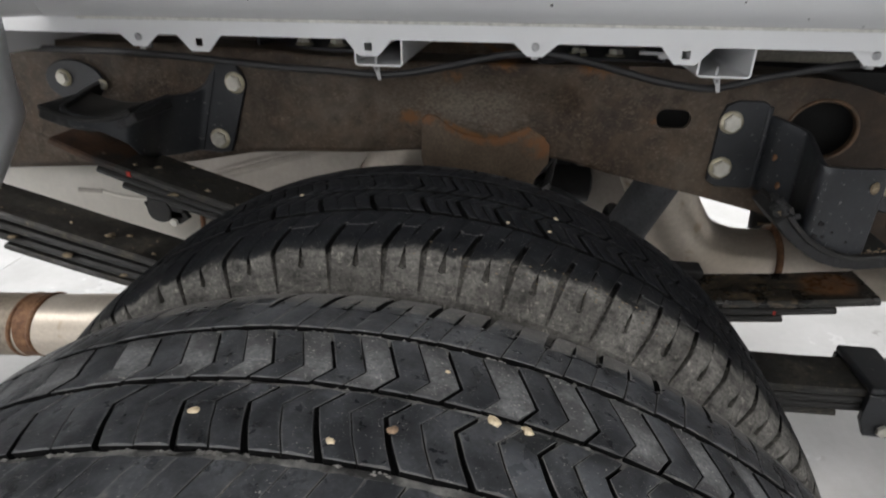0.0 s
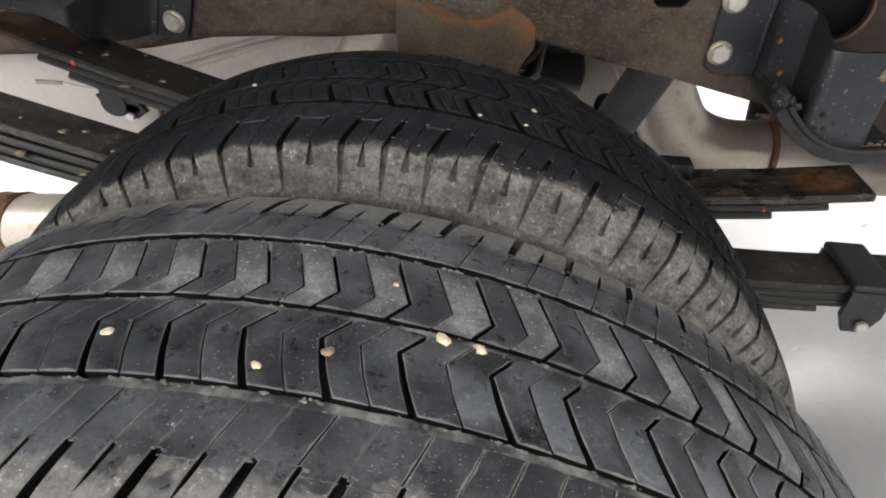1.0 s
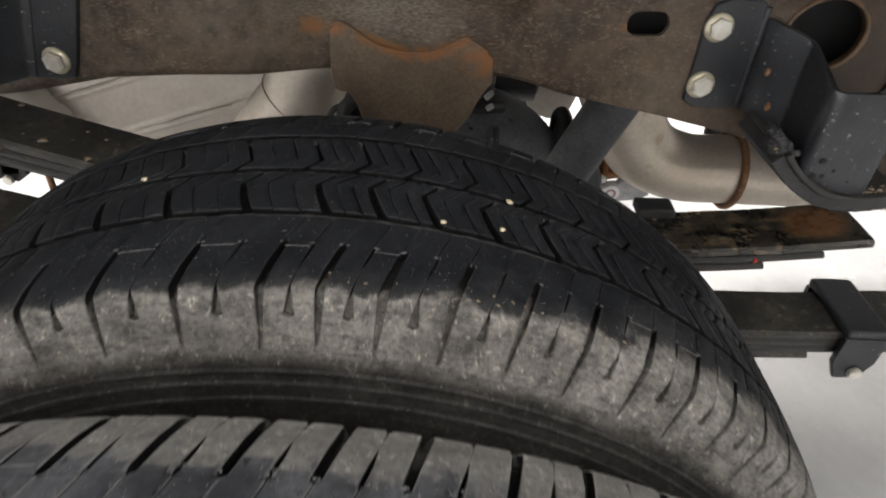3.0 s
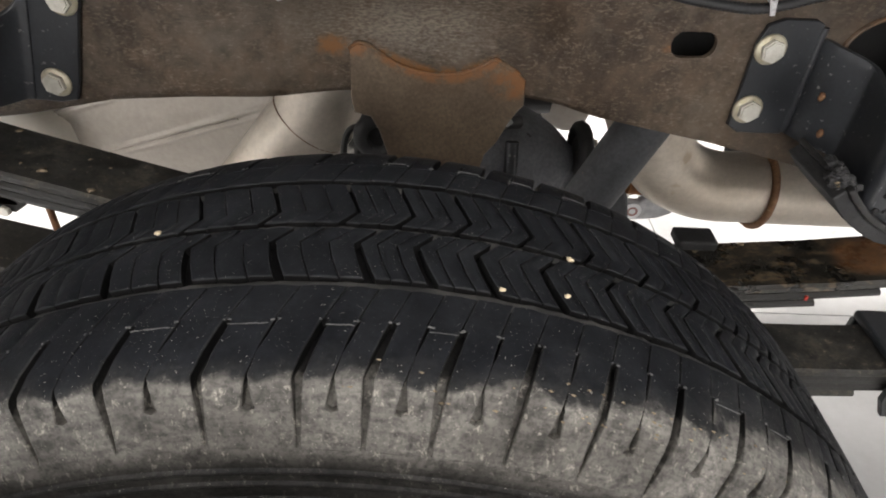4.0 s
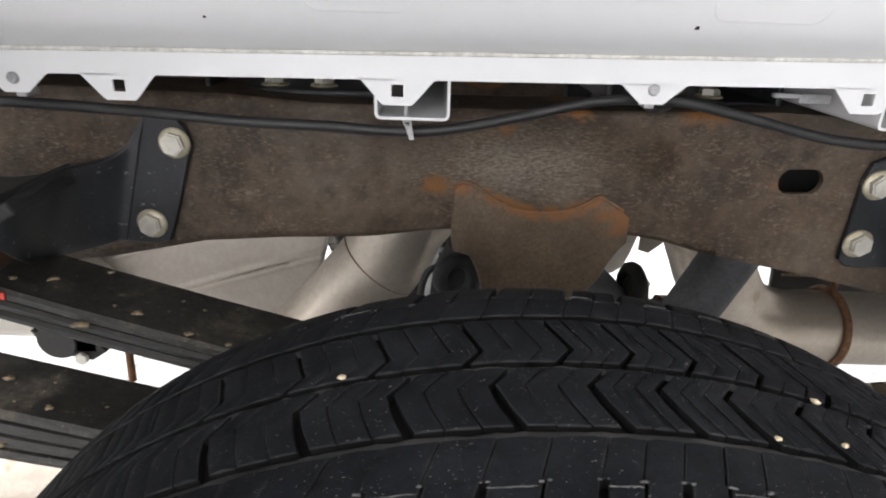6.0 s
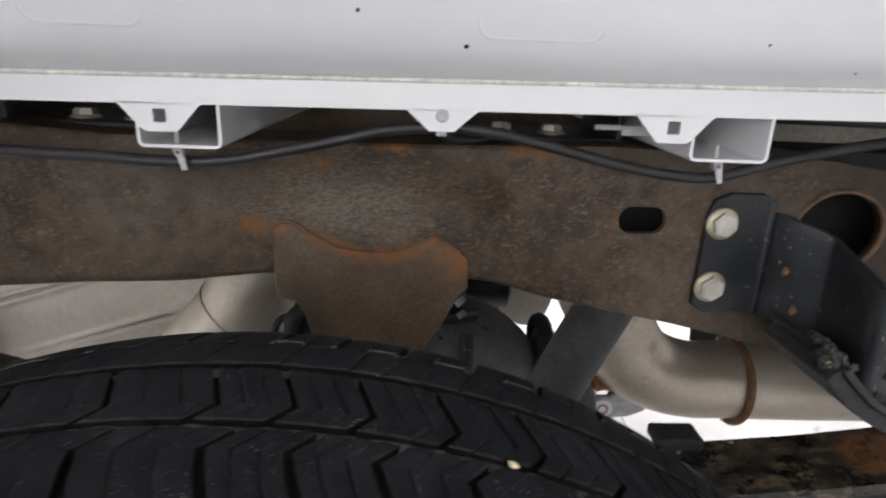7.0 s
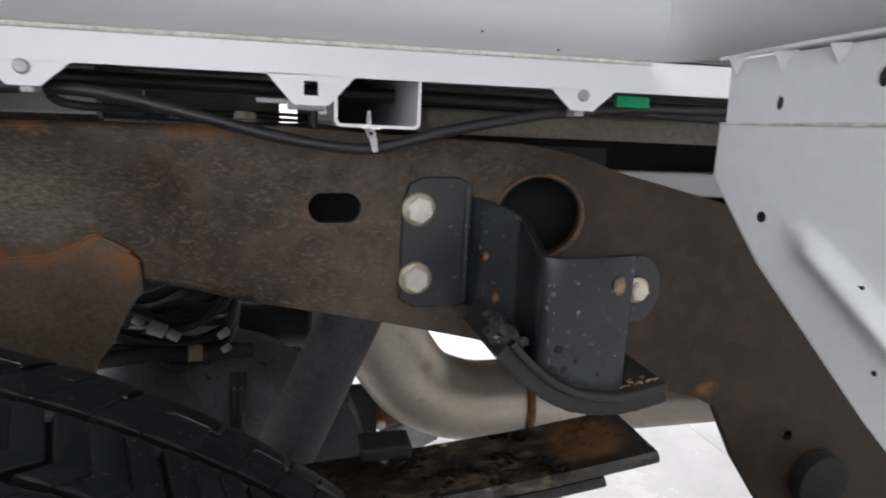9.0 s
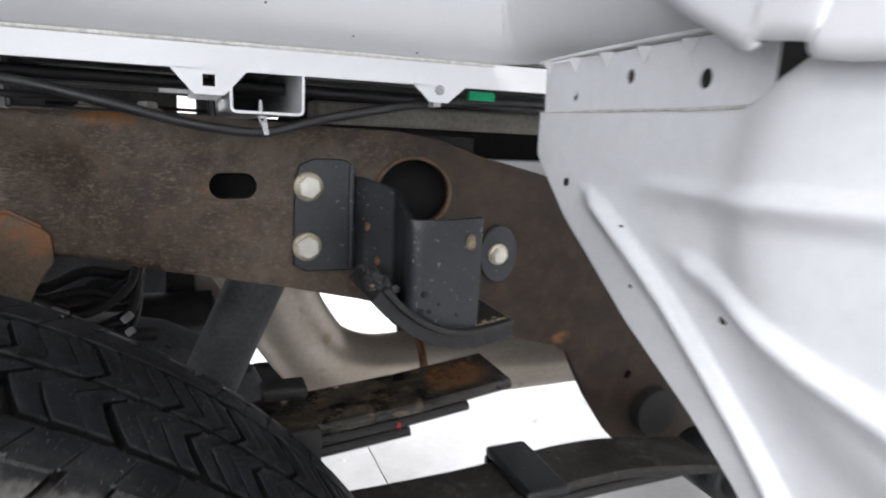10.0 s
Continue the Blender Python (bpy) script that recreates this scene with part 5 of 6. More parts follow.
v, f = lathe_y([(SY0 - 0.02, 0.0), (SY0 - 0.02, 0.012), (SY0 - 0.004, 0.0238), (SY1 + 0.004, 0.0238), (SY1 + 0.02, 0.012), (SY1 + 0.02, 0.0)], 24, cx=0.895, cz=0.490)
mesh_ob("bushing", v, f, M_PAD, mains, "black rubber bushing", True)


def spring_clamp(xx):
    zt = float(np.interp(xx, [p[0] for p in MAIN], [p[1] for p in MAIN]))
    c = part("clamp_top", box_bm(xx - 0.026, xx + 0.026, SY0 - 0.012, SY1 + 0.012, zt + 0.0005, zt + 0.012, 0.004), M_BLACK, mains, "black folded spring clamp")
    for yy in (SY0 - 0.012, SY1 + 0.004):
        part("clamp_side", plate_bm([(xx - 0.026, zt), (xx + 0.026, zt), (xx + 0.026, zt - 0.04), (xx + 0.014, zt - 0.066), (xx - 0.014, zt - 0.066), (xx - 0.026, zt - 0.04)], yy, yy + 0.008, 0.001), M_BLACK, c)
    hex_bolt((xx + 0.004, SY0 - 0.0125, zt - 0.052), (0, -1, 0), 0.0085, c, False)


spring_clamp(0.606)

# U-bolts and seat over the axle
ubolt = thing("spring_u_bolt_set", "black U-bolts holding the leaf springs on the axle", "u-bolt")
part("top_plate", box_bm(AX - 0.08, AX + 0.08, SY0 - 0.02, SY1 + 0.02, 0.662, 0.676, 0.004), M_BLACK_DULL, ubolt)
part("spacer", box_bm(AX - 0.06, AX + 0.06, SY0 + 0.004, SY1 - 0.004, 0.565, 0.618, 0.004), M_BLACK_DULL, ubolt)
part("spring_seat", box_bm(AX - 0.065, AX + 0.065, SY0 - 0.006, SY1 + 0.006, 0.455, 0.508, 0.005), M_BLACK_DULL, ubolt)
for xx in (AX - 0.055, AX + 0.055):
    for yy in (SY0 - 0.011, SY1 + 0.011):
        tube("u_bolt_leg", [(xx, yy, 0.33), (xx, yy, 0.5), (xx, yy, 0.69)], 0.008, M_BLACK_DULL, ubolt, "", 10)

# ---------------------------------------------------------------- axle
axle = thing("rear_axle", "dark grey cast rear axle housing with differential", "axle")
tube("axle_tube", [(AX, y, AZ) for y in (0.70, 0.9, 1.1, 1.2)], 0.052, M_BLACK, axle, "", 28)
tube("axle_tube", [(AX, y, AZ) for y in (1.62, 1.8, 2.1)], 0.052, M_BLACK, axle, "", 28)
bm = bmesh.new()
bmesh.ops.create_uvsphere(bm, u_segments=36, v_segments=20, radius=1)
for w in bm.verts:
    w.co = Vector((AX + 0.055 + w.co.x * 0.145, 1.42 + w.co.y * 0.24, AZ + w.co.z * 0.17))
part("differential", bm, M_DIFF, axle, "rounded dark grey differential housing", True)
NOSE = catmull([(0.03, 1.36, 0.462), (0.12, 1.355, 0.460), (0.20, 1.35, 0.455), (0.26, 1.345, 0.447), (0.30, 1.342, 0.440), (0.32, 1.34, 0.436), (0.385, 1.34, 0.434)], 6)
tube("pinion_nose", NOSE, lambda i: float(np.interp(i, [0, 6, 12, 18, 24, 30, 36], [0.110, 0.119, 0.109, 0.083, 0.054, 0.038, 0.032])), M_DIFF, axle, "tapering pinion nose", 32)
tube("pinion_flange", [(AX + 0.372, 1.34, AZ + 0.02), (AX + 0.395, 1.34, AZ + 0.02)], 0.042, M_CLAMP, axle, "rusty pinion flange", 24)
tube("vent_rib", [(AX + 0.17, 1.255, AZ + 0.13), (AX + 0.17, 1.235, AZ + 0.06), (AX + 0.17, 1.235, AZ + 0.0)], 0.012, M_BLACK, axle, "", 10)
shaft = thing("drive_shaft", "dull steel drive shaft behind the exhaust", "drive shaft")
tube("shaft_tube", [(AX + 0.50, 1.34, AZ + 0.015), (AX + 0.9, 1.34, AZ), (AX + 1.8, 1.34, AZ - 0.02)], 0.045, M_ALU, shaft, "", 24)
tube("yoke", [(AX + 0.40, 1.34, AZ + 0.02), (AX + 0.44, 1.34, AZ + 0.02), (AX + 0.50, 1.34, AZ + 0.015)], lambda i: 0.042 - 0.006 * (i == 1), M_CLAMP, shaft, "rusty yoke", 18)
drum = thing("brake_drum", "dark steel brake drum on the axle behind the inner wheel", "brake drum")
v, f = lathe_y([(0.66, 0.0), (0.66, 0.16), (0.675, 0.175), (0.725, 0.178), (0.735, 0.165), (0.735, 0.0)], 48, cx=AX, cz=AZ)
angle_smooth(mesh_ob("drum_body", v, f, M_BLACK_DULL, drum, "", True), 30)

# ---------------------------------------------------------------- shock absorber
shock = thing("shock_absorber", "dark grey painted shock absorber leaning beneath the frame rail", "shock absorber")
A, B = Vector((0.190, 1.03, 0.38)), Vector((0.395, 1.03, 0.835))
tube("shock_body", [A + (B - A) * k for k in (0.0, 0.02, 0.5, 0.98, 1.0)], lambda i: 0.0345 if 0 < i < 4 else 0.030, M_CAST, shock, "dark grey painted tube", 32)
tube("shock_eye", [A + Vector((0, -0.03, -0.03)), A + Vector((0, 0.03, -0.03))], 0.028, M_PAD, shock, "black rubber eye", 20)
part("mount_bracket", plate_bm([(0.235, 0.36), (0.362, 0.36), (0.362, 0.50), (0.352, 0.545), (0.338, 0.575), (0.300, 0.575)], 1.075, 1.10, 0.004), M_CAST, shock, "grey lower mounting bracket")
bush = thing("pinion_damper", "black ribbed rubber damper ring at the pinion with a brass bolt", "damper")
ring = [(0.328 + 0.004 * math.cos(a), 1.33 - 0.040 * math.cos(a), 0.494 + 0.040 * math.sin(a)) for a in (2 * math.pi * k / 36 for k in range(37))]
v, f = tube_geo([Vector(p) for p in ring], lambda i: 0.0138 + 0.0009 * (i % 2), 14, False)
mesh_ob("rubber_ring", v, f, M_PAD, bush, "thick ribbed black rubber ring", True)
tube("hub", [(0.316, 1.33, 0.494), (0.322, 1.33, 0.494), (0.340, 1.33, 0.493), (0.350, 1.33, 0.493)], lambda i: (0.020, 0.030, 0.030, 0.018)[i], M_BLACK_DULL, bush, "", 18)
tube("stem", [(0.330, 1.33, 0.458), (0.330, 1.335, 0.42)], 0.012, M_BLACK_DULL, bush, "", 12)
hex_bolt((0.352, 1.33, 0.508), (1, 0, 0), 0.008, bush, False)

# ---------------------------------------------------------------- exhaust
exhaust = thing("exhaust_pipe", "brownish aluminised exhaust pipe bending up over the axle", "exhaust pipe")
PIPE = [(2.2, 1.20, 0.495), (1.4, 1.20, 0.497), (0.9, 1.20, 0.498), (0.68, 1.20, 0.499), (0.60, 1.20, 0.500), (0.522, 1.20, 0.503), (0.452, 1.195, 0.534), (0.407, 1.185, 0.592), (0.372, 1.17, 0.660), (0.338, 1.155, 0.724), (0.29, 1.145, 0.772), (0.2, 1.13, 0.805),
        (0.06, 1.12, 0.803), (-0.025, 1.11, 0.773), (-0.083, 1.10, 0.722), (-0.119, 1.095, 0.658), (-0.160, 1.09, 0.606), (-0.221, 1.08, 0.535), (-0.29, 1.06, 0.472), (-0.365, 1.035, 0.424), (-0.43, 1.01, 0.402), (-0.60, 0.975, 0.370), (-0.9, 0.955, 0.352), (-1.25, 0.94, 0.345)]
path = catmull(PIPE, 6)
tube("pipe", path, 0.0615, M_ALU, exhaust, "", 40)
for c, d, r, mt in (((0.612, 1.20, 0.4995), (1, 0, -0.02), 0.066, M_CLAMP), ((-0.826, 0.959, 0.3558), (1, -0.06, -0.05), 0.0590, M_CLAMP), ((-0.786, 0.962, 0.358), (1, -0.06, -0.05), 0.0590, M_CLAMP)):
    d = Vector(d).normalized()
    q = Vector(c)
    s1 = d.cross(Vector((0, 0, 1))).normalized()
    s2 = s1.cross(d)
    ring = [q + s1 * (r * math.cos(2 * math.pi * k / 40)) + s2 * (r * math.sin(2 * math.pi * k / 40)) for k in range(41)]
    v, f = tube_geo(ring, 0.0062, 10, False)
    mesh_ob("band_clamp", v, f, mt, exhaust, "rusty clamp band round the pipe", True)
d = Vector((0.63, -0.03, 0.77)).normalized()
s1 = d.cross(Vector((0, 0, 1))).normalized()
s2 = s1.cross(d)
arc = [Vector((-0.125, 1.0945, 0.650)) + s1 * (0.0613 * math.cos(a)) + s2 * (0.0613 * math.sin(a)) for a in (radians(-60 + 7 * k) for k in range(24))]
tube("bend_crease", arc, 0.0011, M_CLAMP, exhaust, "thin dark crease across the pipe", 6)
part("hanger_bracket", plate_bm([(0.675, 0.74), (0.672, 0.50), (0.680, 0.42), (0.70, 0.40), (0.98, 0.40), (0.98, 0.74)], 1.462, 1.480, 0.004), M_BLACK_DULL, exhaust, "black hanger bracket")
part("dirt_strip", box_bm(0.69, 0.80, 1.4595, 1.4618, 0.470, 0.476), M_DUSTLINE, exhaust, "sandy dirt line")
tube("tail_section", [(-0.826, 0.959, 0.3559), (-0.9, 0.955, 0.352), (-1.25, 0.94, 0.345)], 0.0622, M_TAIL, exhaust, "dull brown weathered tail section", 40)
tube("joint_sleeve", [(-0.823, 0.9592, 0.3560), (-0.789, 0.9617, 0.3578)], 0.0628, M_CLAMP, exhaust, "brown weathered joint band", 40)
tube("hanger_rod", catmull([(0.612, 1.20, 0.566), (0.602, 1.19, 0.62), (0.592, 1.18, 0.70), (0.59, 1.17, 0.85)], 5), 0.0055, M_CLAMP, exhaust, "rusty hanger rod", 10)

# ---------------------------------------------------------------- heat shield at the tank
shield = thing("heat_shield", "pressed grey metal heat shield with ribs behind the frame rail", "heat shield")
v, f = [], []
nx, nz = 110, 110


def shield_at(u, w):
    """The plain sheet before its beads are pressed in; w runs upwards."""
    return Vector((-1.0 + u * (0.713 + 0.105 * w + 0.25 * max(0.0, w - 0.5)), 1.315 - 0.03 * math.sin(math.pi * w) + 0.05 * w * w + 0.02 * (1 - u), 0.40 + 0.42 * w))


BEADS = ((0.20, 0.62), (0.235, 0.62), (0.47, 0.62), (0.505, 0.62), (0.70, 0.55))
for i in range(nx + 1):
    for j in range(nz + 1):
        u, w = i / nx, j / nz
        p = shield_at(u, w)
        for c, sl in BEADS:
            d = w - c - sl * (u - 0.7)
            p.y -= 0.0045 * math.exp(-(d / 0.009) ** 2)
        p.y += 0.005 * noise.noise(Vector((u * 4, w * 3, 1))) + 0.002 * abs(noise.noise(Vector((u * 9 + w * 4, w * 7 - u * 3, 1))))
        v.append(p)
for i in range(nx):
    for j in range(nz):
        a = i * (nz + 1) + j
        f.append((a, a + 1, a + nz + 2, a + nz + 1))
for c, sl in ((0.2175, 0.62), (0.4875, 0.62)):
    line = [shield_at(u, c + sl * (u - 0.7)) - Vector((0, 0.0035, 0)) for u in (0.42 + 0.5 * k / 24 for k in range(25))]
    tube("pressed_bead", line, 0.0022, M_SHIELD, shield, "", 8)
tube("hemmed_edge", [shield_at(1.0, k / 20) for k in range(21)], 0.0024, M_SHIELD, shield, "rolled edge of the sheet", 8)
sh = mesh_ob("shield_sheet", v, f, M_SHIELD, shield, "", True)
sol = sh.modifiers.new("thick", "SOLIDIFY")
sol.thickness = 0.0015
tank = thing("fuel_tank", "pale grey tank shell behind the heat shield", "tank")
bm = plate_bm([(-1.6, 0.40), (-0.67, 0.40), (-0.63, 0.44), (-0.63, 0.52), (-0.67, 0.57), (-0.75, 0.60), (-1.6, 0.61)], 1.235, 1.75, 0.03)
part("tank_shell", bm, M_TANK, tank, "", True)
part("pressed_slot", plate_bm([(-0.885, 0.532), (-0.825, 0.533), (-0.822, 0.541), (-0.883, 0.541)], 1.231, 1.237, 0.001), M_SHIELD, tank, "dark pressed slot")
tube("pressed_bead", catmull([(-0.825, 1.2365, 0.537), (-0.795, 1.2365, 0.531), (-0.76, 1.2365, 0.526), (-0.69, 1.2365, 0.524)], 5), 0.0045, M_TANK, tank, "pressed bead", 8)

can = thing("vapour_canister", "dark plastic canister behind the axle", "canister")
tube("canister_body", catmull([(-0.08, 1.55, 0.515), (0.05, 1.55, 0.515), (0.27, 1.55, 0.515), (0.292, 1.55, 0.515), (0.302, 1.55, 0.515)], 4), lambda i: 0.046 if i < 12 else 0.046 - 0.0045 * (i - 11), M_PLASTIC, can, "", 28)
muff = thing("muffler_shield", "dull silver shield hanging behind the shock absorber", "heat shield")
shell = [(0.262, 0.86), (0.262, 0.497), (0.272, 0.478), (0.290, 0.447), (0.312, 0.430), (0.335, 0.421), (0.360, 0.420), (0.382, 0.436), (0.396, 0.472), (0.408, 0.52), (0.412, 0.86)]
part("shield_shell", plate_bm(shell, 1.552, 1.572, 0.006), M_SHIELD, muff, "", True)
part("shield_wing", plate_bm([(0.206, 0.86), (0.206, 0.507), (0.222, 0.499), (0.2615, 0.481), (0.2615, 0.86)], 1.552, 1.570, 0.004), M_BLACK, muff, "dark painted side of the shield")
part("shield_fin", plate_bm([(0.4125, 0.85), (0.50, 0.85), (0.468, 0.50), (0.436, 0.472), (0.4125, 0.480)], 1.558, 1.562), M_SHIELD, muff)
# opposite frame rail and second spring, far behind
far = thing("opposite_frame_rail", "brown steel frame rail on the far side of the truck", "frame rail")
part("web", plate_bm(TOP + BOT[::-1], 1.78, 1.787), M_RAIL, far)
cross = thing("frame_crossmember", "brown steel crossmember between the frame rails", "crossmember")
for xx in (-0.62, 0.98):
    part("beam", box_bm(xx - 0.05, xx + 0.05, WEB + 0.09, 1.775, 0.74, 0.86, 0.008), M_RAIL, cross)

# dark sheets added to block the bright gap above the far rail
farbox = thing("far_gap_blocker", "dark underseal-coated sheets added on the far side to block a bright gap", "wheel housing")
part("blocker_sheet", box_bm(-1.5, 0.235, 1.79, 1.83, 0.80, 0.968, 0.004), M_UNDER, farbox)
part("blocker_piece", box_bm(0.275, 0.42, 1.79, 1.82, 0.80, 0.968, 0.004), M_UNDER, farbox)
# rear rebound clip between the two packs
v, f = lathe_y([(0.790, 0.0), (0.790, 0.006), (0.790, 0.017), (0.793, 0.019), (0.800, 0.019), (0.803, 0.017), (0.803, 0.0)], 24, cx=-0.388, cz=0.702)
angle_smooth(mesh_ob("clip_ear", v, f, M_BLACK_DULL, over, "round black clip ear", True), 40)
part("rebound_clip", plate_bm([(-0.41, 0.712), (-0.35, 0.70), (-0.345, 0.692), (-0.36, 0.682), (-0.40, 0.69)], 0.7915, 0.80, 0.001), M_BLACK_DULL, over, "black rebound clip")
for x0, x1 in ((-0.404, -0.385), (-0.378, -0.352)):
    part("clip_strap", box_bm(x0, x1, 0.7915, 0.799, 0.690, 0.745, 0.002), M_BLACK_DULL, over, "black clip strap")
hex_bolt((-0.366, 0.7895, 0.687), (0, -1, 0), 0.006, over, False)
tube("clip_pin", [(-0.332, 0.80, 0.655), (-0.329, 0.80, 0.70)], 0.0035, M_CLAMP, over, "dull brown pin", 8)

# dried clay on the springs
rnd = random.Random(31)
CRUMBS = []
for line, x0, x1, n in ((MAIN, -0.62, -0.34, 8), (OVER, -0.50, -0.22, 7), (OVER, 0.24, 0.40, 4)):
    for k in range(n):
        cx = rnd.uniform(x0, x1)
        CRUMBS.append((cx, rnd.uniform(0.765, 0.83), float(np.interp(cx, [p[0] for p in line], [p[1] for p in line])) + 0.0005, rnd.uniform(0.0012, 0.0036)))
for x, y, z, s in ((-0.338, 0.7575, 0.742, 0.0062), (-0.30, 0.775, 0.7435, 0.0040), (-0.375, 0.79, 0.767, 0.0045), (-0.52, 0.7575, 0.637, 0.0075), (-0.44, 0.7575, 0.612, 0.005), (-0.255, 0.765, 0.730, 0.0035), (-0.60, 0.7575, 0.66, 0.006), (-0.47, 0.785, 0.659, 0.007), (-0.45, 0.80, 0.6535, 0.005), (-0.40, 0.775, 0.640, 0.004), *CRUMBS):
    bm = bmesh.new()
    bmesh.ops.create_icosphere(bm, subdivisions=2, radius=1)
    for w in bm.verts:
        k = 1 + 0.5 * noise.noise(w.co * 1.6 + Vector((x * 90, y * 70, z * 50)))
        k *= 1 + 0.95 * noise.noise(w.co * 2.8 + Vector((z * 80, x * 60, 2)))
        w.co = Vector((w.co.x * s * 1.1 * k, w.co.y * s * 0.9 * k, w.co.z * s * 0.32 * k))
    ob = tagged(part("clay_clod", bm, M_DUSTLINE, None, "", True), "dried tan clay clod stuck on the leaf spring", "clay", "clay on the springs")
    ob.location = (x, y, z)

# link beside the pinion: rusty pin, silver lever with a round label
link = thing("brake_link_lever", "silver cast lever with a round label and a rusty pin", "lever")
lever = part("lever_arm", plate_bm([(0.398, 0.414), (0.418, 0.406), (0.468, 0.412), (0.494, 0.424), (0.490, 0.436), (0.470, 0.440), (0.460, 0.458), (0.442, 0.462), (0.428, 0.447), (0.414, 0.446), (0.400, 0.440)], 1.222, 1.24, 0.003), M_CLIP, link)
disc, f = lathe_y([(1.2215, 0.0), (1.2205, 0.0165), (1.2216, 0.0172)], 24, cx=0.419, cz=0.427)
mesh_ob("label", disc, f, M_WHITE, lever, "round white label")
disc, f = lathe_y([(1.2203, 0.006), (1.2201, 0.010)], 20, cx=0.419, cz=0.427)
mesh_ob("label_mark", disc, f, M_LABEL, lever, "faded red ring mark")
tube("pin", [(0.402, 1.235, 0.478), (0.412, 1.235, 0.478), (0.446, 1.235, 0.474)], 0.018, M_RUST, link, "rusty pin", 18)
part("bracket_post", box_bm(0.352, 0.398, 1.255, 1.275, 0.28, 0.505, 0.004), M_BLACK_DULL, link, "black bracket")
hex_bolt((0.401, 1.234, 0.452), (0, -1, 0), 0.008, link, False)
# black round rubber mount beside the gusset
mountb = thing("rubber_hanger", "black round rubber exhaust hanger beside the pipe", "rubber hanger")
v, f = tube_geo([Vector((-0.020 + 0.021 * math.cos(2 * math.pi * k / 28), 1.0 + 0.004 * math.sin(2 * math.pi * k / 14), 0.674 + 0.024 * math.sin(2 * math.pi * k / 28))) for k in range(29)], 0.010, 10, False)
mesh_ob("rubber_ring", v, f, M_PAD, mountb, "", True)
part("rubber_body", plate_bm([(-0.060, 0.56), (-0.050, 0.675), (-0.031, 0.716), (-0.020, 0.716), (-0.004, 0.68), (0.010, 0.62), (0.012, 0.56)], 1.004, 1.03, 0.006), M_PAD, mountb, "black rubber block")
tube("hanger_rod", catmull([(-0.020, 1.0, 0.70), (-0.022, 1.0, 0.73), (-0.02, 1.02, 0.80)], 5), 0.006, M_BLACK_DULL, mountb, "", 8)
tube("hanger_rod", catmull([(-0.054, 1.0, 0.560), (-0.062, 1.0, 0.62), (-0.064, 1.0, 0.655), (-0.055, 1.0, 0.682), (-0.036, 1.0, 0.690)], 5), 0.0045, M_BLACK_DULL, mountb, "", 8)

# rear hanger bushing where the main spring is hung from the rail
hang = thing("spring_hanger_bushing", "large black rubber bushing at the front spring hanger", "bushing")
v, f = lathe_y([(0.866, 0.0), (0.866, 0.028), (0.869, 0.034), (0.8845, 0.034), (0.8845, 0.0)], 36, cx=0.862, cz=0.534)
angle_smooth(mesh_ob("bushing_body", v, f, M_SHADE_BLACK, hang, "", True), 40)

# ---------------------------------------------------------------- bed: inner wheel housing
FY = 0.800                      # plane of the hanging flange
housing = thing("wheel_housing", "white painted sheet-metal wheel housing of the truck bed", "body panel")
# upper shell: back wall with rounded corners into both end walls
PLAN = [(-0.565, 0.05), (-0.565, 0.30), (-0.565, 0.55), (-0.56, 0.68), (-0.54, 0.755), (-0.50, 0.792), (-0.45, FY), (-0.2, FY), (0.1, FY), (0.35, FY), (0.46, FY), (0.525, 0.797), (0.553, 0.778), (0.563, 0.745), (0.565, 0.70), (0.566, 0.62), (0.566, 0.50), (0.570, 0.30), (0.572, 0.05)]
plan = catmull([(x, y, 0) for x, y in PLAN], 6)
def crease_rise(x):
    """The crease climbs a little towards the front."""
    return 0.0145 * (x - 0.28)


HEIGHTS = [(0.9655, 0.0), (0.9675, 0.004), (0.972, 0.013), (0.978, 0.021), (0.986, 0.028), (0.998, 0.035), (1.02, 0.043), (1.06, 0.051), (1.11, 0.060), (1.15, 0.075), (1.18, 0.098), (1.20, 0.13)]
v, f = [], []
for z, d in HEIGHTS:
    for i, p in enumerate(plan):
        t = plan[min(i + 1, len(plan) - 1)] - plan[max(i - 1, 0)]
        n = Vector((t.y, -t.x, 0)).normalized()
        v.append((p.x + n.x * d, p.y + n.y * d, z + crease_rise(p.x)))
k = len(plan)
for j in range(len(HEIGHTS) - 1):
    for i in range(k - 1):
        a = j * k + i
        f.append((a, a + 1, a + k + 1, a + k))
shell = mesh_ob("shell", v, f, M_WHITE, housing, "glossy white inner wall", True)
sol = shell.modifiers.new("thick", "SOLIDIFY")
sol.thickness, sol.offset = 0.0012, 0.0
part("arch_roof", box_bm(-0.52, 0.50, 0.34, 0.69, 1.196, 1.200), M_WHITE, housing, "white roof of the wheel arch")
def wall_y(x, z):
    return FY - float(np.interp(z - crease_rise(x), [h[0] for h in HEIGHTS], [h[1] for h in HEIGHTS]))


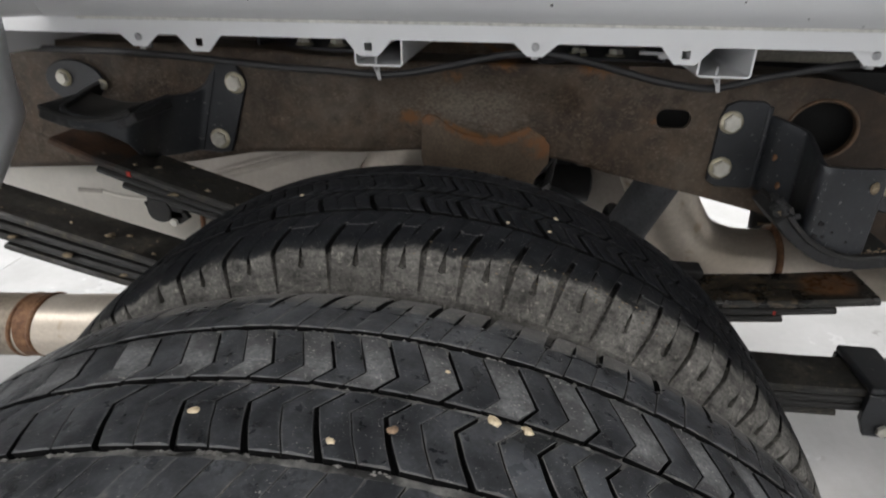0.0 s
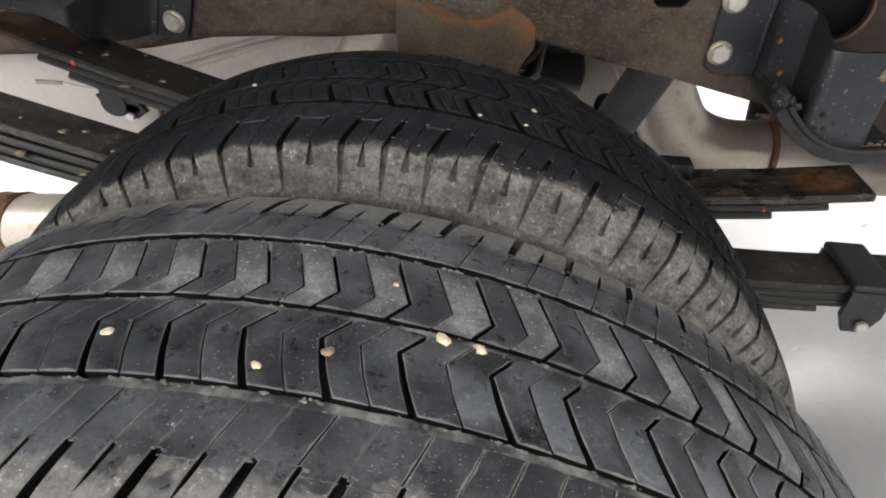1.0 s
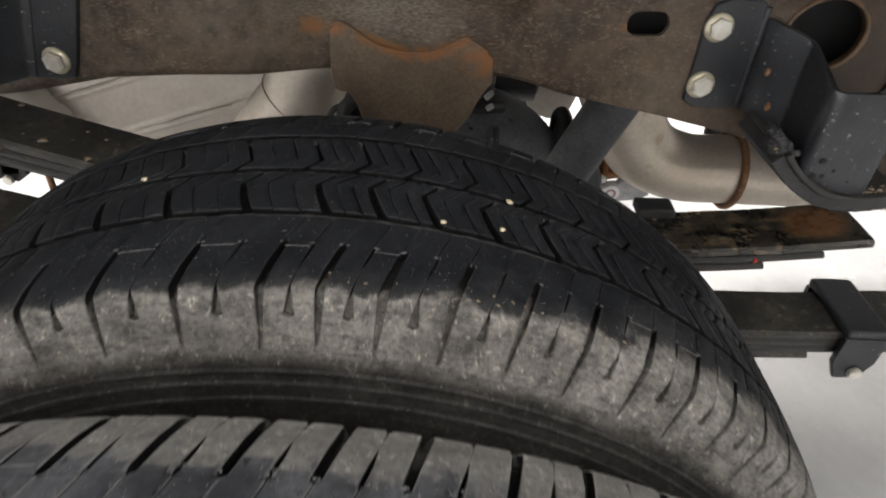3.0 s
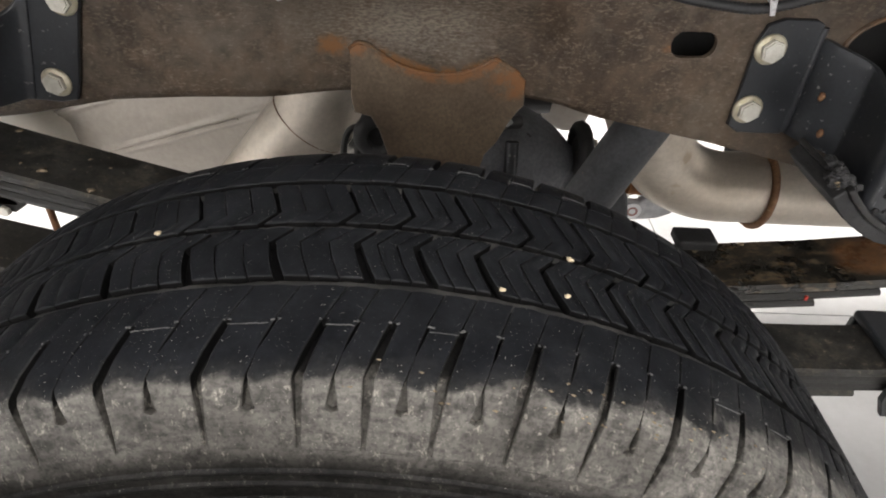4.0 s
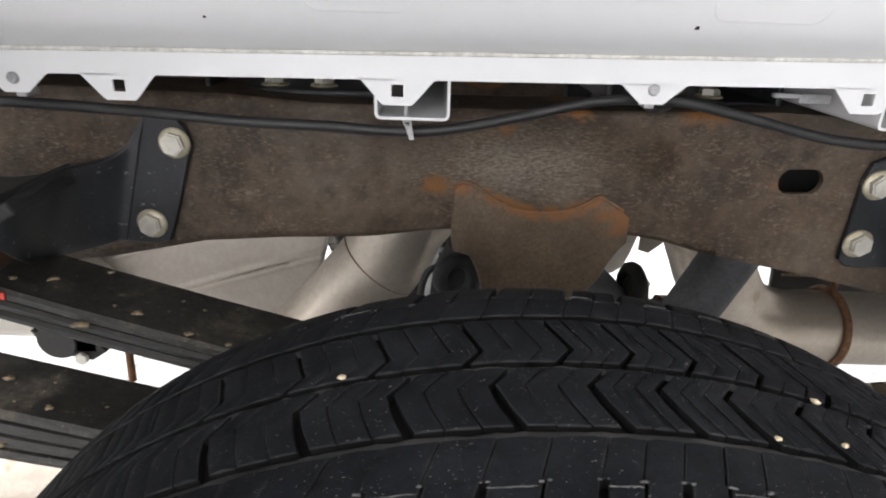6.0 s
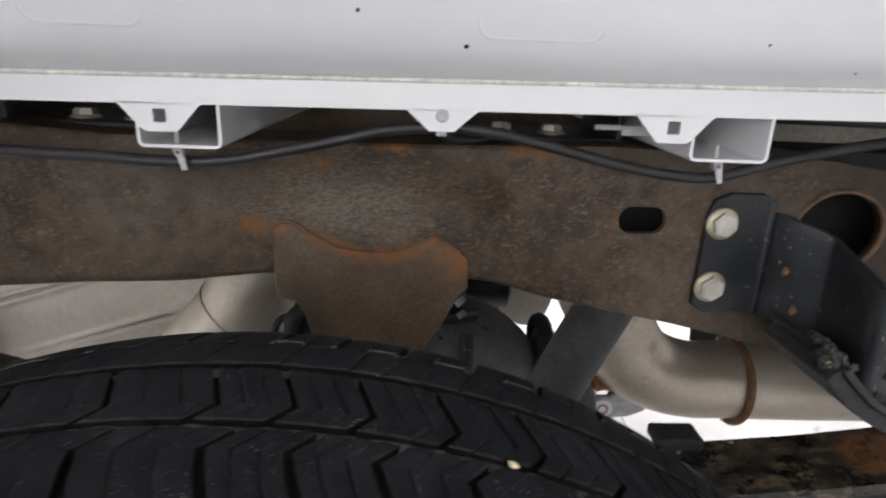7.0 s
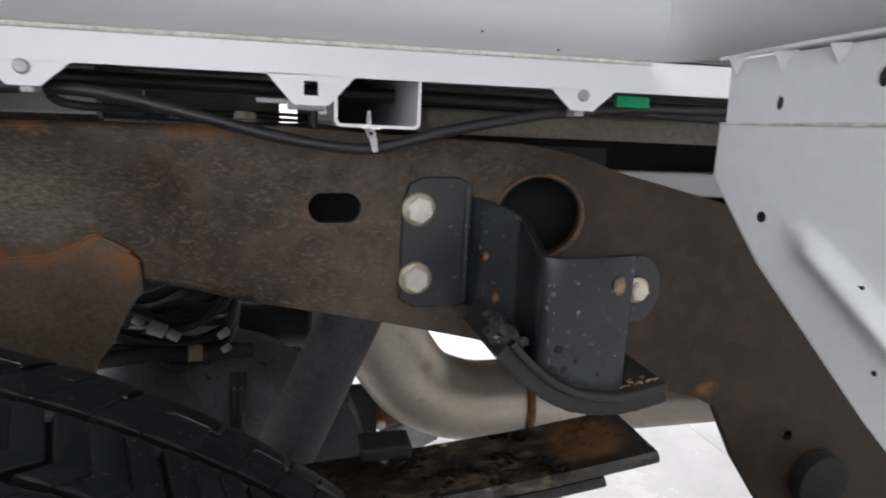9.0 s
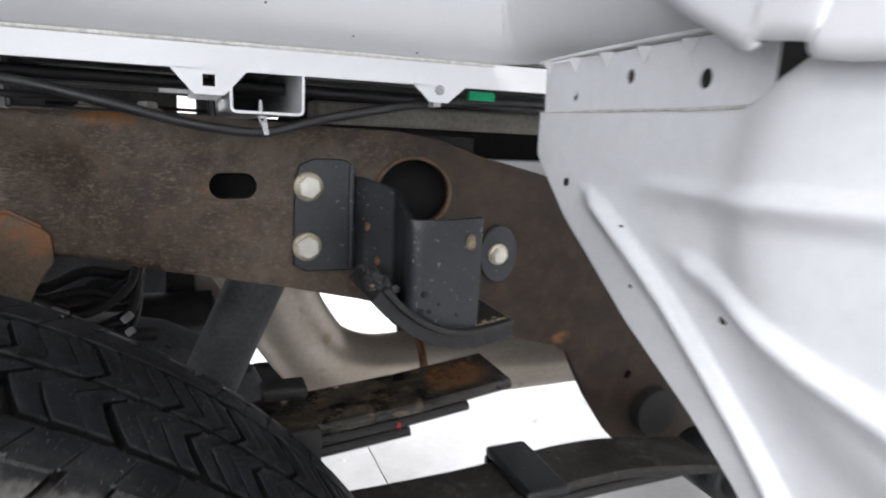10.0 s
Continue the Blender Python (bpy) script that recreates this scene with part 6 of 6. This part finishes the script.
# faint raised pads, and a tinted line painted as the crease's soft shadow
for xx, zz, ww in ((0.1765, 1.011, 0.0395), (-0.105, 1.010, 0.036)):
    ring = []
    for cx, cz, a0 in ((xx + ww - 0.01, zz + 0.03, 0), (xx - ww + 0.01, zz + 0.03, 90), (xx - ww + 0.01, zz - 0.01, 180), (xx + ww - 0.01, zz - 0.01, 270)):
        ring += [(cx + 0.01 * math.cos(radians(a0 + k * 18)), cz + 0.01 * math.sin(radians(a0 + k * 18))) for k in range(6)]
    ring.append(ring[0])
    tube("pressed_outline", [(x, wall_y(x, z) + 0.0018, z) for x, z in ring], 0.0026, M_WHITE, housing, "", 8)
tube("crease_shade_line", [(x, FY - 0.0012, 0.9645 + crease_rise(x)) for x in (-0.45, -0.2, 0.1, 0.35, 0.47, 0.535)], 0.0018, M_SEAL_SHADE, housing, "yellowish line for the soft shadow in the crease", 8)


def edge_z(x):
    return 0.939 + 0.0105 * (x + 0.15)


# hanging flange with its tabs
flange_pts = [(x, edge_z(x)) for x in (-0.56, -0.3, 0.0, 0.3, 0.63)]
part("hanging_flange", plate_bm(flange_pts + [(x, 0.9655 + crease_rise(x)) for x in (0.63, 0.3, 0.0, -0.3, -0.56)], FY - 0.001, FY + 0.001), M_WHITE, housing, "white flange along the bottom")


def tab(xc, square):
    drop, w0, w1 = (0.0195, 0.0280, 0.0110) if square else (0.0150, 0.0250, 0.0090)
    zt = edge_z(xc) + 0.0004
    zb = zt - drop
    out = [(xc - w0 - 0.002, zt), (xc - w0, zt - 0.0008), (xc - w1 - 0.003, zb + 0.0028), (xc - w1, zb), (xc + w1, zb), (xc + w1 + 0.003, zb + 0.0028), (xc + w0, zt - 0.0008), (xc + w0 + 0.002, zt)]
    zc = zt - (0.0085 if square else 0.0040)
    h = 0.0046
    holes = ([(xc - h, zc - h), (xc + h, zc - h), (xc + h, zc + h), (xc - h, zc + h)],) if square else ()
    ob = part("tab", plate_bm(out, FY - 0.001, FY + 0.001, 0.0, holes), M_WHITE, housing, "white tab with a square hole" if square else "white tab with a fastener")
    if not square:
        tube("fastener", [(xc, FY + 0.012, zc), (xc, FY - 0.002, zc), (xc, FY - 0.0038, zc)], lambda i: (0.003, 0.0046, 0.0036)[i], M_CLIP, ob, "grey push fastener", 14)
        part("clip_foot", box_bm(xc - 0.004, xc + 0.004, FY + 0.003, FY + 0.02, zb - 0.004, zb + 0.002, 0.001), M_CLIP, ob)


for xc, sq in ((-0.372, False), (-0.293, True), (-0.0800, True), (0.1170, False), (0.2845, True), (0.4810, False)):
    tab(xc, sq)

# paint chip on the wall
for cx, cz, r in ((0.130, 0.985, 0.0016), (0.062, 1.003, 0.0011), (0.455, 0.972, 0.0010), (0.395, 0.978, 0.0008), (0.325, 0.993, 0.0008), (-0.21, 0.982, 0.0009)):
    y = wall_y(cx, cz)
    part("paint_chip", box_bm(cx - r, cx + r, y - 0.0012, y + 0.001, cz - r, cz + r * 1.1, r * 0.5), M_SHADE_BLACK, housing, "dark paint chip")


# front end panel of the housing, with pressed ribs
def edge_y(z):
    return float(np.interp(z, [0.38, 0.50, 0.60, 0.708, 0.738, 0.778, 0.842, 0.890, 0.93, 0.97], [0.24, 0.33, 0.41, 0.502, 0.540, 0.602, 0.683, 0.7315, 0.732, 0.733]))


def top_z(y):
    return float(np.interp(y, [0.05, 0.42, 0.451, 0.467, 0.482, 0.498, 0.509, 0.52, 0.75], [0.95, 0.95, 0.949, 0.949, 0.946, 0.938, 0.930, 0.926, 0.925]))


def seg_dist(y, z, a, b):
    ay, az, by, bz = *a, *b
    t = max(0, min(1, ((y - ay) * (by - ay) + (z - az) * (bz - az)) / ((by - ay) ** 2 + (bz - az) ** 2)))
    return math.hypot(y - ay - t * (by - ay), z - az - t * (bz - az)), t


# pressed ribs: line (y, z), width below and above the crest, height
RIBS = [([(0.655, 0.866), (0.627, 0.850), (0.597, 0.830), (0.560, 0.803), (0.527, 0.774), (0.497, 0.746), (0.474, 0.721), (0.43, 0.672)], 0.0095, 0.0036, 0.010),
        ([(0.558, 0.836), (0.534, 0.830), (0.510, 0.8235), (0.480, 0.812), (0.452, 0.8035), (0.42, 0.7955), (0.36, 0.778)], 0.0105, 0.0040, 0.010),
        ([(0.592, 0.8755), (0.515, 0.8765), (0.444, 0.879), (0.36, 0.882)], 0.0085, 0.0045, 0.009)]


def panel_x(y, z):
    x = 0.549 + 0.05 * max(0, 0.84 - z) + 0.02 * max(0, 0.7 - y)
    for line, below, above, h in RIBS:
        best, along, sign = 1.0, 0.0, 1.0
        for k in range(len(line) - 1):
            d, t = seg_dist(y, z, line[k], line[k + 1])
            if d < best:
                (ay, az), (by, bz) = line[k], line[k + 1]
                best, along = d, k + t
                sign = (by - ay) * (z - az) - (bz - az) * (y - ay)
        w = above if sign < 0 else below
        x -= h * min(1, 0.25 + 1.3 * along) * math.exp(-(best / w) ** 2)
    x -= 0.021 / (1 + math.exp((math.hypot((y - 0.37) * 1.0, (z - 0.875) * 1.15) - 0.148) / 0.010))
    return x


front = thing("housing_end_panel", "grey-white pressed steel splash panel with diagonal ribs", "body panel")


def sheet_grid(name, ny, nz, zlo, fx, ztop, parent, mat, label):
    v, f = [], []
    for i in range(ny + 1):
        for j in range(nz + 1):
            w = j / nz
            # rows run from the free edge towards the fender
            z0 = zlo
            z = z0 + (0.97 - z0) * w
            e = edge_y(z)
            y = e + (0.05 - e) * (i / ny) ** 1.15
            z = min(z, ztop(y))
            v.append((fx(y, z), y, z))
    for i in range(ny):
        for j in range(nz):
            a = i * (nz + 1) + j
            f.append((a, a + 1, a + nz + 2, a + nz + 1))
    ob = mesh_ob(name, v, f, mat, parent, label, True)
    sol = ob.modifiers.new("thick", "SOLIDIFY")
    sol.thickness, sol.offset = 0.0016, 0.0
    return ob


sheet_grid("pressed_sheet", 190, 190, 0.38, panel_x, top_z, front, M_GREYWHITE, "")
# upper strip behind the sheet, with bolt holes and welded teeth
strip_poly = [(0.7325, 0.918), (0.735, 0.9655), (0.512, 0.968), (0.512, 0.924), (0.6, 0.918)]
HOLES = [(0.690, 0.9375, 0.0042), (0.626, 0.9485, 0.0052), (0.5585, 0.943, 0.0062)]
bm = plate_bm([(y, z) for y, z in strip_poly], 0.5535, 0.5555, 0.0, [ring2(y, z, r * 0.85, r, 18) for y, z, r in HOLES])
bmesh.ops.transform(bm, matrix=Matrix(((0, 1, 0, 0), (1, 0, 0, 0), (0, 0, 1, 0), (0, 0, 0, 1))), verts=bm.verts)
part("upper_strip", bm, M_GREYWHITE, front, "grey-white strip with bolt holes")
# black sheet in place of the shade behind the bolt holes
part("cavity_shade_sheet", box_bm(0.600, 0.605, 0.12, 0.73, 0.88, 1.03), M_SHADE_BLACK, front, "dark sheet for the shade behind the strip")
tube("sheet_edge_bead", [(0.5485, y, 0.925) for y in (0.73, 0.65, 0.58, 0.515)], 0.0009, M_SEAL_SHADE, front, "", 6)
for yy in (0.728, 0.690, 0.652, 0.612, 0.572, 0.538):
    bm = bmesh.new()
    vs = [bm.verts.new(c) for c in ((0.5525, yy + 0.007, 0.9665), (0.5525, yy - 0.007, 0.9665), (0.5445, yy, 0.9665), (0.5525, yy, 0.9555))]
    for t in ((0, 1, 2), (0, 2, 3), (1, 3, 2), (0, 3, 1)):
        bm.faces.new([vs[i] for i in t])
    part("stiffener_tooth", bm, M_WHITE, front, "small white triangular bead")
tube("lap_lip", catmull([(0.553, 0.745, 0.9675), (0.549, 0.70, 0.968), (0.549, 0.62, 0.9695), (0.550, 0.55, 0.970), (0.550, 0.50, 0.968)], 6), 0.0016, M_WHITE, front, "", 8)
# dark discs in place of the shade inside punched holes
for y, z, r in ((0.684, 0.870, 0.0034), (0.519, 0.806, 0.0026), (0.612, 0.845, 0.0016), (0.60, 0.805, 0.0014)):
    x = panel_x(y, z)
    tube("hole_disc", [(x - 0.0012, y, z), (x + 0.002, y, z)], r, M_SHADE_BLACK, front, "small dark disc for the shade in a punched hole", 12)
# white outer lip above the sheet
lip = thing("fender_lip_panel", "white rolled sheet-metal lip of the fender opening", "body panel")
v, f = [], []
LIPP = [(0.585, 1.0), (0.56, 0.986), (0.541, 0.974), (0.522, 0.9635), (0.505, 0.9535), (0.499, 0.953), (0.494, 0.956), (0.470, 0.9525), (0.465, 0.946), (0.457, 0.944), (0.43, 0.942), (0.30, 0.94), (0.15, 0.942)]
for i, (y, z) in enumerate(catmull([(a, b, 0) for a, b in LIPP], 4) and [(q.x, q.y) for q in catmull([(a, b, 0) for a, b in LIPP], 4)]):
    for dx, dz in ((0.5235, 0.001), (0.520, 0.0), (0.521, 0.006), (0.527, 0.022), (0.538, 0.05), (0.55, 0.10)):
        v.append((dx, y, z + dz))
n = len(v) // 6
for i in range(n - 1):
    for j in range(5):
        a = i * 6 + j
        f.append((a, a + 1, a + 7, a + 6))
tube("hem", [(0.5215, q.x, q.y) for q in catmull([(a, b, 0) for a, b in LIPP], 4)], 0.0026, M_WHITE, lip, "rolled hem", 8)
ob = mesh_ob("lip_sheet", v, f, M_WHITE, lip, "", True)
sol = ob.modifiers.new("thick", "SOLIDIFY")
sol.thickness = 0.004

# rear end panel, seen at its edge
rear = thing("housing_end_panel", "grey-white pressed steel splash panel at the rear of the wheel opening", "body panel")
v, f = [], []
ny, nz = 30, 40
for i in range(ny + 1):
    for j in range(nz + 1):
        z = 0.40 + 0.565 * j / nz
        e = float(np.interp(z, [0.4, 0.6, 0.764, 0.786, 0.84, 0.89, 0.935, 0.97], [0.26, 0.47, 0.693, 0.715, 0.760, 0.757, 0.763, 0.765]))
        y = e + (0.028 - e) * i / ny
        v.append((-0.523 - 0.05 * max(0, 0.84 - z), y, z))
for i in range(ny):
    for j in range(nz):
        a = i * (nz + 1) + j
        f.append((a, a + 1, a + nz + 2, a + nz + 1))
ob = mesh_ob("pressed_sheet", v, f, M_GREYWHITE, rear, "", True)
sol = ob.modifiers.new("thick", "SOLIDIFY")
sol.thickness = 0.0016

# outer skin of the bed beside the wheel opening
for x0, x1, word in ((0.60, 1.9, "front of"), (-1.9, -0.535, "rear of")):
    side = thing("bed_side_panel", "white painted outer side of the truck bed, " + word + " the wheel", "body panel")
    part("outer_skin", box_bm(x0, x1, 0.0, 0.03, 0.48, 1.45, 0.008), M_WHITE, side)
# ---------------------------------------------------------------- bed floor and its cross sills
bed = thing("truck_bed_floor", "white truck bed floor seen from below", "truck bed")
part("floor_sheet", box_bm(-1.8, 2.6, FY + 0.004, 2.0, 0.972, 0.976), M_UNDER, bed, "sealed underside")
part("far_side", box_bm(-1.8, 2.6, 1.99, 2.0, 0.976, 1.45), M_WHITE, bed, "white far bed side")
for i in range(9):
    part("floor_rib", box_bm(-1.8, 2.6, 0.90 + i * 0.12, 0.945 + i * 0.12, 0.962, 0.9715, 0.003), M_UNDER, bed)


def cross_sill(x0, x1, z0, z1, y1=1.95):
    """An open channel below the bed floor, its cut end behind the flange."""
    root = thing("bed_cross_sill", "white painted steel channel under the truck bed, open at its end", "cross sill", "cross sills under the bed")
    r, t = 0.005, 0.0022
    outer = []
    for cx, cz, a0 in ((x0 + r, z0 + r, 180), (x1 - r, z0 + r, 270)):
        outer += [(cx + r * math.cos(radians(a0 + k * 15)), cz + r * math.sin(radians(a0 + k * 15))) for k in range(7)]
    line = [(x0, z1), *outer, (x1, z1)]
    inner = []
    for cx, cz, a0 in ((x0 + r, z0 + r, 180), (x1 - r, z0 + r, 270)):
        inner += [(cx + (r - t) * math.cos(radians(a0 + k * 15)), cz + (r - t) * math.sin(radians(a0 + k * 15))) for k in range(7)]
    line2 = [(x0 + t, z1), *inner, (x1 - t, z1)]
    part("channel", plate_bm(line + line2[::-1], FY + 0.0015, y1), M_WHITE, root)
    xm = x0 + (x1 - x0) * 0.41
    fir = [(xm, FY + 0.010, z0 - 0.001 + 0.0018 * k) for k in range(8)]
    tube("clip_stud", fir, lambda i: (0.0026 if i % 2 else 0.0019) - 0.00015 * i, M_CLIP, root, "grey ribbed clip stud", 10)
    clip = part("cable_clip", plate_bm([(xm - 0.0002, z0 - 0.0065), (xm + 0.0052, z0 - 0.0065), (xm + 0.0068, z0 - 0.0165), (xm + 0.0030, z0 - 0.0170)], FY + 0.0065, FY + 0.0078, 0.0), M_CLIP, root, "grey plastic cable strap")
    part("clip_buckle", plate_bm([(xm - 0.0030, z0 - 0.0008), (xm + 0.0045, z0 - 0.0010), (xm + 0.0050, z0 - 0.0070), (xm - 0.0005, z0 - 0.0072)], FY + 0.0055, FY + 0.012, 0.0006, [[(xm - 0.0004, z0 - 0.0028), (xm + 0.0026, z0 - 0.0028), (xm + 0.0028, z0 - 0.0052), (xm + 0.0006, z0 - 0.0052)]]), M_CLIP, clip)
    return root


cross_sill(-0.0980, -0.0390, 0.9090, 0.962)
cross_sill(0.3000, 0.3595, 0.9115, 0.962)
cross_sill(-0.62, -0.56, 0.905, 0.962)


def mount(xc):
    """Black body mount bracket on the rail, with two bolts."""
    root = thing("bed_mount_bracket", "black bed mount bracket with pale bolts on the frame rail", "bracket", "bed mounts on the frame rail")
    part("pan", box_bm(xc - 0.085, xc + 0.085, 0.93, 1.06, 0.9045, 0.9105, 0.002), M_BLACK, root)
    for s in (-1, 1):
        part("side", box_bm(xc + s * 0.085 - 0.003, xc + s * 0.085 + 0.003, 0.93, 1.06, 0.907, 0.955, 0.002), M_BLACK, root)
    for dx in (-0.025, 0.025):
        hex_bolt((xc + dx, 0.955, 0.911), (0, 0, 1), 0.0105, root, True)


mount(-0.19)
mount(0.205)
# bright hardware beyond the second sill
hw = thing("latch_hardware", "bright steel clip beside the bed sill", "clip")
part("plate", box_bm(0.268, 0.296, 0.86, 0.863, 0.922, 0.930, 0.001), M_CLIP, hw)
part("arm", box_bm(0.245, 0.268, 0.86, 0.866, 0.926, 0.930, 0.001), M_CLIP, hw)

# ---------------------------------------------------------------- wiring conduit
conduit = thing("wiring_conduit", "black corrugated wiring conduit clipped along the bed sills", "cable")
CON = [(-0.75, 0.90, 0.900), (-0.55, 0.86, 0.905), (-0.40, 0.825, 0.910), (-0.30, 0.822, 0.906), (-0.21, 0.82, 0.9005), (-0.14, 0.82, 0.8985), (-0.085, 0.818, 0.8965), (-0.04, 0.818, 0.899), (0.022, 0.82, 0.9115), (0.075, 0.82, 0.924), (0.115, 0.82, 0.9275), (0.155, 0.82, 0.9255), (0.211, 0.82, 0.9140), (0.257, 0.82, 0.9035), (0.293, 0.82, 0.8980),
       (0.330, 0.82, 0.8970), (0.38, 0.82, 0.9105), (0.436, 0.82, 0.9230), (0.483, 0.82, 0.9310), (0.56, 0.825, 0.937), (0.70, 0.85, 0.94)]
raw = catmull(CON, 12)
run = np.concatenate(([0], np.cumsum([(raw[i + 1] - raw[i]).length for i in range(len(raw) - 1)])))
steps = np.arange(0, run[-1], 0.0019)
cp = [Vector(q) for q in zip(*(np.interp(steps, run, [p[k] for p in raw]) for k in range(3)))]
tube("conduit_tube", cp, lambda i: (0.0047 if i % 2 else 0.0038) if cp[i].x > 0.27 else (0.0046 if i % 2 else 0.0043), M_PLASTIC, conduit, "", 12)
cp2 = catmull([(0.122, 0.823, 0.923), (0.126, 0.829, 0.919), (0.138, 0.838, 0.917), (0.155, 0.86, 0.917), (0.175, 0.90, 0.918)], 6)
tube("side_branch", cp2, 0.003, M_PLASTIC, conduit, "thin black branch", 10)
part("green_tape", box_bm(0.517, 0.545, 0.812, 0.8185, 0.9360, 0.9448, 0.0007), M_GREEN, conduit, "green adhesive tape")
for zz in (0.913, 0.923):
    tube("rear_cable", [(-0.2, 1.60, zz), (0.2, 1.60, zz + 0.002), (0.6, 1.60, zz - 0.002)], 0.0035, M_PLASTIC, conduit, "thin black cable", 8)
tube("second_cable", [(-0.5, 0.93, 0.937), (0.0, 0.93, 0.940), (0.5, 0.9, 0.938), (1.0, 0.9, 0.93)], 0.006, M_PLASTIC, conduit, "", 10)

# wiring cluster over the axle
loom = thing("axle_wiring_loom", "tangle of black hoses with pale tape above the axle", "cable")
rnd = random.Random(12)
for i in range(12):
    z0, y0 = 0.578 + 0.0065 * i, 1.26 + 0.02 * (i % 4)
    pts = [(-0.04, y0 + 0.02, z0 + rnd.uniform(-0.012, 0.012)), (0.05, y0 + rnd.uniform(-0.015, 0.015), z0 + rnd.uniform(-0.015, 0.015)), (0.11, y0 + rnd.uniform(-0.02, 0.01), z0 + rnd.uniform(-0.018, 0.018)), (0.17, y0 + 0.02, z0 + rnd.uniform(-0.01, 0.02)), (0.185, y0 + 0.05, z0 + 0.07)]
    tube("hose", catmull(pts, 6), rnd.uniform(0.004, 0.009), M_PLASTIC, loom, "", 8)
hose = catmull([(-0.02, 1.26, 0.565), (0.06, 1.25, 0.578), (0.12, 1.25, 0.578), (0.17, 1.27, 0.572), (0.20, 1.30, 0.56)], 6)
tube("hose", hose, 0.012, M_PLASTIC, loom, "thick black hose", 12)
tube("tape_band", [hose[12], hose[14]], 0.0132, M_TAN, loom, "pale tan tape band", 12)
# small pale pieces added as the glints among the shiny hoses
for x, y, z, r, s in ((0.085, 1.235, 0.622, 0.010, 0.02), (0.105, 1.24, 0.610, 0.007, 0.014), (0.06, 1.24, 0.632, 0.006, 0.012), (0.172, 1.235, 0.612, 0.009, 0.006), (0.175, 1.235, 0.59, 0.007, 0.005)):
    tube("glint_piece", [(x - s / 2, y, z + 0.003), (x + s / 2, y - 0.003, z - 0.004)], r, M_CLIP, loom, "bright piece added as a glint among the hoses", 8)

# sill and dark floor structure in front of the rail's kick
sill = thing("bed_side_sill", "dull beige-grey longitudinal sill under the truck bed", "sill")
part("sill_beam", box_bm(0.40, 1.5, 0.98, 1.03, 0.908, 0.934, 0.004), M_SILL, sill, "dull beige upper beam")
part("sill_beam", box_bm(0.56, 1.5, 1.10, 1.14, 0.835, 0.868, 0.004), M_GREYWHITE, sill, "pale grey lower beam")
# black sheet added as the shade behind the two beams
part("sill_shade_sheet", box_bm(0.40, 1.5, 1.30, 1.31, 0.74, 0.965), M_SHADE_BLACK, sill, "black sheet for the shade behind the sill beams")

# ---------------------------------------------------------------- floor tiles, last
TS = 0.8
me = bpy.data.meshes.new("tile")
bm = box_bm(-TS / 2 + 0.0015, TS / 2 - 0.0015, -TS / 2 + 0.0015, TS / 2 - 0.0015, -0.004, 0.0, 0.0008)
bm.to_mesh(me)
bm.free()
me.materials.append(M_TILE)
for i in range(-9, 9):
    for j in range(-8, 9):
        t = new("tile", me)
        t.location = (i * TS + 0.31, j * TS + 0.22, 0)
        t.parent = floor
for lx, ly, watts in LAMPS:
    root = thing("ceiling_light", "white rectangular ceiling light fitting", "ceiling light", "ceiling lights")
    part("housing", box_bm(lx - 1.25, lx + 1.25, ly - 0.62, ly + 0.62, CEIL - 0.10, CEIL - 0.001, 0.01), M_CEIL, root)
